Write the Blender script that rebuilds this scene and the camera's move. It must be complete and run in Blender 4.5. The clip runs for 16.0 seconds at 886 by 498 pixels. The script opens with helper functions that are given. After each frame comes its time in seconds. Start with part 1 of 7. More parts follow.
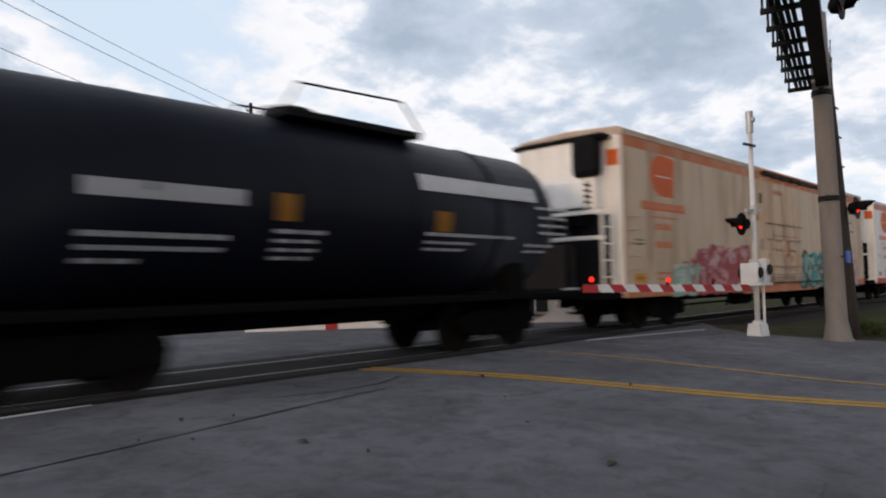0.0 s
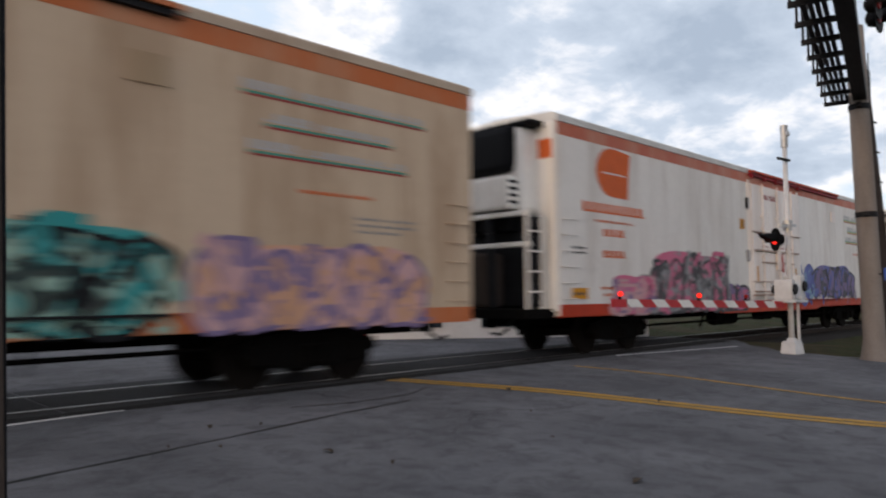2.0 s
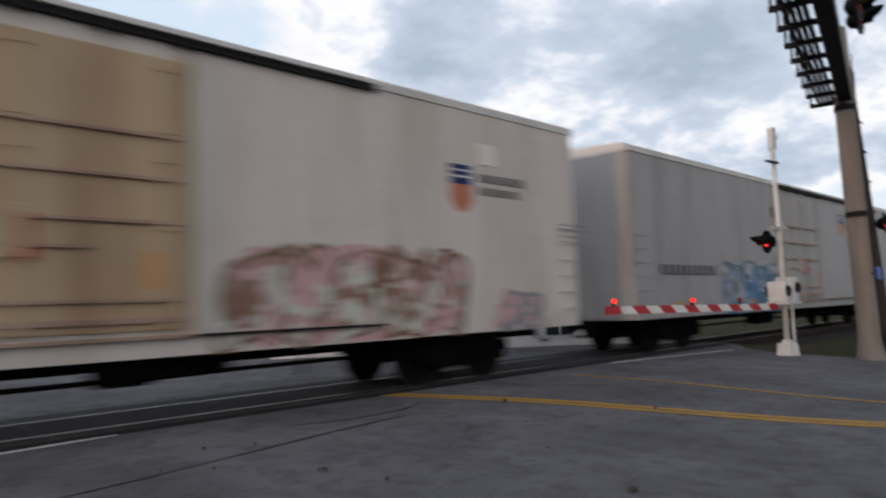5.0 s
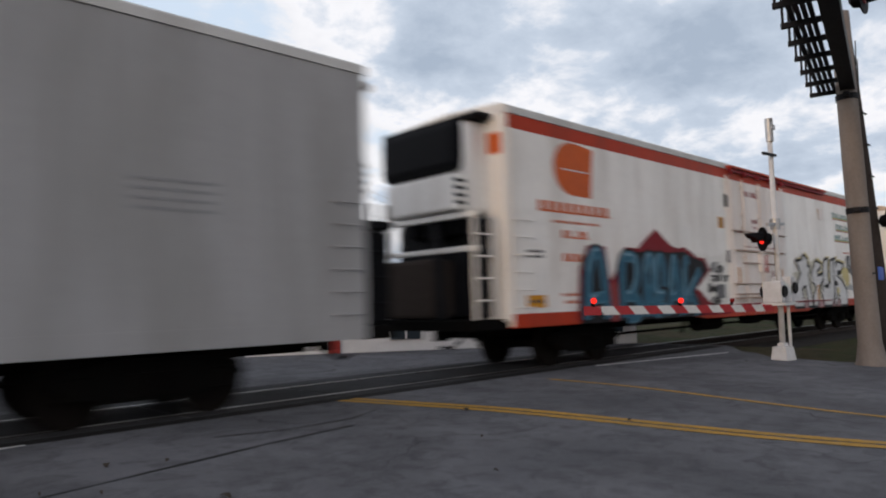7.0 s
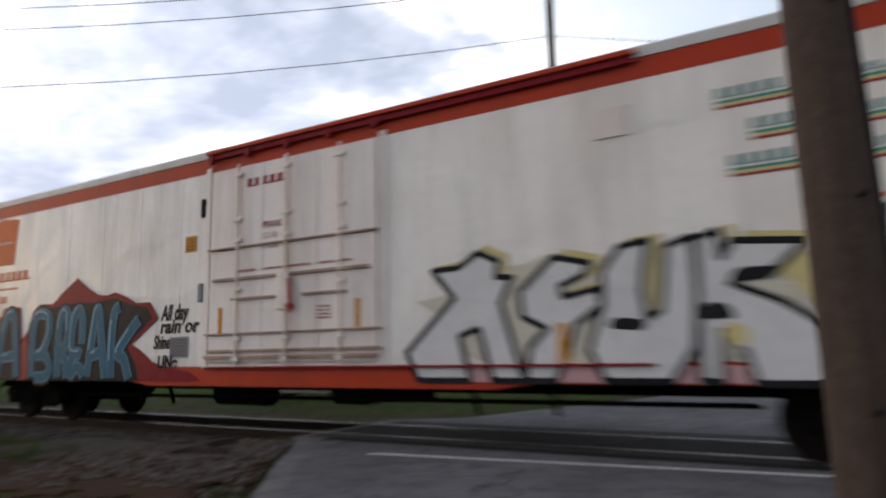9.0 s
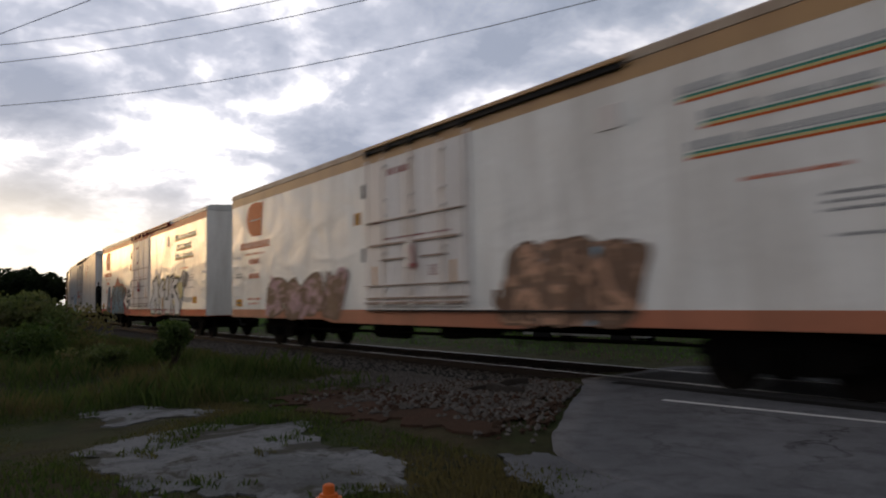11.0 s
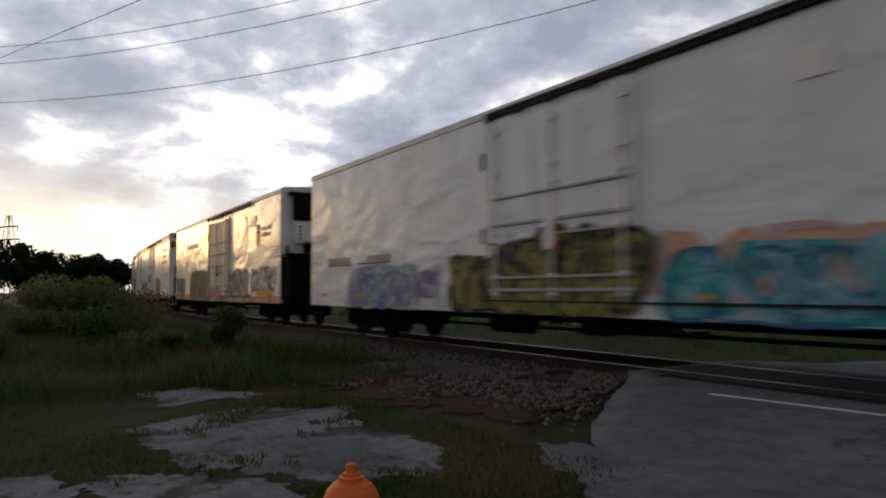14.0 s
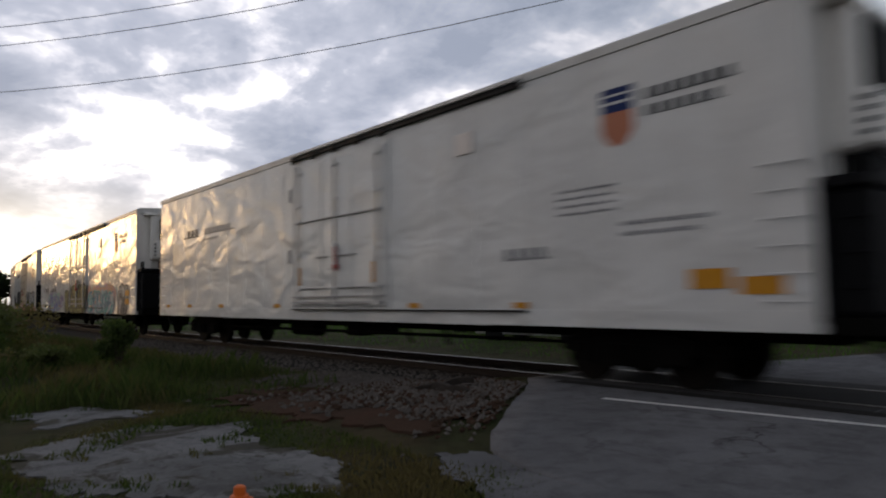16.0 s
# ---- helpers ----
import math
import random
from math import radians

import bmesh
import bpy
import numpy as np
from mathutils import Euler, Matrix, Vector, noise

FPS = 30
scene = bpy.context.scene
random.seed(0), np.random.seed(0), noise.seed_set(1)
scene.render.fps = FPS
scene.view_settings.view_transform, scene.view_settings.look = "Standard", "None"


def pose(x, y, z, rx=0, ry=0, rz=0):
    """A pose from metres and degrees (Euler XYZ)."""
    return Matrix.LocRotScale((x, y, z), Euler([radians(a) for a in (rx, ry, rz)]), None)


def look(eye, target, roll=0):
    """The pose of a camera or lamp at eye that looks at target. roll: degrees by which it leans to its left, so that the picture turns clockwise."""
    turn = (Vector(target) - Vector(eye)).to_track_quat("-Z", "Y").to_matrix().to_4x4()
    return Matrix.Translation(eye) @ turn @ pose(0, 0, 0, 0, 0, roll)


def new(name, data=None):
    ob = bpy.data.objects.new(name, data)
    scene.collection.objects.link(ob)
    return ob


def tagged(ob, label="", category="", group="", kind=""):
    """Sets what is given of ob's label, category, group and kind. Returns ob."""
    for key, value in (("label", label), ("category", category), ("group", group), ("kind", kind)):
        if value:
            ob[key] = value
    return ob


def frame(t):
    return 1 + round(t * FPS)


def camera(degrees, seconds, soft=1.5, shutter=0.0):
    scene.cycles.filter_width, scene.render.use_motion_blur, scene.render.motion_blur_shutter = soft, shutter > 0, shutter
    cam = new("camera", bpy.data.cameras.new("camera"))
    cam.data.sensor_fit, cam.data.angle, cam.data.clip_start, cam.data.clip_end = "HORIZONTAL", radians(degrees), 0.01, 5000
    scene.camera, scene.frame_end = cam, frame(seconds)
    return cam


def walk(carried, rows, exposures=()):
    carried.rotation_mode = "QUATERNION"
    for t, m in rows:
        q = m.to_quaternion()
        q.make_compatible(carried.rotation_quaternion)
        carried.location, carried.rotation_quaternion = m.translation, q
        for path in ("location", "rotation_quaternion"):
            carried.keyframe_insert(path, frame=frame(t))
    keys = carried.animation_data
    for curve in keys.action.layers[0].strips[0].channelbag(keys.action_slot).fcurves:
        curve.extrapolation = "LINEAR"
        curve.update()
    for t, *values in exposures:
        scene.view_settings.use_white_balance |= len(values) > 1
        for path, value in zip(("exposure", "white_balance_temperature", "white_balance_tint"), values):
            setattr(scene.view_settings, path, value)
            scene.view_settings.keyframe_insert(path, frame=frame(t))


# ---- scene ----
# ---- camera ----
cam = camera(64.8, 16.0, soft=2.0, shutter=0.7)
walk(cam, [
    (0, pose(-0.424, -0.066, 1.476, 92.79, 1.15, -46.24)),
    (0.5, pose(-0.384, -0.084, 1.472, 93.00, 0.61, -46.18)),
    (1, pose(-0.387, -0.093, 1.478, 93.44, 0.55, -45.17)),
    (1.5, pose(-0.406, -0.105, 1.483, 93.46, 0.30, -45.54)),
    (2, pose(-0.428, -0.105, 1.478, 93.81, 0.35, -43.86)),
    (2.5, pose(-0.489, -0.149, 1.485, 94.33, -0.03, -41.08)),
    (3, pose(-0.519, -0.138, 1.478, 94.80, -0.31, -38.07)),
    (3.5, pose(-0.499, -0.143, 1.467, 95.56, 0.61, -39.28)),
    (4, pose(-0.491, -0.145, 1.480, 95.44, 0.64, -39.67)),
    (4.5, pose(-0.476, -0.160, 1.496, 95.33, 0.92, -41.77)),
    (5, pose(-0.382, -0.149, 1.494, 94.77, 2.15, -44.08)),
    (5.2, pose(-0.319, -0.133, 1.494, 94.94, 3.39, -45.58)),
    (7.3, pose(0.776, 0.113, 1.515, 94.42, 1.46, -43.77)),
    (7.5, pose(0.814, 0.135, 1.492, 95.62, 1.23, -44.83)),
    (7.7, pose(0.769, 0.152, 1.477, 95.64, 2.15, -41.98)),
    (8, pose(0.550, 0.173, 1.461, 98.21, 2.10, -27.97)),
    (8.2, pose(0.398, 0.171, 1.466, 100.18, 1.44, -15.35)),
    (8.4, pose(0.297, 0.153, 1.475, 101.03, 1.06, -1.65)),
    (8.5, pose(0.256, 0.129, 1.479, 100.86, 1.12, 5.55)),
    (8.7, pose(0.195, 0.049, 1.465, 99.88, 0.60, 18.92)),
    (8.9, pose(0.175, 0.070, 1.472, 98.72, 0.96, 28.65)),
    (9, pose(0.210, 0.050, 1.466, 98.31, 1.18, 31.79)),
    (9.2, pose(0.203, 0.022, 1.465, 96.94, 1.56, 37.33)),
    (11.3, pose(0.007, -0.068, 1.501, 94.21, 0.99, 53.69)),
    (11.5, pose(0.026, -0.037, 1.507, 94.37, 0.63, 52.16)),
    (12, pose(0.143, 0.045, 1.490, 93.45, 0.64, 44.04)),
    (12.5, pose(0.171, 0.056, 1.512, 94.19, 0.73, 46.47)),
    (13, pose(0.131, 0.048, 1.490, 93.30, 1.15, 51.68)),
    (13.5, pose(0.111, -0.004, 1.475, 93.56, 0.28, 56.43)),
    (14, pose(0.129, 0.024, 1.471, 93.38, 0.27, 57.96)),
    (14.5, pose(0.122, 0.049, 1.475, 94.40, 0.11, 55.45)),
    (15, pose(0.138, 0.097, 1.497, 93.34, -0.10, 50.66)),
    (15.5, pose(0.153, 0.108, 1.507, 94.39, 0.54, 49.30)),
    (16, pose(0.151, 0.075, 1.494, 94.00, 0.86, 50.26)),
], exposures=[(0.0, 0.0), (1.5, 0.08), (3.5, 0.08), (5.0, 0.03), (7.3, -0.05), (8.0, -0.10), (8.5, -0.20), (9.2, -0.02), (11.3, -0.90), (12.0, -0.80), (12.5, -0.5), (13.5, -0.74), (14.5, -1.0), (15.2, -0.92), (16.0, -0.88)])

# ---- plan numbers ----
RAIL_Z = 0.14            # top of rail
TIMBER = (-8.20, 6.97)   # broken timber in the rubble
SIDE_Y = 8.46            # the near side of the train
TRACK_Y = SIDE_Y + 1.6   # track centre
BEND_X, BEND_R = -25.0, 490.0   # the track is straight up to here, then bends away
SPEED, GAIN = 14.88, 0.056      # m/s at 8 s, and its gain per second


def run(t):
    """How far the train has gone since 8 s."""
    return SPEED * (t - 8.0) + 0.5 * GAIN * (t - 8.0) ** 2


def track_point(s, side=0.0):
    """Plan place and turn at the running length s, side metres beyond the centre line."""
    if s >= BEND_X:
        return s, TRACK_Y + side, 0.0
    a = (BEND_X - s) / BEND_R
    return BEND_X - (BEND_R - side) * math.sin(a), TRACK_Y + BEND_R - (BEND_R - side) * math.cos(a), -a


def smooth(a, b, v):
    k = min(1.0, max(0.0, (v - a) / (b - a)))
    return k * k * (3 - 2 * k)


def rise(x, y):
    """Height of the ground: it climbs gently to the crossing."""
    off = max(0.0, -8.0 - x, x - 20.0)
    k = smooth(0.0, 2.5, off) * smooth(16.0, 13.0, y)
    return 0.115 * smooth(2.2, 6.8, y) * (1 - k) - 0.06 * k - 0.08 * smooth(14, 30, y)


# ---- sky and sun ----
SUN_AZ = 97.0   # degrees to the left of straight ahead, low over the bend
SUN_EL = 4.0
sun_way = Vector((-math.sin(radians(SUN_AZ)) * math.cos(radians(SUN_EL)), math.cos(radians(SUN_AZ)) * math.cos(radians(SUN_EL)), math.sin(radians(SUN_EL))))


class Nodes:
    """Short hand for node trees."""

    def __init__(self, tree):
        self.t = tree
        self.t.nodes.clear()

    def add(self, kind):
        return self.t.nodes.new(kind)

    def link(self, a, b):
        self.t.links.new(a, b)

    def put(self, socket, v):
        if isinstance(v, bpy.types.NodeSocket):
            self.link(v, socket)
        else:
            socket.default_value = v

    def math(self, op, a, b=0.0, c=0.0):
        n = self.add("ShaderNodeMath")
        n.operation = op
        for i, v in enumerate((a, b, c)):
            self.put(n.inputs[i], v)
        return n.outputs[0]

    def mix(self, f, a, b, blend="MIX"):
        n = self.add("ShaderNodeMix")
        n.data_type, n.blend_type = "RGBA", blend
        self.put(n.inputs[0], f)
        for i, v in ((6, a), (7, b)):
            self.put(n.inputs[i], (*v, 1.0) if isinstance(v, tuple) and len(v) == 3 else v)
        return n.outputs[2]

    def noise(self, vec, scale, detail=4.0, rough=0.5, warp=0.0):
        n = self.add("ShaderNodeTexNoise")
        if vec is not None:
            self.link(vec, n.inputs["Vector"])
        n.inputs["Scale"].default_value, n.inputs["Detail"].default_value = scale, detail
        n.inputs["Roughness"].default_value, n.inputs["Distortion"].default_value = rough, warp
        return n.outputs["Fac"]

    def ramp(self, f, *stops):
        n = self.add("ShaderNodeValToRGB")
        e = n.color_ramp.elements
        while len(e) < len(stops):
            e.new(0.5)
        for el, (p, c) in zip(e, stops):
            el.position, el.color = p, (*c, 1.0) if isinstance(c, tuple) else (c, c, c, 1.0)
        self.link(f, n.inputs[0])
        return n.outputs[0]

    def stretch(self, vec, scale, place=(0, 0, 0)):
        n = self.add("ShaderNodeMapping")
        self.link(vec, n.inputs[0])
        n.inputs["Scale"].default_value, n.inputs["Location"].default_value = scale, place
        return n.outputs[0]


world = bpy.data.worlds.new("evening_sky")
scene.world = world
world.use_nodes = True
W = Nodes(world.node_tree)
way = W.add("ShaderNodeTexCoord").outputs["Generated"]
sep = W.add("ShaderNodeSeparateXYZ")
W.link(way, sep.inputs[0])
dx, dy, dz = sep.outputs
lift = W.math("ADD", W.math("MAXIMUM", dz, 0.0), 0.30)
flat = W.add("ShaderNodeCombineXYZ")
W.link(W.math("DIVIDE", dx, lift), flat.inputs[0])
W.link(W.math("DIVIDE", dy, lift), flat.inputs[1])
cloud_at = flat.outputs[0]
big = W.noise(W.stretch(cloud_at, (1, 1, 1), (3.1, 1.7, 0.4)), 1.8, 10.0, 0.52, 0.2)
fine = W.noise(W.stretch(cloud_at, (1, 1, 1), (7.7, 4.2, 2.0)), 6.0, 7.0, 0.6, 0.2)
body = W.math("ADD", W.math("MULTIPLY", big, 0.70), W.math("MULTIPLY", fine, 0.30))
# where the larger cloud banks and the open gaps lie
for toward, spread, amount in (
        ((-0.78, 0.54, 0.32), 30, 0.050), ((-0.94, 0.21, 0.28), 90, 0.035), ((-0.98, 0.07, 0.19), 120, 0.030), ((-0.92, 0.18, 0.36), 60, -0.06), ((-0.97, 0.19, 0.12), 90, -0.05), ((-0.72, 0.52, 0.46), 24, 0.04),
        ((-0.59, 0.73, 0.35), 60, -0.05), ((-0.08, 0.88, 0.47), 10, -0.05), ((0.65, 0.70, 0.30), 60, 0.07), ((0.84, 0.42, 0.34), 80, 0.05), ((0.874, 0.443, 0.198), 140, 0.045), ((0.80, 0.53, 0.27), 160, -0.03)):
    lobe = W.add("ShaderNodeVectorMath")
    lobe.operation = "DOT_PRODUCT"
    W.link(way, lobe.inputs[0])
    lobe.inputs[1].default_value = Vector(toward).normalized()
    body = W.math("ADD", body, W.math("MULTIPLY", W.math("POWER", W.math("MAXIMUM", lobe.outputs["Value"], 0.0), spread), amount))
left = W.math("MULTIPLY_ADD", dx, -0.5, 0.5)          # 1 towards the sunset
sky = W.add("ShaderNodeTexSky")
sky.sky_type, sky.sun_disc = "NISHITA", False
sky.sun_elevation, sky.sun_rotation = radians(SUN_EL), radians(-SUN_AZ)
gap = W.mix(0.25, W.mix(W.ramp(left, (0.60, 0.0), (1.0, 1.0)), (0.74, 0.87, 1.05), (1.9, 2.0, 2.15)), W.mix(1.0, sky.outputs[0], (0.12, 0.12, 0.12), "MULTIPLY"))
shade_right = W.ramp(body, (0.38, (0.80, 0.93, 1.10)), (0.45, (1.06, 1.02, 1.02)), (0.50, (0.98, 0.98, 1.02)), (0.56, (0.60, 0.68, 0.80)), (0.66, (0.42, 0.50, 0.62)))
shade_left = W.ramp(body, (0.42, (3.0, 2.95, 3.0)), (0.470, (2.5, 2.42, 2.42)), (0.500, (1.55, 1.55, 1.72)), (0.535, (1.05, 1.10, 1.30)), (0.62, (0.68, 0.75, 0.95)))
clouds = W.mix(W.ramp(left, (0.50, 0.0), (0.90, 1.0)), shade_right, shade_left)
veil = W.ramp(body, (0.40, 0.0), (0.50, 1.0))
seen = W.mix(W.math("MULTIPLY_ADD", veil, 0.6, 0.4), gap, clouds)
# the glow of the low sun behind the clouds
dot = W.add("ShaderNodeVectorMath")
dot.operation = "DOT_PRODUCT"
W.link(way, dot.inputs[0])
dot.inputs[1].default_value = sun_way
near_sun = W.math("POWER", W.math("MAXIMUM", dot.outputs["Value"], 0.0), 10.0)
low = W.math("POWER", W.math("SUBTRACT", 1.0, W.math("MINIMUM", W.math("ABSOLUTE", W.math("SUBTRACT", dz, 0.07)), 1.0)), 15.0)
glow = W.math("MULTIPLY", near_sun, low)
seen = W.mix(W.math("MULTIPLY", glow, 0.88), seen, (3.4, 2.8, 1.9))
haze = W.math("POWER", W.math("SUBTRACT", 1.0, W.math("MINIMUM", W.math("ABSOLUTE", dz), 1.0)), 26.0)
seen = W.mix(W.math("MULTIPLY", haze, 0.55), seen, W.mix(left, (0.90, 0.92, 0.97), (1.9, 1.75, 1.5)))
# the sky overhead is dimmer, the open sky behind the road brighter
high = W.ramp(dz, (0.42, (1.0, 1.0, 1.0)), (0.85, (0.36, 0.39, 0.44)))
seen = W.mix(1.0, seen, high, "MULTIPLY")
open_sky = W.ramp(W.math("MULTIPLY", dy, -1.0), (0.05, (1.0, 1.0, 1.0)), (0.55, (0.84, 0.825, 0.82)))
seen = W.mix(1.0, seen, open_sky, "MULTIPLY")
back = W.add("ShaderNodeBackground")
W.link(seen, back.inputs[0])
back.inputs[1].default_value = 1.0
out = W.add("ShaderNodeOutputWorld")
W.link(back.outputs[0], out.inputs[0])

sun = bpy.data.lights.new("sun", "SUN")
sun.energy, sun.angle, sun.color = 1.1, radians(9), (1.0, 0.60, 0.25)
new("sun", sun).matrix_world = look(sun_way * 100, (0, 0, 0))


# ---- materials ----
def surface(name, color, rough=0.6, metal=0.0, grain=(30, 0.25), stain=(1.5, 0.3), dark=None, bump=0.15, bump_scale=None, stretch=(1, 1, 1), vary=0.0, dents=0.0, spec=0.25):
    """A worn surface: a base colour, grain and stains at two scales, relief."""
    m = bpy.data.materials.new(name)
    m.use_nodes = True
    N = Nodes(m.node_tree)
    co = N.add("ShaderNodeTexCoord").outputs["Object"]
    g = N.noise(co, grain[0], 5.0, 0.6)
    s = N.noise(N.stretch(co, stretch), stain[0], 6.0, 0.62, 0.3)
    dark = dark or tuple(c * 0.45 for c in color)
    c = N.mix(N.math("MULTIPLY", N.ramp(s, (0.42, 0.0), (0.72, 1.0)), stain[1]), color, dark)
    c = N.mix(N.math("MULTIPLY", N.ramp(g, (0.35, 0.0), (0.7, 1.0)), grain[1]), c, tuple(min(1, v * 0.5) for v in color))
    if vary:
        r = N.add("ShaderNodeObjectInfo").outputs["Random"]
        h = N.add("ShaderNodeHueSaturation")
        N.link(c, h.inputs["Color"])
        N.link(N.math("MULTIPLY_ADD", r, vary, 1.0 - vary / 2), h.inputs["Value"])
        c = h.outputs[0]
    b = N.add("ShaderNodeBsdfPrincipled")
    N.link(c, b.inputs["Base Color"])
    N.link(N.math("MULTIPLY_ADD", g, 0.25, rough - 0.12), b.inputs["Roughness"])
    b.inputs["Metallic"].default_value = metal
    b.inputs["Specular IOR Level"].default_value = spec
    height = N.noise(co, bump_scale or grain[0] * 1.5, 4.0, 0.6)
    n = N.add("ShaderNodeBump")
    n.inputs["Strength"].default_value, n.inputs["Distance"].default_value = bump, 0.02
    N.link(height, n.inputs["Height"])
    normal = n.outputs[0]
    if dents:
        d = N.add("ShaderNodeBump")
        d.inputs["Strength"].default_value, d.inputs["Distance"].default_value = dents, 0.09
        N.link(N.noise(N.stretch(co, (0.42, 1.0, 0.8)), 1.7, 2.0, 0.5, 0.4), d.inputs["Height"])
        N.link(normal, d.inputs["Normal"])
        normal = d.outputs[0]
    N.link(normal, b.inputs["Normal"])
    o = N.add("ShaderNodeOutputMaterial")
    N.link(b.outputs[0], o.inputs[0])
    return m


def paint(name, color, dirt=(0.22, 0.17, 0.12), amount=0.45, rough=0.42, dents=0.25, gloss=0.5):
    """Old car paint: run-down streaks, rust bleeding, faint dents."""
    return surface(name, color, rough, 0.0, (9, 0.12), (1.3, amount), dirt, 0.05, 40, (1.6, 1.6, 0.22), 0.0, dents, gloss)


def glow_mat(name, color, power):
    m = bpy.data.materials.new(name)
    m.use_nodes = True
    N = Nodes(m.node_tree)
    e = N.add("ShaderNodeEmission")
    e.inputs[0].default_value, e.inputs[1].default_value = (*color, 1), power
    o = N.add("ShaderNodeOutputMaterial")
    N.link(e.outputs[0], o.inputs[0])
    return m


def asphalt_mat(name, color, worn, cracks=True):
    m = bpy.data.materials.new(name)
    m.use_nodes = True
    N = Nodes(m.node_tree)
    co = N.add("ShaderNodeTexCoord").outputs["Object"]
    s1 = N.noise(co, 0.45, 6.0, 0.6, 0.4)
    s2 = N.noise(N.stretch(co, (1.0, 0.25, 1)), 1.1, 5.0, 0.6)
    g = N.noise(co, 160, 3.0, 0.7)
    c = N.mix(N.ramp(s1, (0.35, 0.0), (0.68, 1.0)), color, worn)
    c = N.mix(N.math("MULTIPLY", N.ramp(s2, (0.5, 0.0), (0.75, 1.0)), 0.45), c, tuple(v * 0.55 for v in color))
    c = N.mix(N.math("MULTIPLY", N.ramp(g, (0.4, 0.0), (0.68, 1.0)), 0.4), c, tuple(v * 1.7 for v in worn))
    if cracks:
        v = N.add("ShaderNodeTexVoronoi")
        v.feature = "DISTANCE_TO_EDGE"
        warp = N.add("ShaderNodeVectorMath")
        nn = N.add("ShaderNodeTexNoise")
        N.link(co, nn.inputs["Vector"])
        nn.inputs["Scale"].default_value = 1.6
        nn.inputs["Detail"].default_value = 6
        N.link(co, warp.inputs[0])
        N.link(nn.outputs["Color"], warp.inputs[1])
        N.link(warp.outputs[0], v.inputs["Vector"])
        v.inputs["Scale"].default_value = 0.30
        thin = N.ramp(v.outputs["Distance"], (0.0, 1.0), (0.007, 0.0))
        thin = N.math("MULTIPLY", thin, N.ramp(N.noise(co, 0.35, 3.0), (0.42, 0.0), (0.62, 0.8)))
        c = N.mix(thin, c, (0.018, 0.017, 0.016))
    else:       # old paving: earth worked into it, dark pits
        c = N.mix(N.ramp(N.noise(co, 1.3, 8.0, 0.68, 0.6), (0.50, 0.0), (0.58, 0.85)), c, (0.050, 0.045, 0.030))
        c = N.mix(N.ramp(N.noise(co, 14.0, 4.0, 0.7), (0.58, 0.0), (0.66, 0.7)), c, (0.03, 0.03, 0.028))
    s3 = N.noise(co, 3.2, 7.0, 0.68, 0.5)
    c = N.mix(N.math("MULTIPLY", N.ramp(s3, (0.46, 0.0), (0.66, 1.0)), 0.5), c, tuple(v * 0.6 for v in color))
    b = N.add("ShaderNodeBsdfPrincipled")
    N.link(c, b.inputs["Base Color"])
    b.inputs["Roughness"].default_value = 0.92
    b.inputs["Specular IOR Level"].default_value = 0.06
    n = N.add("ShaderNodeBump")
    n.inputs["Strength"].default_value, n.inputs["Distance"].default_value = 0.35, 0.01
    N.link(g, n.inputs["Height"])
    N.link(n.outputs[0], b.inputs["Normal"])
    o = N.add("ShaderNodeOutputMaterial")
    N.link(b.outputs[0], o.inputs[0])
    return m


def leaf_mat(name, a, b_, dry=None):
    m = bpy.data.materials.new(name)
    m.use_nodes = True
    N = Nodes(m.node_tree)
    r = N.add("ShaderNodeNewGeometry").outputs["Random Per Island"]
    co = N.add("ShaderNodeTexCoord").outputs["Object"]
    c = N.mix(r, a, b_)
    if dry:
        c = N.mix(N.ramp(N.noise(co, 0.5, 4.0), (0.48, 0.0), (0.62, 0.9)), c, dry)
    b = N.add("ShaderNodeBsdfPrincipled")
    N.link(c, b.inputs["Base Color"])
    b.inputs["Roughness"].default_value = 0.75
    b.inputs["Specular IOR Level"].default_value = 0.2
    thin = N.add("ShaderNodeBsdfTranslucent")
    N.link(N.mix(1.0, c, (1.5, 1.6, 0.9), "MULTIPLY"), thin.inputs[0])
    both = N.add("ShaderNodeMixShader")
    both.inputs[0].default_value = 0.4
    N.link(b.outputs[0], both.inputs[1])
    N.link(thin.outputs[0], both.inputs[2])
    o = N.add("ShaderNodeOutputMaterial")
    N.link(both.outputs[0], o.inputs[0])
    return m


def spray_mix(name, tones):
    """Layered spray paint: patches of several tones with fairly hard edges."""
    m = bpy.data.materials.new(name)
    m.use_nodes = True
    N = Nodes(m.node_tree)
    co = N.add("ShaderNodeTexCoord").outputs["Object"]
    c = tones[0]
    for i, tone in enumerate(tones[1:]):
        f = N.noise(N.stretch(co, (1.0, 1.0, 1.25), (3.7 * i, 1.9 * i, 5.3 * i)), 1.5 + 0.5 * i, 3.0, 0.55, 1.2)
        c = N.mix(N.ramp(f, (0.47, 0.0), (0.53, 0.9)), c, tone)
    wear = N.noise(co, 7.0, 5.0, 0.6)
    c = N.mix(N.math("MULTIPLY", N.ramp(wear, (0.5, 0.0), (0.75, 1.0)), 0.14), c, (0.42, 0.40, 0.37))
    b = N.add("ShaderNodeBsdfPrincipled")
    N.link(c, b.inputs["Base Color"])
    b.inputs["Roughness"].default_value = 0.5
    b.inputs["Specular IOR Level"].default_value = 0.12
    o = N.add("ShaderNodeOutputMaterial")
    N.link(b.outputs[0], o.inputs[0])
    return m


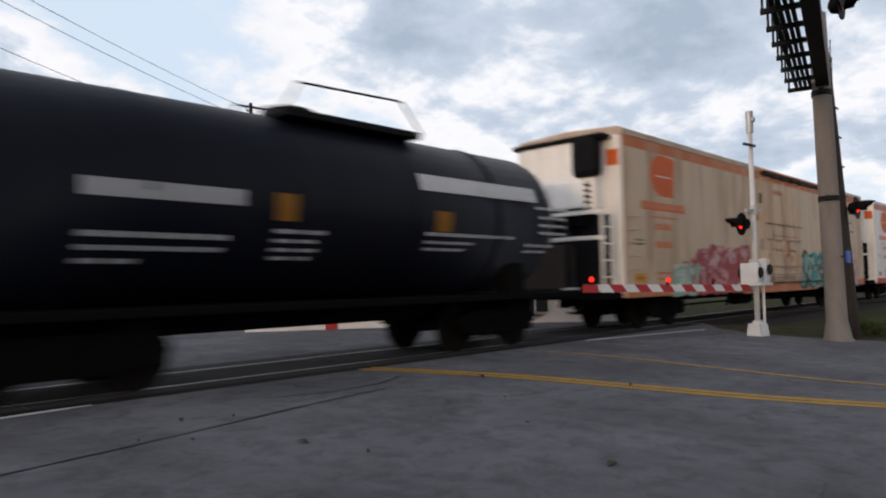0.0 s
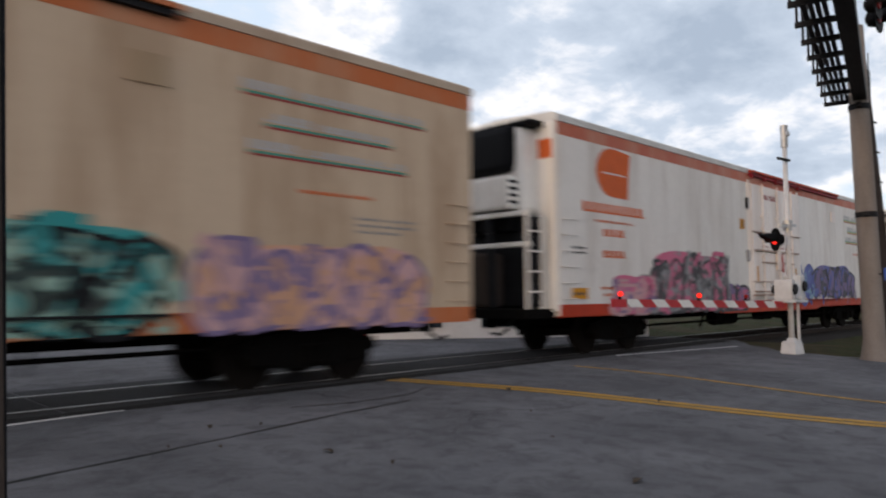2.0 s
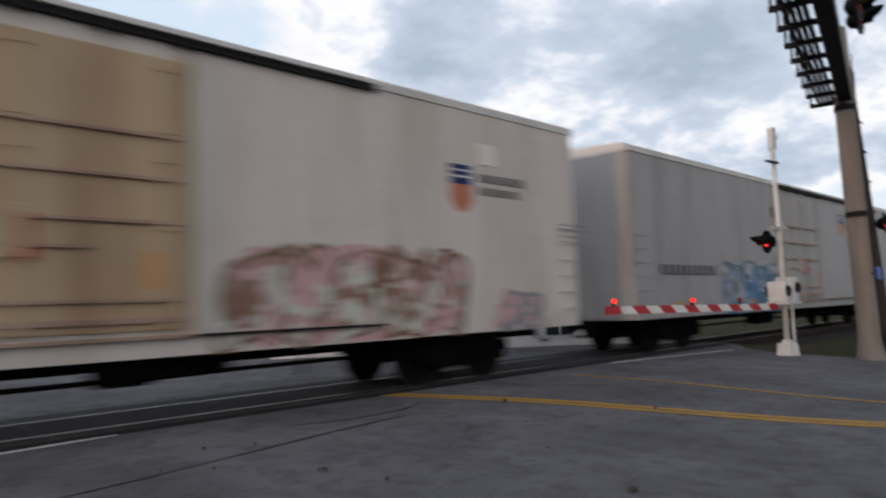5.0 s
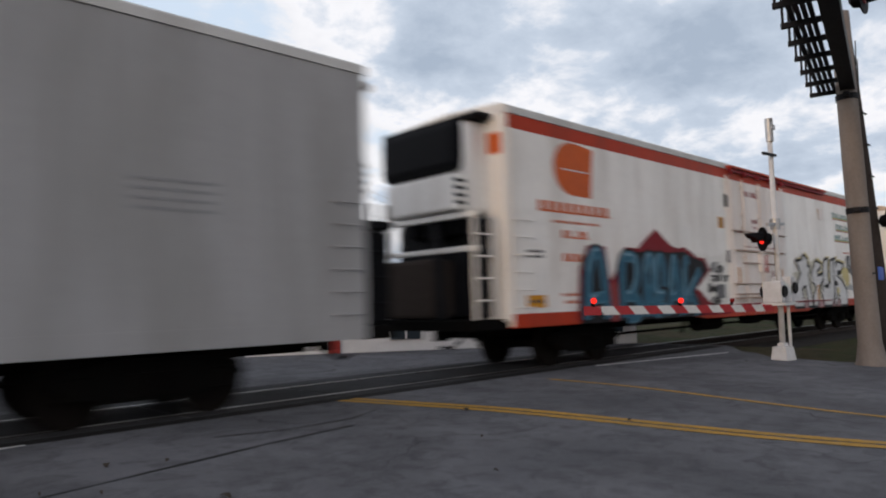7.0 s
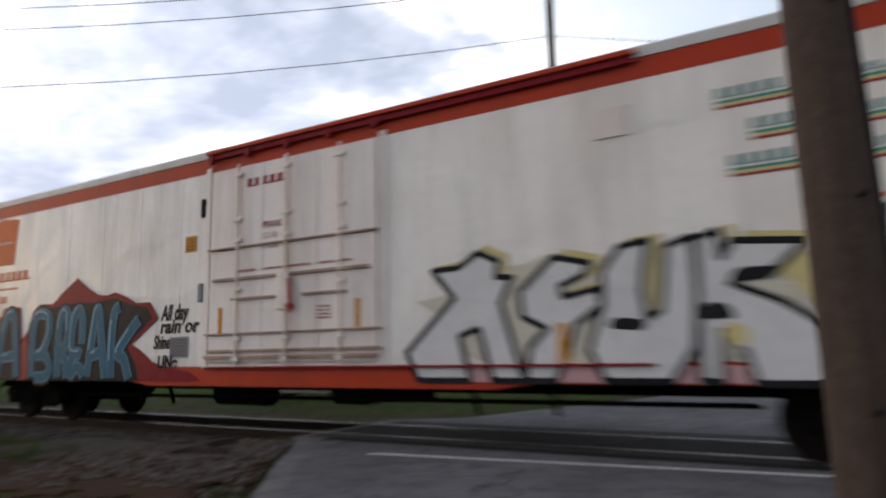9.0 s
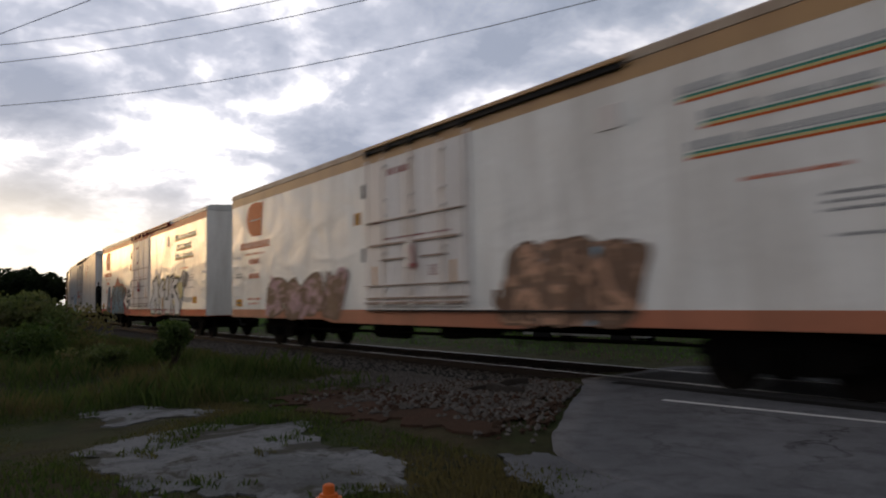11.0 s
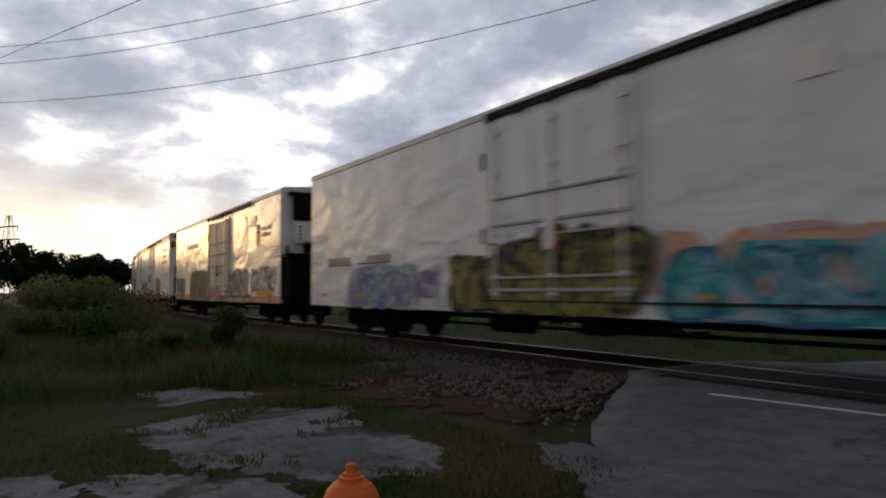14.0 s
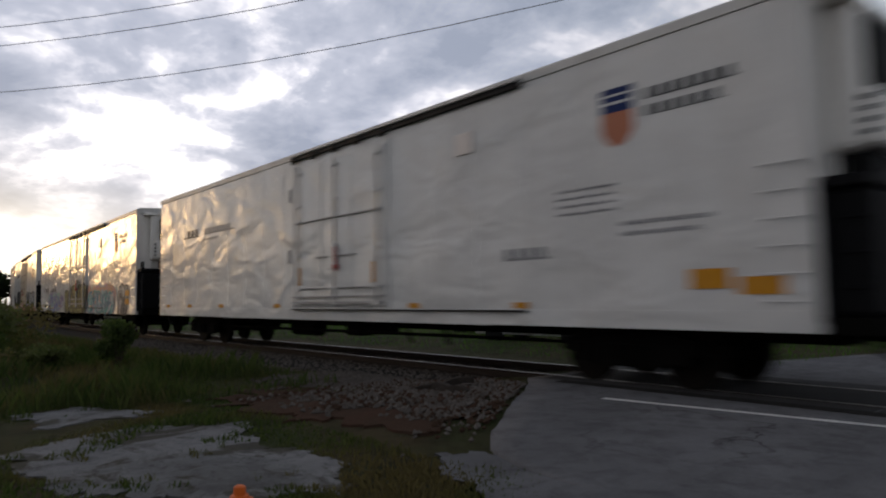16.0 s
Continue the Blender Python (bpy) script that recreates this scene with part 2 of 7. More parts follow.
def ground_mat():
    m = bpy.data.materials.new("rough_ground")
    m.use_nodes = True
    N = Nodes(m.node_tree)
    co = N.add("ShaderNodeTexCoord").outputs["Object"]
    s = N.noise(co, 0.35, 6.0, 0.6, 0.4)
    s2 = N.noise(co, 1.7, 6.0, 0.65, 0.3)
    g = N.noise(co, 45, 4.0, 0.7)
    c = N.mix(N.ramp(s, (0.40, 0.0), (0.62, 1.0)), (0.046, 0.058, 0.020), (0.078, 0.060, 0.032))
    c = N.mix(N.math("MULTIPLY", N.ramp(s2, (0.48, 0.0), (0.7, 1.0)), 0.7), c, (0.018, 0.020, 0.009))
    c = N.mix(N.math("MULTIPLY", N.ramp(g, (0.4, 0.0), (0.7, 1.0)), 0.5), c, (0.02, 0.022, 0.012))
    b = N.add("ShaderNodeBsdfPrincipled")
    N.link(c, b.inputs["Base Color"])
    b.inputs["Roughness"].default_value = 0.95
    b.inputs["Specular IOR Level"].default_value = 0.1
    n = N.add("ShaderNodeBump")
    n.inputs["Strength"].default_value, n.inputs["Distance"].default_value = 0.8, 0.05
    N.link(g, n.inputs["Height"])
    N.link(n.outputs[0], b.inputs["Normal"])
    o = N.add("ShaderNodeOutputMaterial")
    N.link(b.outputs[0], o.inputs[0])
    return m


M = {}
M["ground"] = ground_mat()
M["asphalt"] = asphalt_mat("asphalt", (0.086, 0.085, 0.090), (0.160, 0.158, 0.166))
M["slab"] = asphalt_mat("broken_pavement", (0.085, 0.085, 0.085), (0.215, 0.213, 0.218), False)
M["panel"] = surface("crossing_panel", (0.060, 0.060, 0.063), 0.85, 0, (60, 0.4), (1.2, 0.5), (0.028, 0.027, 0.027), spec=0.08)
# near-black so that the strip carries the shadow at the track's edge
M["header"] = surface("shade_dark_header", (0.024, 0.023, 0.022), 0.85, 0, (60, 0.4), (1.2, 0.5), spec=0.08)
M["line_white"] = surface("road_paint_white", (0.78, 0.77, 0.74), 0.7, 0, (25, 0.3), (4, 0.4), (0.3, 0.3, 0.3))
M["line_yellow"] = surface("road_paint_yellow", (0.50, 0.27, 0.035), 0.7, 0, (18, 0.5), (3, 0.55), (0.19, 0.15, 0.09))
M["tar"] = surface("tar_seal", (0.03, 0.03, 0.03), 0.6)
M["ballast"] = surface("ballast", (0.046, 0.043, 0.040), 0.95, 0, (16, 0.7), (0.8, 0.5), (0.03, 0.026, 0.023), 0.9, 14, spec=0.05)
M["stone"] = surface("ballast_stone", (0.15, 0.132, 0.118), 0.9, 0, (30, 0.4), (3, 0.5), (0.05, 0.038, 0.03), 0.3, None, (1, 1, 1), 0.5, spec=0.05)
M["stone_pale"] = surface("pale_rubble", (0.19, 0.17, 0.155), 0.9, 0, (30, 0.4), (3, 0.6), (0.06, 0.045, 0.036), 0.4, None, (1, 1, 1), 0.5, spec=0.05)
M["dirt"] = surface("dirt", (0.072, 0.042, 0.030), 0.95, 0, (25, 0.5), (1.5, 0.6), (0.045, 0.04, 0.028), 0.7, 20, spec=0.03)
M["rail"] = surface("rail_steel", (0.03, 0.022, 0.018), 0.7, 0.2, spec=0.1)
M["rail_top"] = surface("rail_head", (0.20, 0.195, 0.19), 0.35, 1.0, (60, 0.1), (3, 0.1))
M["tie"] = surface("tie_wood", (0.05, 0.04, 0.033), 0.9, 0, (12, 0.5), (2, 0.5), None, 0.5, None, (0.3, 3, 3), 0.4)
M["pole_wood"] = surface("pole_wood", (0.078, 0.055, 0.044), 0.92, 0, (14, 0.55), (2.5, 0.75), (0.045, 0.033, 0.026), 0.6, 22, (6, 6, 0.35))
M["pole_dark"] = surface("dark_pole_wood", (0.05, 0.037, 0.03), 0.92, 0, (14, 0.5), (2.5, 0.6), None, 0.5, 22, (6, 6, 0.35))
M["concrete"] = surface("concrete", (0.205, 0.178, 0.158), 0.85, 0, (20, 0.25), (1.2, 0.6), (0.12, 0.095, 0.08), 0.2, None, (2, 2, 0.4))
M["galv"] = surface("galvanised", (0.48, 0.49, 0.50), 0.45, 0.6, (18, 0.2), (3, 0.25))
M["signal_grey"] = surface("signal_pole_grey", (0.17, 0.19, 0.21), 0.5, 0.3, (18, 0.2), (3, 0.25))
M["white_metal"] = surface("white_painted_metal", (0.66, 0.66, 0.66), 0.5, 0, (16, 0.15), (3, 0.35), (0.35, 0.32, 0.3))
M["steel_dark"] = surface("dark_steel", (0.018, 0.018, 0.020), 0.6, 0.2, (20, 0.3), (2, 0.5), spec=0.1)
M["black"] = surface("black_paint", (0.005, 0.005, 0.006), 0.6, 0, (20, 0.2), (2, 0.4), spec=0.08)
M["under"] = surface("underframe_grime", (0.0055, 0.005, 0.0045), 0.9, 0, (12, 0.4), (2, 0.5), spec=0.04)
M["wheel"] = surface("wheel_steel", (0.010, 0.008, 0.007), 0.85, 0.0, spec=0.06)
M["red_lamp"] = glow_mat("red_lamp", (1.0, 0.025, 0.015), 1.8)
M["red_dim"] = surface("red_lens", (0.25, 0.01, 0.01), 0.25)
M["red_stripe"] = surface("red_reflective", (0.42, 0.03, 0.035), 0.5, 0, (20, 0.2), (3, 0.3))
M["white_stripe"] = surface("white_reflective", (0.70, 0.69, 0.66), 0.5, 0, (20, 0.2), (3, 0.3))
M["blue_tape"] = surface("blue_tag", (0.05, 0.12, 0.45), 0.5)
M["hydrant"] = surface("orange_hydrant_paint", (0.72, 0.15, 0.022), 0.5, 0, (14, 0.15), (5, 0.35), (0.35, 0.06, 0.012), 0.1)
M["trunk"] = surface("bark", (0.07, 0.055, 0.042), 0.95, 0, (12, 0.5), (2, 0.5), None, 0.7)
M["leaf"] = leaf_mat("leaves", (0.035, 0.058, 0.017), (0.085, 0.115, 0.038))
M["leaf_pale"] = leaf_mat("pale_weeds", (0.060, 0.082, 0.028), (0.135, 0.150, 0.062), (0.150, 0.120, 0.065))
M["leaf_dark"] = leaf_mat("dark_leaves", (0.006, 0.012, 0.004), (0.016, 0.024, 0.008))
M["grass"] = leaf_mat("grass_blades", (0.028, 0.050, 0.013), (0.072, 0.092, 0.032), (0.110, 0.084, 0.045))
M["lawn"] = leaf_mat("lawn_blades", (0.050, 0.110, 0.020), (0.080, 0.150, 0.035))
M["house_white"] = surface("white_siding", (0.80, 0.79, 0.78), 0.7, 0, (14, 0.12), (1, 0.25), (0.4, 0.38, 0.36))
M["roof_dark"] = surface("dark_shingle", (0.07, 0.07, 0.075), 0.9)
M["red_wall"] = surface("red_paint", (0.40, 0.05, 0.04), 0.6)
M["glass_dark"] = surface("window_glass", (0.03, 0.04, 0.05), 0.12, 0, (5, 0.05), (1, 0.1))
M["sign_yellow"] = surface("yellow_sign", (0.75, 0.52, 0.03), 0.5)
M["car_white"] = surface("white_car_paint", (0.70, 0.70, 0.70), 0.3)
M["car_glass"] = surface("car_glass", (0.02, 0.025, 0.03), 0.1)
M["rubber"] = surface("tyre_rubber", (0.02, 0.02, 0.02), 0.8)
M["wire"] = surface("cable", (0.02, 0.02, 0.022), 0.6)
# train paints
M["w_clean"] = paint("white_paint", (0.615, 0.607, 0.592), (0.43, 0.41, 0.39), 0.35, 0.24, 0.85)
M["w_old"] = paint("old_white_paint", (0.82, 0.79, 0.745), (0.42, 0.36, 0.30), 0.5, 0.32, 0.6)
M["w_dull"] = paint("dull_white_paint", (0.71, 0.685, 0.65), (0.40, 0.34, 0.29), 0.5, 0.45, 0.4, 0.25)
M["w_beige"] = paint("beige_white_paint", (0.58, 0.54, 0.50), (0.33, 0.27, 0.22), 0.55, 0.45, 0.4, 0.25)
M["w_warm"] = paint("warm_white_paint", (0.65, 0.625, 0.59), (0.40, 0.30, 0.21), 0.5, 0.30, 0.7)
M["cream"] = paint("aged_cream_paint", (0.53, 0.41, 0.295), (0.28, 0.17, 0.095), 0.8, 0.55, 0.2, 0.2)
M["grey_w"] = paint("grey_white_paint", (0.34, 0.335, 0.335), (0.19, 0.18, 0.17), 0.6, 0.5, 0.25, 0.25)
M["tan_door"] = paint("tan_door_paint", (0.44, 0.335, 0.22), (0.22, 0.13, 0.07), 0.8, 0.55, 0.2, 0.2)
M["beige_door"] = paint("beige_door_paint", (0.64, 0.55, 0.42), (0.36, 0.24, 0.14), 0.6, 0.55, 0.2, 0.2)
M["door_w"] = paint("door_white_paint", (0.80, 0.74, 0.70), (0.38, 0.29, 0.23), 0.5, 0.42, 0.15)
M["red"] = paint("orange_red_paint", (0.44, 0.042, 0.014), (0.24, 0.04, 0.02), 0.6, 0.5, 0.1, 0.15)
M["red_fade"] = paint("faded_red_paint", (0.44, 0.115, 0.066), (0.50, 0.29, 0.21), 0.6, 0.5, 0.1, 0.2)
M["rust_orange"] = paint("rusty_orange_paint", (0.45, 0.125, 0.040), (0.43, 0.28, 0.18), 0.7, 0.55, 0.1, 0.2)
M["gold"] = paint("faded_orange_paint", (0.47, 0.27, 0.11), (0.30, 0.16, 0.07), 0.6, 0.5, 0.1)
M["salmon"] = paint("salmon_paint", (0.46, 0.17, 0.095), (0.28, 0.12, 0.07), 0.7, 0.5, 0.1, 0.2)
# rust brown, darkened to carry the shadow lines along the door rails
M["trim"] = paint("rust_and_shade_trim", (0.36, 0.25, 0.19), (0.13, 0.07, 0.045), 0.8, 0.6, 0.1)
M["tank"] = paint("black_tank_paint", (0.0035, 0.0045, 0.009), (0.010, 0.010, 0.012), 0.5, 0.42, 0.05, 0.12)
M["roof"] = paint("roof_paint", (0.58, 0.57, 0.55), (0.35, 0.32, 0.29), 0.5, 0.5, 0.15)
M["roof_cream"] = paint("rusty_roof_paint", (0.44, 0.34, 0.25), (0.26, 0.15, 0.09), 0.7, 0.55, 0.15)
TONES = dict(g_haze=(0.60, 0.57, 0.47), g_black=(0.012, 0.012, 0.014), g_white=(0.66, 0.66, 0.66), g_blue=(0.035, 0.13, 0.20), g_sky=(0.22, 0.37, 0.46), g_mauve=(0.20, 0.15, 0.27), g_teal=(0.035, 0.27, 0.27), g_mint=(0.27, 0.40, 0.33), g_red=(0.30, 0.055, 0.055), g_dred=(0.22, 0.012, 0.02), g_pink=(0.56, 0.14, 0.24), g_lpink=(0.52, 0.32, 0.33), g_indigo=(0.11, 0.13, 0.36), g_peach=(0.55, 0.31, 0.20), g_olive=(0.13, 0.12, 0.035), g_yellow=(0.62, 0.53, 0.25), g_grey=(0.26, 0.26, 0.27), g_amber=(0.56, 0.25, 0.02), g_dimamber=(0.22, 0.10, 0.012), g_dgrey=(0.07, 0.07, 0.075), g_lgrey=(0.42, 0.42, 0.43), g_brown=(0.20, 0.12, 0.08), g_green=(0.05, 0.26, 0.20), g_orange=(0.60, 0.12, 0.03), g_navy=(0.02, 0.035, 0.12), g_steel=(0.085, 0.205, 0.28), g_slate=(0.22, 0.32, 0.31), g_moss=(0.21, 0.19, 0.055), g_denim=(0.13, 0.24, 0.42), g_pale=(0.50, 0.53, 0.46), g_rust=(0.33, 0.17, 0.09))
for key, col in TONES.items():
    M[key] = surface("spray_" + key[2:], col, 0.5, 0, (6, 0.2), (2.2, 0.35), tuple(c * 0.6 + 0.04 for c in col), 0.05, 30, spec=0.08)


# ---- building helpers ----
def tf(bm, geom, m):
    bmesh.ops.transform(bm, matrix=m, verts=geom)


def box(bm, x0, x1, y0, y1, z0, z1, bevel=0.0):
    vs = bmesh.ops.create_cube(bm, size=1.0)["verts"]
    tf(bm, vs, Matrix.Translation(((x0 + x1) / 2, (y0 + y1) / 2, (z0 + z1) / 2)) @ Matrix.Diagonal((x1 - x0, y1 - y0, z1 - z0, 1)))
    if bevel:
        es = list({e for v in vs for e in v.link_edges})
        bmesh.ops.bevel(bm, geom=es, offset=bevel, segments=2, affect="EDGES", profile=0.5)
    return vs


def rod(bm, a, b, r0, r1=None, seg=8, caps=True):
    a, b = Vector(a), Vector(b)
    d = b - a
    vs = bmesh.ops.create_cone(bm, cap_ends=caps, segments=seg, radius1=r0, radius2=r0 if r1 is None else r1, depth=d.length)["verts"]
    tf(bm, vs, Matrix.Translation((a + b) / 2) @ d.to_track_quat("Z", "Y").to_matrix().to_4x4())
    return vs


def beam(bm, a, b, w, h):
    """A square bar from a to b."""
    a, b = Vector(a), Vector(b)
    d = b - a
    vs = bmesh.ops.create_cube(bm, size=1.0)["verts"]
    tf(bm, vs, Matrix.Translation((a + b) / 2) @ d.to_track_quat("X", "Z").to_matrix().to_4x4() @ Matrix.Diagonal((d.length, w, h, 1)))
    return vs


def tube(bm, pts, r, seg=5):
    """One bent pipe or wire through the points."""
    last = None
    for i, p in enumerate(pts):
        d = (Vector(pts[min(i + 1, len(pts) - 1)]) - Vector(pts[max(0, i - 1)])).normalized()
        a = d.cross(Vector((0, 0, 1)))
        a = a.normalized() if a.length > 1e-4 else Vector((1, 0, 0))
        b = d.cross(a)
        row = [bm.verts.new(Vector(p) + (a * math.cos(6.2832 * k / seg) + b * math.sin(6.2832 * k / seg)) * r) for k in range(seg)]
        if last:
            for k in range(seg):
                bm.faces.new((last[k], last[(k + 1) % seg], row[(k + 1) % seg], row[k]))
        last = row


def lathe(bm, rings, seg=20, m=None):
    """A turned form from (radius, height) rings."""
    rows = []
    for r, z in rings:
        rows.append([bm.verts.new((r * math.cos(2 * math.pi * i / seg), r * math.sin(2 * math.pi * i / seg), z)) for i in range(seg)])
    for p, q in zip(rows, rows[1:]):
        for i in range(seg):
            bm.faces.new((p[i], p[(i + 1) % seg], q[(i + 1) % seg], q[i]))
    bm.faces.new(rows[-1])
    bm.faces.new(rows[0][::-1])
    if m is not None:
        tf(bm, [v for r in rows for v in r], m)


def finish(bm, name, mat, shade=False):
    bmesh.ops.recalc_face_normals(bm, faces=bm.faces)
    me = bpy.data.meshes.new(name)
    bm.to_mesh(me)
    bm.free()
    me.materials.append(mat)
    if shade:
        for p in me.polygons:
            p.use_smooth = True
    return me


def part(name, bm, mat, parent, label="", shade=False):
    ob = new(name, finish(bm, name, mat, shade))
    ob.parent = parent
    if label:
        ob["label"] = label
    return ob


def thing(name, label, category, group="", m=None):
    ob = new(name)
    if m is not None:
        ob.matrix_basis = m
    return tagged(ob, label, category, group)


def solid(name, bm, mat, label, category, kind="", group="", shade=False):
    return tagged(new(name, finish(bm, name, mat, shade)), label, category, group, kind)


def strip(bm, a, b, width, z_of, lift, pieces=12, wobble=0.0):
    """A painted line on the ground from a to b."""
    a, b = Vector(a), Vector(b)
    n = Vector((-(b - a).y, (b - a).x)).normalized() * width / 2
    last = None
    for i in range(pieces + 1):
        p = a.lerp(b, i / pieces)
        k = 1 + random.uniform(-wobble, wobble)
        pair = [bm.verts.new((*(p + n * s * k), z_of(*(p + n * s * k)) + lift)) for s in (-1, 1)]
        if last:
            bm.faces.new((last[0], last[1], pair[1], pair[0]))
        last = pair


# ---- ground, road, track ----
def ground():
    xs = sorted({-2500, -900, -400, -220, -140, -100, -80, -60, *[i for i in range(-50, 51, 2)], *[i * 0.5 for i in range(-40, 50)], 60, 80, 120, 220, 500, 1200, 2500})
    ys = sorted({-2500, -900, -300, -100, -50, -30, *[i for i in range(-20, 40, 2)], *[i * 0.5 for i in range(-8, 32)], 45, 60, 90, 150, 300, 900, 2500})
    bm = bmesh.new()
    grid = []
    for y in ys:
        row = []
        for x in xs:
            h = rise(x, y) - 0.03
            if x < -4 and y < 7 and x > -120:
                h += 0.05 * noise.noise(Vector((x * 0.5, y * 0.5, 0)))
            if -60 < x < -14 and -30 < y < 5.5:   # the overgrown bank
                h += 0.55 * smooth(-14, -24, x) * smooth(5.5, 0.5, y) * (0.7 + 0.5 * noise.noise(Vector((x * 0.15, y * 0.15, 5))))
            row.append(bm.verts.new((x, y, h)))
        grid.append(row)
    for a, b in zip(grid, grid[1:]):
        for i in range(len(xs) - 1):
            bm.faces.new((a[i], a[i + 1], b[i + 1], b[i]))
    solid("ground", bm, M["ground"], "rough ground of weeds, dry grass and bare earth", "ground", "structure", shade=True)


LEFT_EDGE = ((-14, 1.9), (0, 1.4), (2.6, 0.9), (3.0, -0.4), (3.5, -1.3), (3.95, -2.2), (4.25, -3.0), (4.42, -4.1), (4.7, -4.75), (5.1, -5.15), (6.8, -6.5), (8.2, -7.5), (8.8, -8.1), (11.6, -8.3), (12.5, -7.0), (20, -5.0), (60, 4.0))
RIGHT_EDGE = ((-14, 18.6), (3.5, 17.0), (5.2, 16.6), (6.4, 16.9), (7.6, 18.2), (8.5, 19.6), (8.8, 20.0), (11.6, 20.0), (13, 18.5), (60, 28.0))


def edge(rows, y):
    for (y0, x0), (y1, x1) in zip(rows, rows[1:]):
        if y0 <= y <= y1:
            return x0 + (x1 - x0) * (y - y0) / (y1 - y0)
    return rows[0][1] if y < rows[0][0] else rows[-1][1]


def road_z(x, y):
    return rise(x, y) + 0.012


def road():
    bm = bmesh.new()
    ys = sorted({*[-14 + i for i in range(14)], *[i * 0.2 for i in range(0, 70)], *[14 + i * 2 for i in range(0, 24)]})
    last = None
    for y in ys:
        if y > 60:
            continue
        a = edge(LEFT_EDGE, y) + (0.13 * noise.noise(Vector((y * 1.3, 3, 0))) + 0.07 * noise.noise(Vector((y * 4, 8, 0))))
        b = edge(RIGHT_EDGE, y) + 0.12 * noise.noise(Vector((y * 1.5, 9, 0)))
        row = [bm.verts.new((a + (b - a) * i / 50, y, road_z(a + (b - a) * i / 50, y))) for i in range(51)]
        low = bm.verts.new((a - 0.02, y, road_z(a, y) - 0.08))
        row.insert(0, low)
        if last:
            for i in range(51):
                bm.faces.new((last[i], last[i + 1], row[i + 1], row[i]))
        last = row
    solid("road", bm, M["asphalt"], "worn grey asphalt road crossing the railway, cracked and patched", "road", "structure", shade=True)

    def line(a, b, w, mat, label, n=30, name="road_marking"):
        bm = bmesh.new()
        strip(bm, a, b, w, road_z, 0.006, n, 0.12)
        solid(name, bm, mat, label, "road marking", "structure")
    line((-5.72, 7.70), (2.67, 8.66), 0.11, M["line_white"], "worn white stop line before the rails")
    line((6.0, 8.80), (8.8, 8.72), 0.10, M["line_white"], "worn white stop line before the rails")
    line((13.1, 8.48), (17.5, 7.66), 0.10, M["line_white"], "worn white stop line before the rails")
    line((6.72, 8.85), (8.95, 0.2), 0.15, M["line_yellow"], "worn yellow double centre line", 50)
    line((6.94, 8.85), (9.17, 0.2), 0.15, M["line_yellow"], "worn yellow double centre line", 50)
    line((10.62, 7.8), (10.2, 0.6), 0.10, M["line_yellow"], "faded yellow lane line", 40)
    # dark sealed joints across the near lanes
    bm = bmesh.new()
    pts = [(0.2, 5.75), (1.07, 5.95), (2.0, 6.1), (3.1, 6.32), (4.4, 6.6), (5.6, 6.78)]
    for a, b in zip(pts, pts[1:]):
        strip(bm, a, b, 0.045, road_z, 0.004, 4, 0.5)
    solid("tar_joint", bm, M["tar"], "dark tar joint in the asphalt", "road joint", "structure")
    bm = bmesh.new()
    pts = [(4.2, 7.4), (5.0, 7.15), (5.9, 7.2), (6.5, 7.5)]
    for a, b in zip(pts, pts[1:]):
        strip(bm, a, b, 0.05, road_z, 0.004, 4, 0.5)
    solid("tar_joint", bm, M["tar"], "dark tar joint in the asphalt", "road joint", "structure")
    # twigs, leaves and scraps on the road
    for x, y, s in ((7.2, 6.5, 0.16), (2.9, 6.85, 0.13), (3.2, 5.15, 0.12), (3.35, 6.6, 0.07), (2.55, 5.9, 0.06), (3.4, 4.5, 0.08), (4.5, 2.85, 0.14), (6.1, 5.2, 0.05), (5.2, 4.2, 0.05), (8.0, 4.6, 0.08), (2.2, 6.2, 0.05)):
        bm = bmesh.new()
        turn = random.uniform(0, 3.14)
        last = None
        for i in range(5):
            w = s * 0.22 * math.sin(math.pi * (i + 0.4) / 5)
            px, py = x + math.cos(turn) * s * (i / 4 - 0.5), y + math.sin(turn) * s * (i / 4 - 0.5)
            z = road_z(px, py) + 0.006 + 0.02 * math.sin(math.pi * i / 4)
            pair = [bm.verts.new((px - math.sin(turn) * w * k, py + math.cos(turn) * w * k, z + 0.008 * abs(k))) for k in (-1, 1)]
            if last:
                bm.faces.new((last[0], last[1], pair[1], pair[0]))
            last = pair
        ob = solid("dead_leaf", bm, M["trunk"], "dry curled dead leaf on the asphalt", "leaf", group="litter on the road")
        ob.modifiers.new("thick", "SOLIDIFY").thickness = 0.004


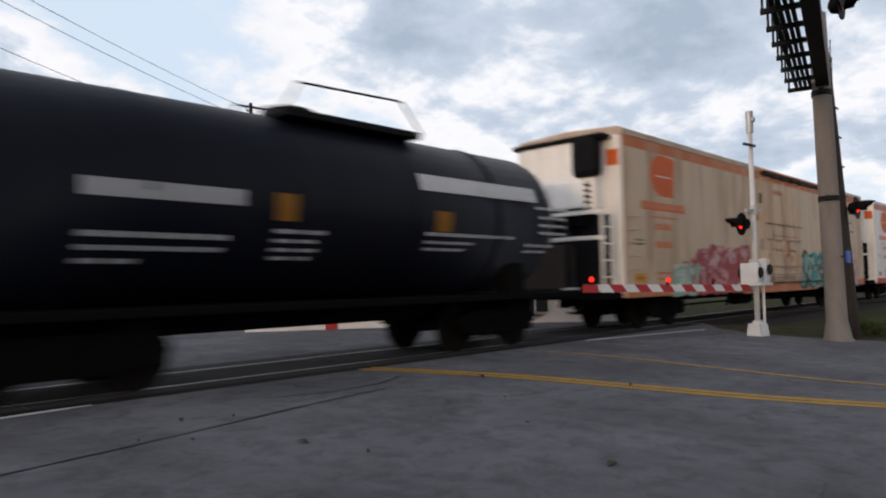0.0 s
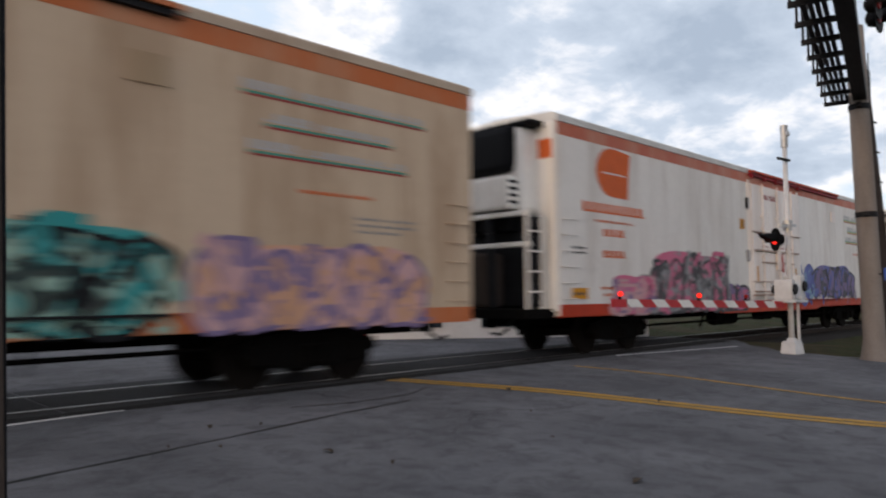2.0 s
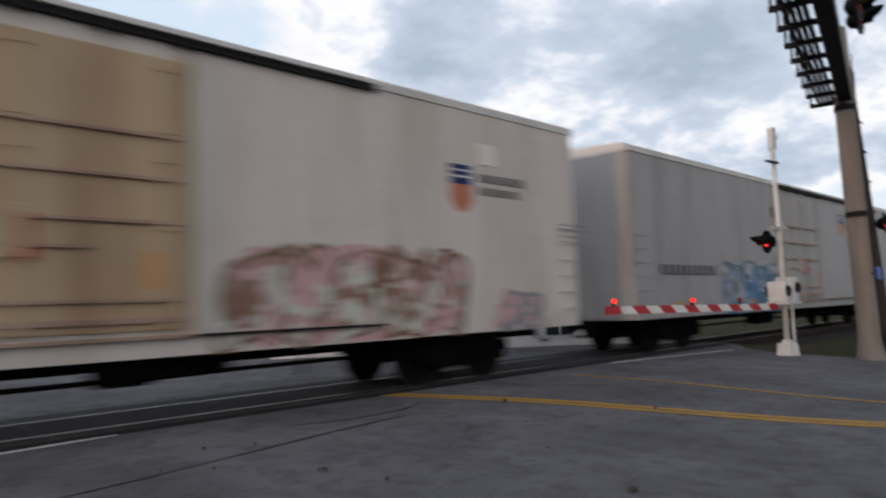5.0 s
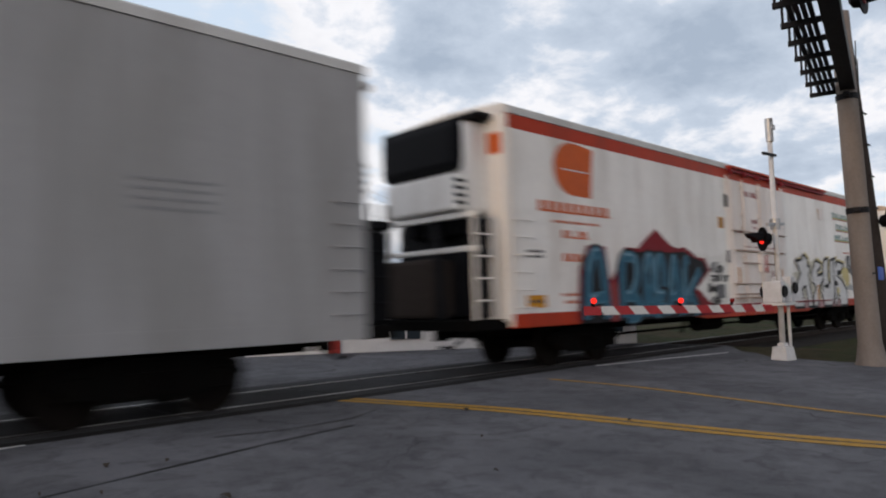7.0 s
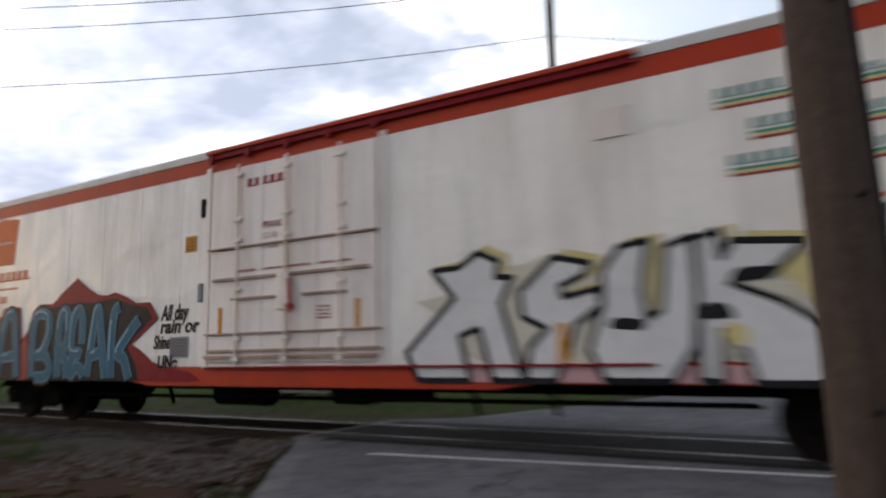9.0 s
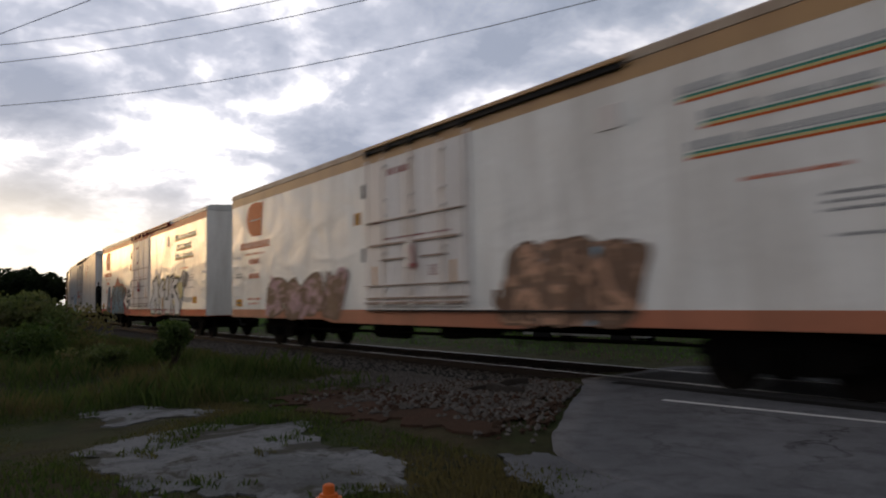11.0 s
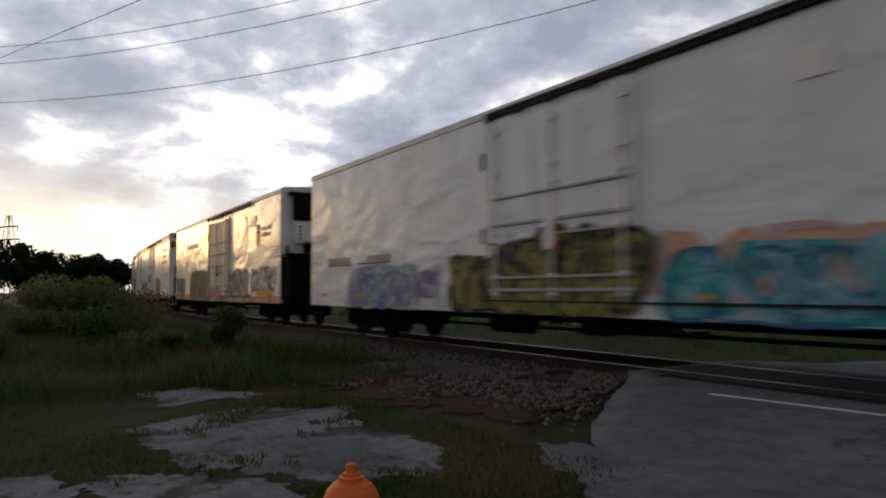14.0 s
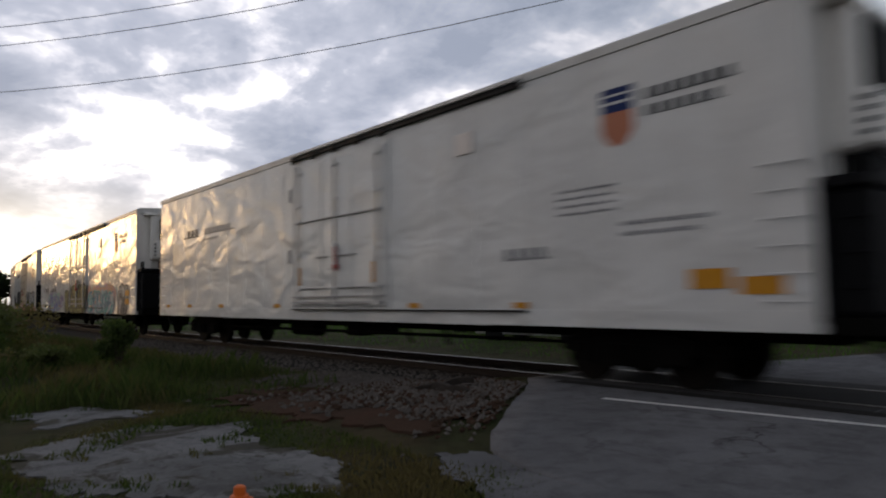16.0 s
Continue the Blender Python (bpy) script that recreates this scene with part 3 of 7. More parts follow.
def track():
    # ballast bed
    bm = bmesh.new()
    last = None
    for i in range(0, 181):
        s = -230 + i * 2.0
        row = []
        for side, z in ((-3.0, -0.20), (-2.1, -0.08), (-1.5, -0.03), (0, -0.025), (1.5, -0.03), (2.2, -0.08), (3.2, -0.20)):
            x, y, _ = track_point(s, side)
            over = smooth(-9.5, -8.2, x) * smooth(21.5, 20.0, x)
            row.append(bm.verts.new((x, y, z - 0.12 * over)))
        if last:
            for k in range(6):
                bm.faces.new((last[k], last[k + 1], row[k + 1], row[k]))
        last = row
    solid("ballast_bed", bm, M["ballast"], "grey crushed stone ballast bed under the track", "ballast", "structure")
    # rails
    for side in (-0.7175, 0.7175):
        for nm, prof, mat in (("rail", ((-0.07, 0.035), (-0.07, 0.05), (-0.012, 0.065), (-0.012, 0.155), (-0.036, 0.165), (-0.036, 0.196), (0.036, 0.196), (0.036, 0.165), (0.012, 0.155), (0.012, 0.065), (0.07, 0.05), (0.07, 0.035)), M["rail"]), ("rail_head", ((-0.03, 0.1965), (-0.03, 0.2), (0.03, 0.2), (0.03, 0.1965)), M["rail_top"])):
            bm = bmesh.new()
            last = None
            for i in range(0, 145):
                s = -230 + i * 2.5
                row = []
                for px, pz in prof:
                    x, y, _ = track_point(s, side + px)
                    row.append(bm.verts.new((x, y, pz - 0.06)))
                if last:
                    for k in range(len(prof)):
                        bm.faces.new((last[k], last[(k + 1) % len(prof)], row[(k + 1) % len(prof)], row[k]))
                last = row
            solid(nm, bm, mat, "rusty steel rail" if nm == "rail" else "polished running surface of the rail", "rail", "structure")
    # flangeway gaps and crossing panels
    for y0, y1, nm in ((8.92, 9.25, "near"), (9.48, 10.64, "mid"), (10.88, 11.45, "far")):
        for i in range(11):
            bm = bmesh.new()
            x0 = -7.9 + i * 2.5
            box(bm, x0 + 0.02, x0 + 2.48, y0, y1, 0.04, 0.137 + random.uniform(-0.004, 0.003), 0.01)
            solid("crossing_panel", bm, M["panel"], "dark weathered crossing panel beside the rail", "crossing panel", "structure")
    # narrow dark strip, painting in the shadow along the near side of the track
    bm = bmesh.new()
    box(bm, -7.4, 19.4, 8.66, 8.905, 0.03, 0.135, 0.008)
    solid("header_board", bm, M["header"], "black header strip along the crossing, the track's shadow put into its colour", "crossing panel", "structure")
    bm = bmesh.new()
    for y in (9.26, 9.47, 10.65, 10.87):
        box(bm, -7.9, 19.6, y - 0.035, y + 0.035, 0.1285, 0.1315)
    solid("flangeway", bm, M["tar"], "dark flangeway gap along the rails", "flangeway", "structure")


def ties():
    me = None
    root = thing("track_ties", "weathered dark timber ties in the ballast", "railway ties")
    root["kind"] = "structure"
    for i in range(120):
        s = -8.8 - i * 0.55
        x, y, a = track_point(s)
        if me is None:
            bm = bmesh.new()
            box(bm, -0.115, 0.115, -1.3, 1.3, -0.16, -0.015, 0.012)
            me = finish(bm, "tie", M["tie"])
        ob = new("tie", me)
        ob.parent = root
        ob.matrix_basis = Matrix.Translation((x, y, random.uniform(-0.006, 0.004))) @ Matrix.Rotation(a + random.uniform(-0.02, 0.02), 4, "Z")


def stones(name, label, count, place, size, mat, cat="stones"):
    """Loose stones as one mesh."""
    vs, fs = [], []
    for _ in range(count):
        x, y, z, k = place()
        r = random.uniform(*size) * k
        p = [Vector(v) * r * random.uniform(0.65, 1.25) for v in ((1, 0, 0), (0, 1, 0), (-1, 0, 0), (0, -1, 0), (0, 0, 0.8), (0, 0, -0.6))]
        turn = Matrix.Rotation(random.uniform(0, 6.28), 3, "Z") @ Matrix.Rotation(random.uniform(-0.5, 0.5), 3, "X")
        n = len(vs)
        vs += [tuple(Vector((x, y, z + r * 0.15)) + turn @ q) for q in p]
        fs += [(n, n + 1, n + 4), (n + 1, n + 2, n + 4), (n + 2, n + 3, n + 4), (n + 3, n, n + 4), (n + 1, n, n + 5), (n + 2, n + 1, n + 5), (n + 3, n + 2, n + 5), (n, n + 3, n + 5)]
    me = bpy.data.meshes.new(name)
    me.from_pydata(vs, [], fs)
    me.materials.append(mat)
    return tagged(new(name, me), label, cat, "", "stuff")


def patch(name, pts, mat, label, cat, lift, rough=0.25):
    """An irregular thin patch on the ground, with a frayed outline."""
    bm = bmesh.new()
    out = []
    n = len(pts)
    for i in range(n):
        a, b = Vector(pts[i]), Vector(pts[(i + 1) % n])
        for k in range(26):
            p = a.lerp(b, k / 26)
            q = p + Vector((noise.noise(Vector((p.x * 1.7, p.y * 1.7, 1))), noise.noise(Vector((p.x * 1.7, p.y * 1.7, 7))))) * rough + Vector((noise.noise(Vector((p.x * 6, p.y * 6, 1))), noise.noise(Vector((p.x * 6, p.y * 6, 7))))) * rough * 0.5 + Vector((noise.noise(Vector((p.x * 17, p.y * 17, 2))), noise.noise(Vector((p.x * 17, p.y * 17, 5))))) * rough * 0.3
            out.append(q)
    c = sum(out, Vector((0, 0))) / len(out)
    rings = []
    for f in (1.0, 0.75, 0.5, 0.25):
        rings.append([bm.verts.new((*(c + (q - c) * f), rise(*(c + (q - c) * f)) - 0.03 + 0.05 * noise.noise(Vector(((c + (q - c) * f).x * 0.5, (c + (q - c) * f).y * 0.5, 0))) + lift)) for q in out])
    low = [bm.verts.new((v.co.x, v.co.y, v.co.z - 0.1)) for v in rings[0]]
    m = len(out)
    for A, B in zip([low] + rings, rings):
        for i in range(m):
            bm.faces.new((A[i], A[(i + 1) % m], B[(i + 1) % m], B[i]))
    bm.faces.new(rings[-1])
    return solid(name, bm, mat, label, cat, "structure", shade=False)


def land_z(x, y):
    h = rise(x, y) - 0.03
    if x < -4 and y < 7:
        h += 0.05 * noise.noise(Vector((x * 0.5, y * 0.5, 0)))
    if -60 < x < -14 and -30 < y < 5.5:
        h += 0.55 * smooth(-14, -24, x) * smooth(5.5, 0.5, y) * (0.7 + 0.5 * noise.noise(Vector((x * 0.15, y * 0.15, 5))))
    return h


SLABS = (
    [(-11.6, 2.0), (-10.2, 1.9), (-9.6, 2.9), (-10.6, 3.3), (-11.8, 2.7)],
    [(-8.3, 1.2), (-8.9, 2.6), (-8.2, 3.6), (-6.9, 3.45), (-5.6, 3.55), (-4.8, 3.1), (-4.9, 2.2), (-5.6, 1.9), (-6.4, 1.5), (-7.0, 1.2)],
    [(-6.2, 1.3), (-5.4, 1.75), (-4.6, 1.9), (-4.5, 1.1), (-5.2, 0.7), (-6.1, 0.7)],
    [(-6.6, 0.2), (-5.9, 0.55), (-5.2, 0.3), (-4.6, -0.5), (-6.0, -0.9)],
)


def inside(x, y, pts):
    hit = False
    for (x0, y0), (x1, y1) in zip(pts, pts[1:] + pts[:1]):
        if (y0 > y) != (y1 > y) and x < (x1 - x0) * (y - y0) / (y1 - y0) + x0:
            hit = not hit
    return hit


def blades(name, label, count, place, mat, tall, cat="grass"):
    vs, fs = [], []
    while count > 0:
        x, y, k = place()
        if k <= 0:
            count -= 0.2
            continue
        count -= 1
        z = land_z(x, y) - 0.01
        h = random.uniform(0.5, 1.2) * tall * k
        a = random.uniform(0, 6.28)
        w = 0.006 + 0.010 * random.random()
        lean = random.uniform(0.1, 0.6) * h
        ca, sa = math.cos(a), math.sin(a)
        b = random.uniform(0, 6.28)
        n = len(vs)
        vs += [(x - ca * w, y - sa * w, z), (x + ca * w, y + sa * w, z), (x + math.cos(b) * lean * 0.35 + ca * w * 0.7, y + math.sin(b) * lean * 0.35 + sa * w * 0.7, z + h * 0.6), (x + math.cos(b) * lean, y + math.sin(b) * lean, z + h)]
        fs += [(n, n + 1, n + 2), (n, n + 2, n + 3)]
    me = bpy.data.meshes.new(name)
    me.from_pydata(vs, [], fs)
    me.materials.append(mat)
    return tagged(new(name, me), label, cat, "", "stuff")


def weedy(x, y):
    """How tall weeds stand here; nothing on paving, road or bare dirt."""
    if x > edge(LEFT_EDGE, y) - 0.15:
        return 0
    for p in SLABS:
        if inside(x, y, list(p)):
            return 0.8 if noise.noise(Vector((x * 1.1, y * 1.1, 12))) + 0.6 * noise.noise(Vector((x * 4.3, y * 4.3, 2))) > 0.30 else 0
    k = 0.55 + 0.9 * noise.noise(Vector((x * 0.45, y * 0.45, 3)))
    if -9.5 < x < -4.5 and 4.2 < y < 8.5:
        k -= 0.75
    if y > 6.9:
        k -= 0.5
    return max(0.0, k)


ground()
road()
track()
for pts in SLABS:
    patch("broken_pavement", pts, M["slab"], "old broken light grey pavement among weeds", "pavement", 0.016, 0.34)
patch("bare_dirt", [(-11, 4.6), (-9.2, 4.2), (-7.2, 4.3), (-5.8, 4.8), (-6.4, 6.2), (-7.8, 7.9), (-10, 7.6), (-12, 6.6)], M["dirt"], "bare brown dirt with gravel beside the road", "dirt", 0.03, 0.5)
patch("verge_asphalt", [(-5.1, 4.3), (-4.3, 4.75), (-2.8, 4.4), (-1.4, 3.7), (-1.9, 2.8), (-3.4, 3.4)], M["asphalt"], "crumbling asphalt edge of the road", "road edge", 0.03, 0.25)


# ---- things by the road ----
def utility_pole():
    root = thing("utility_pole", "weathered brown wooden utility pole with bolts and splits, by the road", "utility pole", m=pose(0.185, 3.40, 0, 0.3, -1.6, 0))
    bm = bmesh.new()
    rings = []
    for i in range(30):
        z = -0.3 + i * 0.36
        r = 0.177 - 0.0045 * i
        rings.append((r, z))
    lathe(bm, rings, 24)
    for v in bm.verts:
        a = math.atan2(v.co.y, v.co.x)
        k = 1 + 0.035 * noise.noise(Vector((math.cos(a) * 3, math.sin(a) * 3, v.co.z * 0.25))) - 0.03 * max(0, noise.noise(Vector((math.cos(a) * 9, math.sin(a) * 9, v.co.z * 0.12))))
        v.co.x *= k
        v.co.y *= k
    part("shaft", bm, M["pole_wood"], root, shade=True)
    for z, a in ((2.05, -60), (1.2, -80), (2.9, -55), (3.6, -100), (1.65, 20)):
        bm = bmesh.new()
        ca, sa = math.cos(radians(a)), math.sin(radians(a))
        rod(bm, (ca * 0.14, sa * 0.14, z), (ca * 0.185, sa * 0.185, z), 0.014)
        part("bolt", bm, M["steel_dark"], root, "rusty bolt head")
    bm = bmesh.new()
    beam(bm, (0.150, -0.06, 0.3), (0.120, -0.05, 5.0), 0.014, 0.02)
    part("ground_wire", bm, M["steel_dark"], root, "dark ground wire cover")
    bm = bmesh.new()
    beam(bm, (0.02, -0.168, 0.75), (0.055, -0.160, 1.35), 0.02, 0.012)
    part("splinter", bm, M["trunk"], root, "pale split in the wood")


def fire_hydrant():
    root = thing("fire_hydrant", "orange painted fire hydrant standing in the grass", "fire hydrant", m=pose(-2.72, 1.33, land_z(-2.72, 1.33), 0, 0, 25))
    bm = bmesh.new()
    lathe(bm, [(0.17, 0.0), (0.17, 0.04), (0.115, 0.05), (0.11, 0.42), (0.125, 0.43), (0.125, 0.50), (0.11, 0.51)], 24)
    part("barrel", bm, M["hydrant"], root, shade=False)
    bm = bmesh.new()
    lathe(bm, [(0.168, 0.50), (0.168, 0.53), (0.134, 0.535), (0.131, 0.56), (0.122, 0.60), (0.106, 0.636), (0.085, 0.660), (0.064, 0.672), (0.056, 0.674), (0.056, 0.690), (0.040, 0.694), (0.038, 0.706), (0.026, 0.709), (0.024, 0.742), (0.014, 0.748)], 28)
    part("bonnet", bm, M["hydrant"], root, "domed orange bonnet with operating nut")
    for a in (0, 120, 240):
        bm = bmesh.new()
        ca, sa = math.cos(radians(a)), math.sin(radians(a))
        rod(bm, (ca * 0.09, sa * 0.09, 0.36), (ca * 0.17, sa * 0.17, 0.36), 0.055, 0.055, 14)
        rod(bm, (ca * 0.17, sa * 0.17, 0.36), (ca * 0.195, sa * 0.195, 0.36), 0.065, 0.06, 14)
        rod(bm, (ca * 0.19, sa * 0.19, 0.36), (ca * 0.225, sa * 0.225, 0.36), 0.02, 0.02, 5)
        part("nozzle_cap", bm, M["hydrant"], root)
    for i in range(8):
        bm = bmesh.new()
        a = i * math.pi / 4
        rod(bm, (0.132 * math.cos(a), 0.132 * math.sin(a), 0.50), (0.132 * math.cos(a), 0.132 * math.sin(a), 0.55), 0.011, 0.011, 6)
        part("bolt", bm, M["hydrant"], root)


def hooded_lamp(root, at, turn, lit, name="flasher"):
    """A round black backboard with a lens and a long hood; it faces local -y before turning."""
    m = Matrix.Translation(at) @ Matrix.Rotation(radians(turn), 4, "Z")
    bm = bmesh.new()
    lathe(bm, [(0.26, 0), (0.26, 0.02), (0.16, 0.03), (0.12, 0.16), (0.05, 0.2)], 20, m @ Matrix.Rotation(radians(-90), 4, "X"))
    head = part(name, bm, M["black"], root, "black round signal head with a hood")
    bm = bmesh.new()
    seg = 14
    last = None
    for i in range(seg + 1):
        a = math.pi * (-0.12 + 1.24 * i / seg)
        pair = [bm.verts.new((0.16 * math.cos(a), y, 0.16 * math.sin(a) - (0.03 if y < -0.2 else 0))) for y in (0.0, -0.36 * (0.45 + 0.55 * max(0, math.sin(a))))]
        if last:
            bm.faces.new((last[0], last[1], pair[1], pair[0]))
        last = pair
    tf(bm, bm.verts, m)
    hood = part("hood", bm, M["black"], head)
    hood.modifiers.new("thick", "SOLIDIFY").thickness = 0.008
    bm = bmesh.new()
    lathe(bm, [(0.105, 0.0), (0.10, 0.02), (0.06, 0.035)], 18, m @ Matrix.Rotation(radians(90), 4, "X"))
    part("lens", bm, M["red_lamp"] if lit else M["red_dim"], head, "red lens, lit" if lit else "dark red lens")
    return head


def crossing_gate():
    X, Y = 16.3, 5.9
    root = thing("crossing_gate", "white crossing gate mast with lowered red and white striped arm", "crossing gate", m=pose(X, Y, 0.09))
    bm = bmesh.new()
    lathe(bm, [(0.25, 0.0), (0.25, 0.06), (0.21, 0.30), (0.11, 0.32), (0.11, 0.38)], 4, Matrix.Rotation(radians(35), 4, "Z"))
    part("foot", bm, M["white_metal"], root, "flared white cast foot")
    bm = bmesh.new()
    rod(bm, (0, 0, 0.3), (0, 0, 4.75), 0.06, 0.052, 16)
    part("mast", bm, M["white_metal"], root, shade=True)
    bm = bmesh.new()
    rod(bm, (0, 0, 4.75), (0, 0, 5.26), 0.078, 0.085, 16)
    rod(bm, (0, -0.06, 5.05), (0, -0.11, 5.05), 0.06, 0.06, 12)
    part("bell", bm, M["galv"], root, "grey bell housing on the mast top")
    bm = bmesh.new()
    beam(bm, (-0.55, -0.05, 4.42), (0.12, -0.05, 4.45), 0.06, 0.05)
    part("side_arm", bm, M["steel_dark"], root)
    bm = bmesh.new()
    beam(bm, (-0.5, -0.02, 2.9), (0.4, -0.02, 2.96), 0.06, 0.06)
    rod(bm, (0, 0, 2.82), (0, 0, 3.05), 0.10, 0.11, 12)
    part("crossarm", bm, M["galv"], root)
    hooded_lamp(root, (-0.45, 0.12, 2.60), -135, True)
    bm = bmesh.new()
    box(bm, -0.42, 0.38, -0.25, 0.25, 1.18, 1.24, 0.01)
    box(bm, 0.12, 0.38, -0.20, 0.20, 1.24, 1.80, 0.03)
    box(bm, -0.42, -0.2, -0.2, 0.2, 1.24, 1.7, 0.03)
    part("mechanism", bm, M["white_metal"], root, "white gate mechanism boxes")
    for s in (-1, 1):
        bm = bmesh.new()
        rod(bm, (-0.31, s * 0.21, 1.48), (-0.31, s * 0.25, 1.48), 0.13, 0.11, 12)
        part("hub", bm, M["steel_dark"], root)
        bm = bmesh.new()
        rod(bm, (0.24, s * 0.23, 1.55), (0.24, s * 0.27, 1.55), 0.13, 0.11, 12)
        part("hub", bm, M["steel_dark"], root)
    bm = bmesh.new()
    rod(bm, (0.30, -0.05, 0.05), (0.30, -0.05, 1.2), 0.035, 0.035, 8)
    part("conduit", bm, M["white_metal"], root)
    # arm
    a, b = Vector((-0.35, 0.02, 1.14)), Vector((-6.2, 0.72, 1.24))
    n = 15
    for i in range(n):
        p, q = a.lerp(b, i / n), a.lerp(b, (i + 1) / n)
        bm = bmesh.new()
        vs = beam(bm, p, q, 0.03, 0.145)
        d = (b - a).normalized()
        for v in vs:
            v.co += d * (0.09 if v.co.z > p.z + 0.005 else -0.09) * (0 if (i == 0 or i == n - 1) else 1)
        part("arm_stripe", bm, M["red_stripe"] if i % 2 == 0 else M["white_stripe"], root, "red stripe of the gate arm" if i % 2 == 0 else "white stripe of the gate arm")
    for f, lit in ((0.965, True), (0.56, True), (0.27, False)):
        p = a.lerp(b, f)
        bm = bmesh.new()
        rod(bm, p + Vector((0, 0, 0.06)), p + Vector((0, 0, 0.12)), 0.03, 0.03, 8)
        lamp = part("arm_lamp", bm, M["black"], root)
        bm = bmesh.new()
        bmesh.ops.create_uvsphere(bm, u_segments=12, v_segments=8, radius=0.048, matrix=Matrix.Translation(p + Vector((0, -0.02, 0.16))))
        part("lens", bm, M["red_lamp"] if lit else M["red_dim"], lamp, "red arm lamp, lit" if lit else "red arm lamp, dark")


def cantilever_signal():
    root = thing("cantilever_signal", "dark steel cantilever beam with walkway and hooded red flashers", "railway signal")
    a = Vector((16.65, 4.40, 5.80))
    d = Vector((-0.973, -0.232, 0)).normalized()
    side = Vector((-d.y, d.x, 0)) * -1   # away from the viewer
    bm = bmesh.new()
    beam(bm, a - d * 0.3, a + d * 9.5, 0.26, 0.34)
    part("main_beam", bm, M["steel_dark"], root)
    for off in (0.25, 0.34, 0.43, 0.52):
        bm = bmesh.new()
        p = a + side * off
        beam(bm, p + Vector((0, 0, -0.05)), p + d * 9.5 + Vector((0, 0, -0.05)), 0.07, 0.03)
        part("walkway_plank", bm, M["steel_dark"], root, "perforated walkway plank")
    for k in range(11):
        p = a + d * (0.1 + k * 0.92)
        bm = bmesh.new()
        beam(bm, p + Vector((0, 0, -0.12)), p + side * 0.70 + Vector((0, 0, -0.12)), 0.08, 0.08)
        part("bracket", bm, M["steel_dark"], root)
        bm = bmesh.new()
        rod(bm, p + side * 0.67 + Vector((0, 0, -0.1)), p + side * 0.67 + Vector((0, 0, 1.0)), 0.022)
        part("rail_post", bm, M["steel_dark"], root)
    for z in (0.45, 0.98):
        bm = bmesh.new()
        p = a + side * 0.67 + Vector((0, 0, z))
        rod(bm, p, p + d * 9.5, 0.02)
        part("handrail", bm, M["steel_dark"], root)
    for k, lit in ((4.2, False), (4.9, False)):
        p = a + d * k - side * 0.42 + Vector((0, 0, 0.25 if not lit else -0.05))
        hooded_lamp(root, p, 0, lit)


def signal_column():
    root = thing("concrete_pole", "tall grey concrete pole by the crossing with bands and fittings", "concrete pole", m=pose(16.49, 4.29, 0, -1.0, 0, 0))
    bm = bmesh.new()
    lathe(bm, [(0.34, -0.2), (0.34, 0.05), (0.28, 0.12), (0.215, 0.5), (0.205, 1.5), (0.20, 4.0), (0.19, 6.0), (0.18, 7.3)], 20)
    part("shaft", bm, M["concrete"], root, shade=True)
    for z in (3.15, 5.5):
        bm = bmesh.new()
        rod(bm, (0, 0, z - 0.06), (0, 0, z + 0.06), 0.215, 0.215, 16)
        beam(bm, (-0.42, -0.1, z), (0.45, 0.1, z), 0.10, 0.08)
        part("band", bm, M["steel_dark"], root, "rusty clamp band")
    bm = bmesh.new()
    rod(bm, (0.02, 0, 1.85), (0.02, 0, 1.89), 0.215, 0.215, 14)
    part("wire_band", bm, M["steel_dark"], root)
    bm = bmesh.new()
    box(bm, 0.05, 0.32, -0.28, -0.24, 1.74, 2.0, 0.01)
    part("tag", bm, M["blue_tape"], root, "small blue tag plate")
    dark = thing("utility_pole", "dark wooden utility pole behind the concrete pole", "utility pole", m=pose(17.76, 4.38, 0, -2.6, 0, 0))
    bm = bmesh.new()
    lathe(bm, [(0.24, -0.2), (0.23, 1.0), (0.20, 4.0), (0.17, 6.4), (0.15, 7.2)], 16)
    part("shaft", bm, M["pole_dark"], dark, shade=True)
    hooded_lamp(dark, (0.02, -0.42, 3.0), 0, True)
    for z in (3.3, 4.0, 4.7, 5.4):
        bm = bmesh.new()
        beam(bm, (-0.14, -0.2, z), (0.14, -0.2, z), 0.03, 0.03)
        part("step", bm, M["steel_dark"], dark)
    for i, (x, h) in enumerate(((18.9, 2.2), (19.5, 2.1))):
        bm = bmesh.new()
        rod(bm, (x, 4.9 + 0.25 * i, -0.1), (x - 0.12, 4.9 + 0.25 * i, h), 0.028, 0.028, 8)
        solid("marker_post", bm, M["white_metal"], "thin white guy wire marker post", "marker post", group="white marker posts", shade=True)
    for k in (0, 1):
        bm = bmesh.new()
        rod(bm, (17.6 + 0.05 * k, 4.45, 7.0 - 0.4 * k), (19.9 + 0.5 * k, 5.3, -0.1), 0.013, 0.013, 6)
        solid("guy_wire", bm, M["wire"], "taut steel guy wire to the ground", "guy wire", group="guy wires")


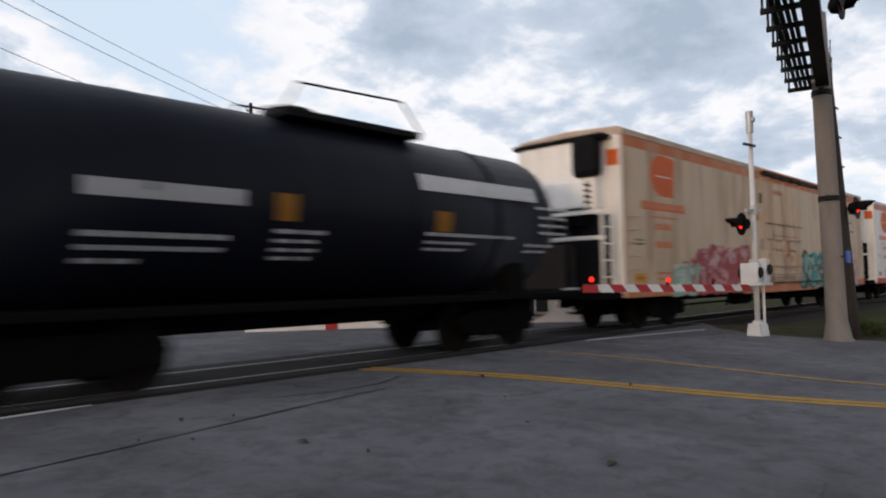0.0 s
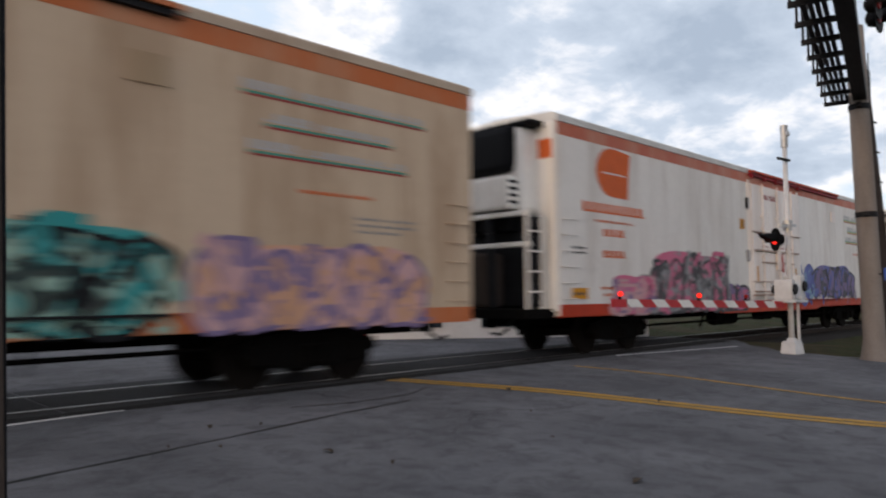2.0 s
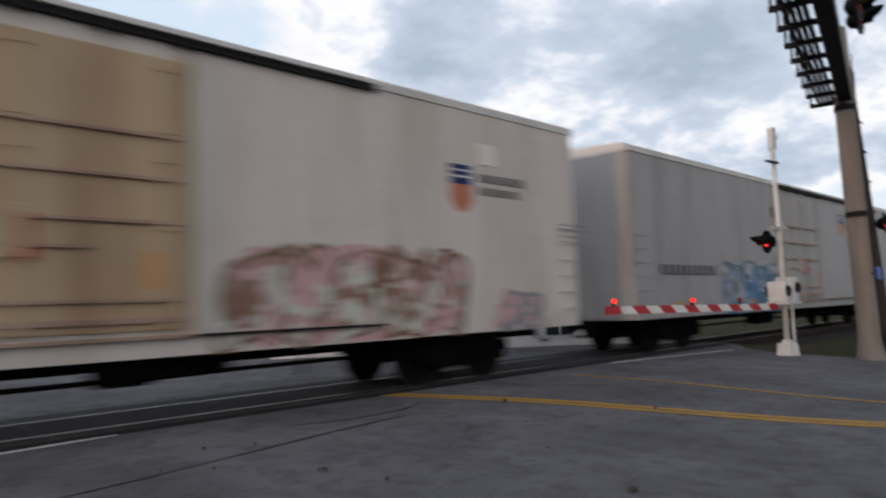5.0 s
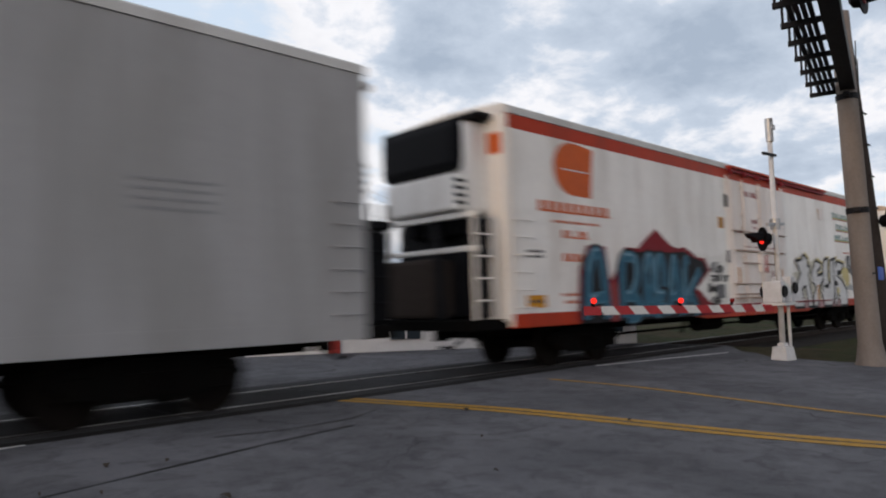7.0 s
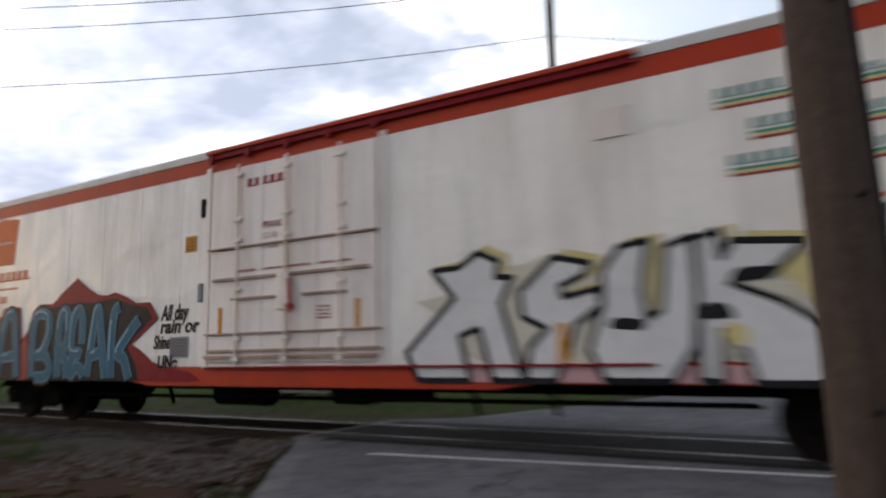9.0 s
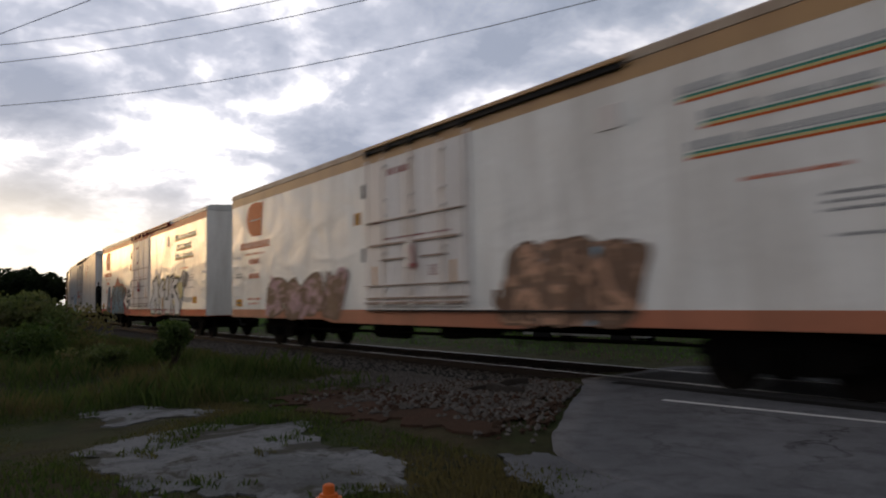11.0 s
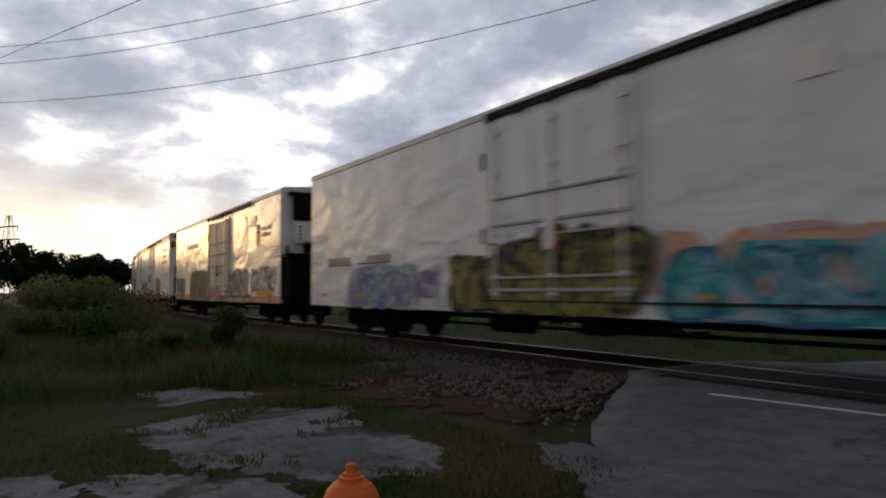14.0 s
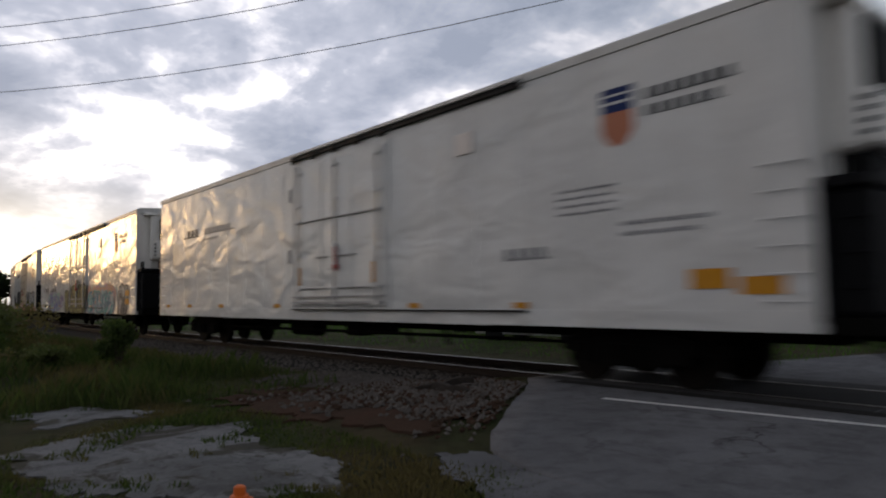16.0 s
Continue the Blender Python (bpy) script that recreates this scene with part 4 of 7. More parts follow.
def power_line():
    spots = ((-8.4, 21.4), (-44.5, -3.9), (27.5, 46.5), (63, 71))
    d = Vector((0.82, 0.573, 0))
    n = Vector((-d.y, d.x, 0))
    offs = ((0.0, 12.1), (-0.35, 13.9), (0.35, 15.0))
    for i, (x, y) in enumerate(spots):
        root = thing("power_pole", "tall wooden power pole with crossarms carrying three wires", "power pole", "power line poles", pose(x, y, -0.2))
        bm = bmesh.new()
        rod(bm, (0, 0, 0), (0, 0, 15.6), 0.19, 0.13, 14)
        part("shaft", bm, M["pole_dark"], root)
        for o, z in offs:
            bm = bmesh.new()
            beam(bm, (0, 0, z), n * o + Vector((0, 0, z + 0.05)), 0.09, 0.1)
            part("crossarm", bm, M["pole_dark"], root)
            bm = bmesh.new()
            rod(bm, n * o + Vector((0, 0, z + 0.05)), n * o + Vector((0, 0, z + 0.25)), 0.045, 0.03, 8)
            part("insulator", bm, M["steel_dark"], root)
    for o, z in offs:
        bm = bmesh.new()
        order = [spots[1], spots[0], spots[2], spots[3]]
        run_of = []
        for (x0, y0), (x1, y1) in zip(order, order[1:]):
            a, b = Vector((x0, y0, z - (0.8 if x0 < -40 else 0))) + n * o, Vector((x1, y1, z)) + n * o
            pts = [a.lerp(b, k / 12) - Vector((0, 0, (1.6 if x0 < -40 else 0.6) * 4 * (k / 12) * (1 - k / 12))) for k in range(13)]
            run_of += pts[:-1] if (x1, y1) != order[-1] else pts
        tube(bm, run_of, 0.015)
        solid("power_wire", bm, M["wire"], "dark overhead power wire sagging between poles", "wire", group="power wires")
    bm = bmesh.new()
    pts = [Vector((-44.5, -3.9, 12.0)).lerp(Vector((-20.0, 3.2, 9.6)), k / 6) for k in range(7)]
    tube(bm, pts, 0.012)
    solid("power_wire", bm, M["wire"], "thin service wire crossing overhead", "wire", group="power wires")


def power_tower(x, y):
    """A far lattice mast with three pairs of arms."""
    root = thing("power_tower", "grey steel lattice transmission tower far past the bend", "power tower", m=pose(x, y, -0.3, 0, 0, 35))
    top = 18.5
    wide = lambda z: 1.7 * (1 - z / top) + 0.35
    for a, b in ((-1, -1), (1, -1), (1, 1), (-1, 1)):
        bm = bmesh.new()
        rod(bm, (a * wide(0), b * wide(0), 0), (a * wide(top), b * wide(top), top), 0.11, 0.08, 5)
        part("leg", bm, M["steel_dark"], root)
    for k in range(9):
        z0, z1 = top * k / 9, top * (k + 1) / 9
        for side in range(4):
            (a, b), (c, d) = (((-1, -1), (1, -1)), ((1, -1), (1, 1)), ((1, 1), (-1, 1)), ((-1, 1), (-1, -1)))[side]
            bm = bmesh.new()
            tube(bm, [(a * wide(z0), b * wide(z0), z0), (c * wide(z1), d * wide(z1), z1)], 0.05, 4)
            part("brace", bm, M["steel_dark"], root)
    for z, reach in ((10.4, 3.2), (13.2, 3.6), (16.0, 3.0)):
        bm = bmesh.new()
        beam(bm, (-reach, 0, z), (reach, 0, z), 0.22, 0.3)
        arm = part("arm", bm, M["steel_dark"], root)
        for q in (-reach + 0.2, reach - 0.2):
            bm = bmesh.new()
            rod(bm, (q, 0, z - 1.3), (q, 0, z), 0.10, 0.10, 6)
            part("insulator", bm, M["steel_dark"], arm)


def leaf_cloud(bm, centre, radius, count, size, squash=0.8):
    c = Vector(centre)
    for _ in range(count):
        v = Vector((random.gauss(0, 1), random.gauss(0, 1), random.gauss(0, 1))).normalized() * radius * random.random() ** 0.4
        v.z *= squash
        p = c + v
        s = size * random.uniform(0.6, 1.4)
        u = Vector((random.gauss(0, 1), random.gauss(0, 1), random.gauss(0, 1))).normalized() * s
        w = u.cross(Vector((random.gauss(0, 1), random.gauss(0, 1), random.gauss(0, 1)))).normalized() * s * 0.55
        bm.faces.new([bm.verts.new(p - u), bm.verts.new(p + w), bm.verts.new(p + u), bm.verts.new(p - w)])


def tree(x, y, height, spread, leaves, size, mat, label, base=-0.15, group="", name="tree"):
    root = thing(name, label, "tree", group, pose(x, y, base, 0, 0, random.uniform(0, 360)))
    bm = bmesh.new()
    top = height * 0.62
    rod(bm, (0, 0, 0), (0.1, 0.05, top * 0.55), height * 0.028, height * 0.02, 9)
    rod(bm, (0.1, 0.05, top * 0.55), (0.0, 0.2, top), height * 0.02, height * 0.009, 8)
    ends = []
    for i in range(9):
        a, z = i * 2.4 + random.random(), top * random.uniform(0.4, 1.0)
        e = Vector((math.cos(a) * spread * random.uniform(0.45, 0.8), math.sin(a) * spread * random.uniform(0.45, 0.8), z + height * random.uniform(0.08, 0.3)))
        rod(bm, (0.05, 0.1, z), e, height * 0.010, height * 0.003, 6)
        ends.append(e)
    part("trunk", bm, M["trunk"], root)
    bm = bmesh.new()
    ends += [Vector((0, 0, height * 0.86)), Vector((spread * 0.25, 0, height * 0.7)), Vector((-spread * 0.3, spread * 0.2, height * 0.66))]
    for e in ends:
        for _ in range(3):
            q = e + Vector((random.gauss(0, 1), random.gauss(0, 1), random.gauss(0, 0.7))) * spread * 0.18
            leaf_cloud(bm, q, spread * random.uniform(0.18, 0.34), leaves // (len(ends) * 3), size)
    part("crown", bm, mat, root)
    return root


def bush(x, y, r, h, count, mat, label, size=0.05):
    root = thing("bush", label, "bush", "", pose(x, y, land_z(x, y)))
    bm = bmesh.new()
    for i in range(12):
        a = random.uniform(0, 6.28)
        rod(bm, (0, 0, 0), (math.cos(a) * r * 0.6, math.sin(a) * r * 0.6, h * random.uniform(0.5, 0.9)), 0.014, 0.005, 5)
    part("stems", bm, M["trunk"], root)
    bm = bmesh.new()
    for i in range(16):
        a, k = random.uniform(0, 6.28), random.random() ** 0.5
        leaf_cloud(bm, (math.cos(a) * r * 0.7 * k, math.sin(a) * r * 0.7 * k, h * random.uniform(0.3, 0.85)), r * random.uniform(0.25, 0.45), count // 16, size, h / (2 * r) + 0.3)
    part("foliage", bm, mat, root)


def far_side():
    # low white building with a dark roof, past the tracks
    root = thing("white_building", "low white building with a red post and dark roof", "building", m=pose(10.7, 18.9, 0.02, 0, 0, -36))
    bm = bmesh.new()
    box(bm, 0, 12.0, 0, 6.0, 0, 2.0)
    part("wall", bm, M["house_white"], root)
    bm = bmesh.new()
    v = [bm.verts.new(p) for p in ((-0.3, -0.3, 1.95), (12.3, -0.3, 1.95), (12.3, 6.3, 1.95), (-0.3, 6.3, 1.95), (-0.3, 3, 2.6), (12.3, 3, 2.6))]
    for f in ((0, 1, 5, 4), (2, 3, 4, 5), (0, 4, 3), (1, 2, 5), (3, 2, 1, 0)):
        bm.faces.new([v[i] for i in f])
    part("roof", bm, M["roof_dark"], root)
    bm = bmesh.new()
    box(bm, 2.4, 2.75, -0.06, 0.1, 0, 1.94, 0.01)
    part("post", bm, M["red_wall"], root, "red painted post")
    for x in (4.2, 6.4, 8.6, 10.6):
        bm = bmesh.new()
        box(bm, x, x + 1.0, -0.05, 0.05, 0.45, 1.6, 0.01)
        win = part("window", bm, M["glass_dark"], root)
        bm = bmesh.new()
        for a in (0, 0.48, 0.94):
            box(bm, x + a, x + a + 0.06, -0.07, -0.052, 0.45, 1.6)
        part("frame", bm, M["white_metal"], win)
    # traffic signal pole
    root = thing("traffic_signal", "grey traffic signal pole with mast arm and dark signal head", "traffic signal", m=pose(8.35, 32.0, -0.1))
    bm = bmesh.new()
    rod(bm, (0, 0, 0), (0, 0, 8.2), 0.15, 0.12, 14)
    part("pole", bm, M["signal_grey"], root)
    bm = bmesh.new()
    rod(bm, (0, 0, 7.1), (-3.0, -0.4, 7.3), 0.07, 0.05, 10)
    part("mast_arm", bm, M["signal_grey"], root)
    bm = bmesh.new()
    box(bm, -1.55, -1.15, -0.75, -0.4, 5.4, 6.7, 0.04)
    head = part("signal_head", bm, M["black"], root)
    for k in range(3):
        bm = bmesh.new()
        rod(bm, (-1.35, -0.75, 5.62 + k * 0.43), (-1.35, -0.95, 5.60 + k * 0.43), 0.15, 0.15, 12, True)
        part("visor", bm, M["black"], head)
    # yellow and white roadside signs
    root = thing("roadside_sign", "low yellow panel below a white one on a white post", "sign", m=pose(9.0, 26.5, -0.1))
    bm = bmesh.new()
    rod(bm, (0.35, 0.05, 0), (0.35, 0.05, 3.4), 0.07, 0.07, 8)
    part("post", bm, M["white_metal"], root)
    bm = bmesh.new()
    box(bm, -0.75, 0.75, -0.04, 0.03, 0.85, 1.5, 0.01)
    part("panel", bm, M["sign_yellow"], root, "yellow panel")
    bm = bmesh.new()
    box(bm, -1.0, 0.1, -0.04, 0.03, 1.53, 1.85, 0.01)
    part("panel", bm, M["white_metal"], root, "white panel")
    # parked white car on the far side
    for x, y, turn in ((-15.3, 17.2, 12), (-20.5, 20.2, 8)):
        root = thing("parked_car", "white parked car on the grass past the tracks", "car", "parked cars", pose(x, y, -0.05, 0, 0, turn))
        bm = bmesh.new()
        prof = ((-2.2, 0.35), (-2.25, 0.7), (-1.9, 0.92), (-1.1, 0.98), (-0.55, 1.42), (0.75, 1.46), (1.5, 1.05), (2.15, 0.98), (2.25, 0.6), (2.2, 0.3))
        rows = [[bm.verts.new((px, s * (0.86 if pz < 1.1 else 0.68), pz)) for px, pz in prof] for s in (-1, 1)]
        for i in range(len(prof)):
            bm.faces.new((rows[0][i], rows[0][(i + 1) % len(prof)], rows[1][(i + 1) % len(prof)], rows[1][i]))
        bm.faces.new(rows[0])
        bm.faces.new(rows[1][::-1])
        bmesh.ops.bevel(bm, geom=bm.edges[:], offset=0.05, segments=2, affect="EDGES")
        part("body", bm, M["car_white"], root, shade=False)
        for s in (-1, 1):
            bm = bmesh.new()
            f = [bm.verts.new(p) for p in ((-0.85, s * 0.83, 1.02), (1.2, s * 0.83, 1.06), (0.7, s * 0.735, 1.38), (-0.45, s * 0.735, 1.36))]
            bm.faces.new(f)
            ob = part("side_window", bm, M["car_glass"], root)
            ob.modifiers.new("thick", "SOLIDIFY").thickness = 0.02
            for px in (-1.4, 1.4):
                bm = bmesh.new()
                rod(bm, (px, s * 0.72, 0.32), (px, s * 0.9, 0.32), 0.32, 0.32, 18)
                part("wheel", bm, M["rubber"], root)


utility_pole()
fire_hydrant()
crossing_gate()
cantilever_signal()
signal_column()
power_line()
far_side()
bush(-17.6, 4.75, 0.55, 1.15, 2600, M["leaf"], "dense green bush beside the ballast", 0.05)
bush(-25.5, 2.6, 2.4, 1.7, 9000, M["leaf_pale"], "broad pale green bush on the bank", 0.07)
bush(-20.5, 2.0, 1.1, 0.95, 2600, M["leaf"], "low dark weedy bush on the bank", 0.05)
bush(-29.5, -2.0, 3.0, 1.5, 8000, M["leaf_pale"], "tall tangled weeds on the bank", 0.08)
bush(-19.0, -2.6, 2.0, 1.1, 6000, M["leaf_pale"], "tall tangled weeds on the bank", 0.07)
bush(-14.6, -1.6, 1.3, 0.6, 3500, M["leaf_pale"], "knee high tangled weeds on the bank", 0.05)
bush(18.9, 4.1, 0.5, 0.35, 900, M["leaf"], "small tuft of weeds at the pole's foot", 0.04)
clumps = random.Random(7)
for k in range(16):
    bush(clumps.uniform(-27, -13), clumps.uniform(-3.5, 3.6), clumps.uniform(0.5, 1.1), clumps.uniform(0.35, 0.75), 1500, M["leaf_pale"] if k % 3 else M["leaf"], "low clump of rank weeds on the bank", 0.05)
power_tower(-178.0, 0.3)
tree(-14.6, 28.5, 10.4, 3.9, 26000, 0.19, M["leaf"], "leafy green tree beyond the tracks")
bush(-14.4, 27.4, 2.6, 3.6, 5200, M["leaf"], "dense green shrub under the tree beyond the tracks", 0.14)
bush(-11.0, 28.8, 2.6, 3.2, 4600, M["leaf"], "dense green shrub under the tree beyond the tracks", 0.14)
tree(-21.6, 28.0, 9.6, 1.9, 7000, 0.15, M["leaf"], "slender leafy tree beyond the tracks")
tree(-11.0, 30.0, 8.4, 3.6, 13000, 0.17, M["leaf"], "leafy green tree beyond the tracks")
for x, y, h, r in ((-85, 8.5, 5.6, 3.4), (-92, 3.5, 6.8, 4.6), (-84, -2.5, 8.0, 4.6), (-98, -9, 9.0, 5.5), (-104, 12, 5.4, 4.0), (-80, -11, 8.5, 5.0), (-115, 2, 7.0, 5.5), (-92, -19, 9.0, 5.5), (-130, 9, 6.8, 5.5)):
    tree(x, y, h, r, 5200, 0.24, M["leaf_dark"], "dark tree in the line past the bend", -0.3, "trees past the bend")
for x, y, h, r in ((10, 75, 6, 5), (18, 78, 7, 5.5), (26, 82, 6.5, 5.5), (35, 80, 7.5, 6), (-2, 80, 6, 5), (48, 78, 8, 6), (-18, 70, 7, 6), (-32, 64, 7.5, 6), (-46, 60, 7, 6), (-62, 62, 8, 6)):
    tree(x, y, h, r, 3200, 0.32, M["leaf_dark"], "dark tree far beyond the tracks", -0.3, "trees far beyond the tracks")


# ---- the train ----
HALF = 1.6                      # half the width of a car
SILL, EAVE = 0.90, 5.04         # above the rail


def side_quad(bm, u0, u1, v0, v1, out):
    """A thin plate on the near side: u along the car, v above the rail."""
    box(bm, u0, u1, -HALF - out, -HALF - out + 0.004, v0, v1)


def words(text, size, mat, parent, u, v, out, name="lettering", width=None, fat=0.0, lean=0.0, label=""):
    """Letters of the built-in font on the near side."""
    cu = bpy.data.curves.new(name, "FONT")
    cu.body, cu.size, cu.offset, cu.extrude, cu.shear = text, size, fat, 0.002, lean
    ob = bpy.data.objects.new(name, cu)
    scene.collection.objects.link(ob)
    bpy.context.view_layer.update()
    me = bpy.data.meshes.new_from_object(ob.evaluated_get(bpy.context.evaluated_depsgraph_get()))
    bpy.data.objects.remove(ob)
    k = 1.0
    xs = [p.co.x for p in me.vertices]
    if width and xs:
        k = width / (max(xs) - min(xs))
    me.transform(Matrix.Translation((u, -HALF - out, v)) @ Matrix.Rotation(radians(90), 4, "X") @ Matrix.Diagonal((k, 1, 1, 1)))
    bm = bmesh.new()
    bm.from_mesh(me)
    bpy.data.meshes.remove(me)
    bmesh.ops.remove_doubles(bm, verts=bm.verts, dist=1e-4)
    left_over = set(bm.verts)
    while left_over:                # letter by letter
        todo, letter = [left_over.pop()], set()
        while todo:
            p = todo.pop()
            letter.add(p)
            for e in p.link_edges:
                q = e.other_vert(p)
                if q in left_over:
                    left_over.discard(q)
                    todo.append(q)
        one = bmesh.new()
        at = {p: one.verts.new(p.co) for p in letter}
        for f in {f for p in letter for f in p.link_faces}:
            one.faces.new([at[p] for p in f.verts])
        part(name, one, mat, parent, label)
    bm.free()


def bars(root, rows, mat, out=0.006, label=""):
    """Writing too small to read, as one notched bar a row: (u0, u1, v, height)."""
    ob = None
    for u0, u1, v, h in rows:
        n = max(1, int((u1 - u0) / (h * 1.1)))
        step = (u1 - u0) / n
        foot = v + h * random.uniform(0.1, 0.2)
        last = None
        bm = bmesh.new()
        for i in range(n):
            high = v + h if random.random() < 0.93 else foot + 0.1 * h
            for k, top in ((0.0, high), (0.64, high), (0.641, foot), (0.999, foot)):
                a = u0 + step * (i + k)
                pair = [bm.verts.new((a, -HALF - out, v)), bm.verts.new((a, -HALF - out, top))]
                if last:
                    bm.faces.new((last[0], pair[0], pair[1], last[1]))
                last = pair
        ob = part("lettering", bm, mat, root, label)
    return ob


def blob(bm, u0, u1, v0, v1, out, seed, bumps=7, n=48, clip=SILL - 0.02):
    """A soft sprayed field with a lobed outline."""
    cu, cv, ru, rv = (u0 + u1) / 2, (v0 + v1) / 2, (u1 - u0) / 2, (v1 - v0) / 2
    vs = []
    for i in range(n):
        a = 2 * math.pi * i / n
        k = 0.86 + 0.17 * noise.noise(Vector((math.cos(a) * bumps / 3, math.sin(a) * bumps / 3, seed))) + 0.05 * math.sin(a * bumps + seed)
        sq = 1.0 / max(abs(math.cos(a)), abs(math.sin(a))) ** 0.55
        vs.append(bm.verts.new((cu + ru * k * sq * math.cos(a) * 0.92, -HALF - out, max(clip, cv + rv * k * sq * math.sin(a) * 0.92))))
    bm.faces.new(vs)


def ribbon(bm, pts, width, out, closed=False):
    """A sprayed stroke; it climbs a hair, so that it may cross itself."""
    last = first = None
    n_pts = len(pts)
    for i, (u, v) in enumerate(pts):
        p = Vector((u, v))
        if closed:
            q = Vector(pts[(i + 1) % n_pts]) - Vector(pts[i - 1])
        else:
            q = Vector(pts[min(i + 1, n_pts - 1)]) - Vector(pts[max(i - 1, 0)])
        n = Vector((-q.y, q.x)).normalized() * width / 2
        y = -HALF - out - 0.00003 * i
        pair = [bm.verts.new(((p + n * k).x, y, (p + n * k).y)) for k in (-1, 1)]
        if last:
            bm.faces.new((last[0], last[1], pair[1], pair[0]))
        first = first or pair
        last = pair
    if closed:
        bm.faces.new((last[0], last[1], first[1], first[0]))


def bend(pts, n=5):
    """A smooth run through the given points."""
    out = []
    for i in range(len(pts) - 1):
        p0, p1, p2, p3 = (Vector(pts[max(0, min(len(pts) - 1, j))]) for j in (i - 1, i, i + 1, i + 2))
        for k in range(n):
            t = k / n
            out.append(tuple(0.5 * ((2 * p1) + (p2 - p0) * t + (2 * p0 - 5 * p1 + 4 * p2 - p3) * t * t + (3 * p1 - p0 - 3 * p2 + p3) * t ** 3)))
    return out + [tuple(pts[-1])]


SPRAYS = {}


def spray(*keys):
    """A layered paint of the named tones, made once."""
    if keys not in SPRAYS:
        SPRAYS[keys] = spray_mix("spray_" + "_".join(k[2:] for k in keys), [TONES[k] for k in keys])
    return SPRAYS[keys]


def round_ring(ring, n=4):
    """A closed smooth run through the points of a ring."""
    return bend(list(ring[-2:]) + list(ring) + list(ring[:2]), n)[2 * n:-2 * n]


def field(root, ring, mat, out, label="", name="graffiti_field", soft=True):
    """A sprayed area with the given outline."""
    bm = bmesh.new()
    pts = round_ring(ring) if soft else ring
    bm.faces.new([bm.verts.new((a, -HALF - out, max(SILL - 0.015, b))) for a, b in pts])
    return part(name, bm, mat, root, label)


def tag_piece(root, u0, u1, v0, v1, fill, second, outline, seed, glyphs=5, label="", back=None, base=0.0):
    """A graffiti piece: a cloud, leaning shapes side by side, their outlines and marks. It cannot be read."""
    rnd = random.Random(seed)
    v0 = max(v0, SILL)
    mixed = [spray(fill, second, outline), spray(fill, outline, second), spray(second, fill, outline)]
    if back:
        ring = []
        for k in range(18):
            a = 2 * math.pi * k / 18
            sq = 1.0 / max(abs(math.cos(a)), abs(math.sin(a))) ** 0.7
            far = rnd.uniform(0.82, 1.0) * sq
            ring.append(((u0 + u1) / 2 + ((u1 - u0) / 2 + 0.02) * math.cos(a) * far, (v0 + v1) / 2 + (v1 - v0) / 2 * math.sin(a) * far * (1.3 if math.sin(a) < 0 and v0 < SILL + 0.15 else 1.0)))
        field(root, ring, spray(back, second, fill), base + 0.0062, label, "graffiti_cloud")
    w = (u1 - u0) / glyphs
    for g in range(glyphs):
        lo, hi = v0 - (0.14 if v0 < SILL + 0.15 else 0.02), v1 - rnd.uniform(0, 0.2) * (v1 - v0)
        a, b = u0 + (g - 0.14) * w, u0 + (g + 1.14) * w
        n = rnd.randint(8, 11)
        ring = []
        for k in range(n):
            ang = 2 * math.pi * (k + rnd.uniform(-0.3, 0.3)) / n
            far = rnd.uniform(0.74, 1.06)
            sq = 1.0 / max(abs(math.cos(ang)), abs(math.sin(ang))) ** 0.75
            v = math.sin(ang) * far * sq
            ring.append(((a + b) / 2 + (b - a) / 2 * (math.cos(ang) * far * sq * 0.9 + 0.2 * v), max(SILL - 0.01, (lo + hi) / 2 + (hi - lo) / 2 * v)))
        field(root, ring, mixed[rnd.randint(0, 2)], base + 0.0085 + 0.0006 * g, label, "graffiti_fill")
        bm = bmesh.new()
        ribbon(bm, round_ring(ring), rnd.uniform(0.05, 0.09), base + 0.014 + 0.0004 * g, True)
        part("graffiti_outline", bm, M[outline], root)
        for k in range(5):
            x, y = rnd.uniform(a, b), rnd.uniform(lo + 0.1, hi - 0.1)
            pts = [(x, y)]
            for q in range(rnd.randint(1, 3)):
                pts.append((pts[-1][0] + rnd.uniform(-0.5, 0.5) * w, pts[-1][1] + rnd.choice((-1, 1)) * rnd.uniform(0.15, 0.5) * (hi - lo)))
            pts = [(min(max(p, a), b), min(max(q, SILL + 0.05), hi)) for p, q in pts]
            bm = bmesh.new()
            ribbon(bm, bend(pts, 4), rnd.uniform(0.05, 0.09) if k % 2 == 0 else rnd.uniform(0.10, 0.2), base + 0.0185 + 0.0009 * k + 0.0004 * g)
            part("graffiti_detail", bm, M[(outline, second, outline, fill, second)[k]], root)


def stroke_letter(root, strokes, label=""):
    """A swollen sprayed letter: black edge, pale rim, dark heart and a thin light along it."""
    for k, pts in enumerate(strokes):
        run_ = bend(pts, 6)
        for name, key, width, out in (("graffiti_outline", "g_black", 0.36, 0.0250), ("graffiti_edge", "g_steel", 0.25, 0.0290), ("graffiti_heart", "g_blue", 0.17, 0.0330), ("graffiti_highlight", "g_sky", 0.045, 0.0370)):
            bm = bmesh.new()
            ribbon(bm, [(a, max(SILL, b)) for a, b in (run_ if key != "g_sky" else [(p - 0.05, q + 0.05) for p, q in run_[len(run_) // 5:len(run_) * 3 // 5]])], width, out + 0.0006 * k)
            part(name, bm, M[key], root, label if name == "graffiti_heart" else "")


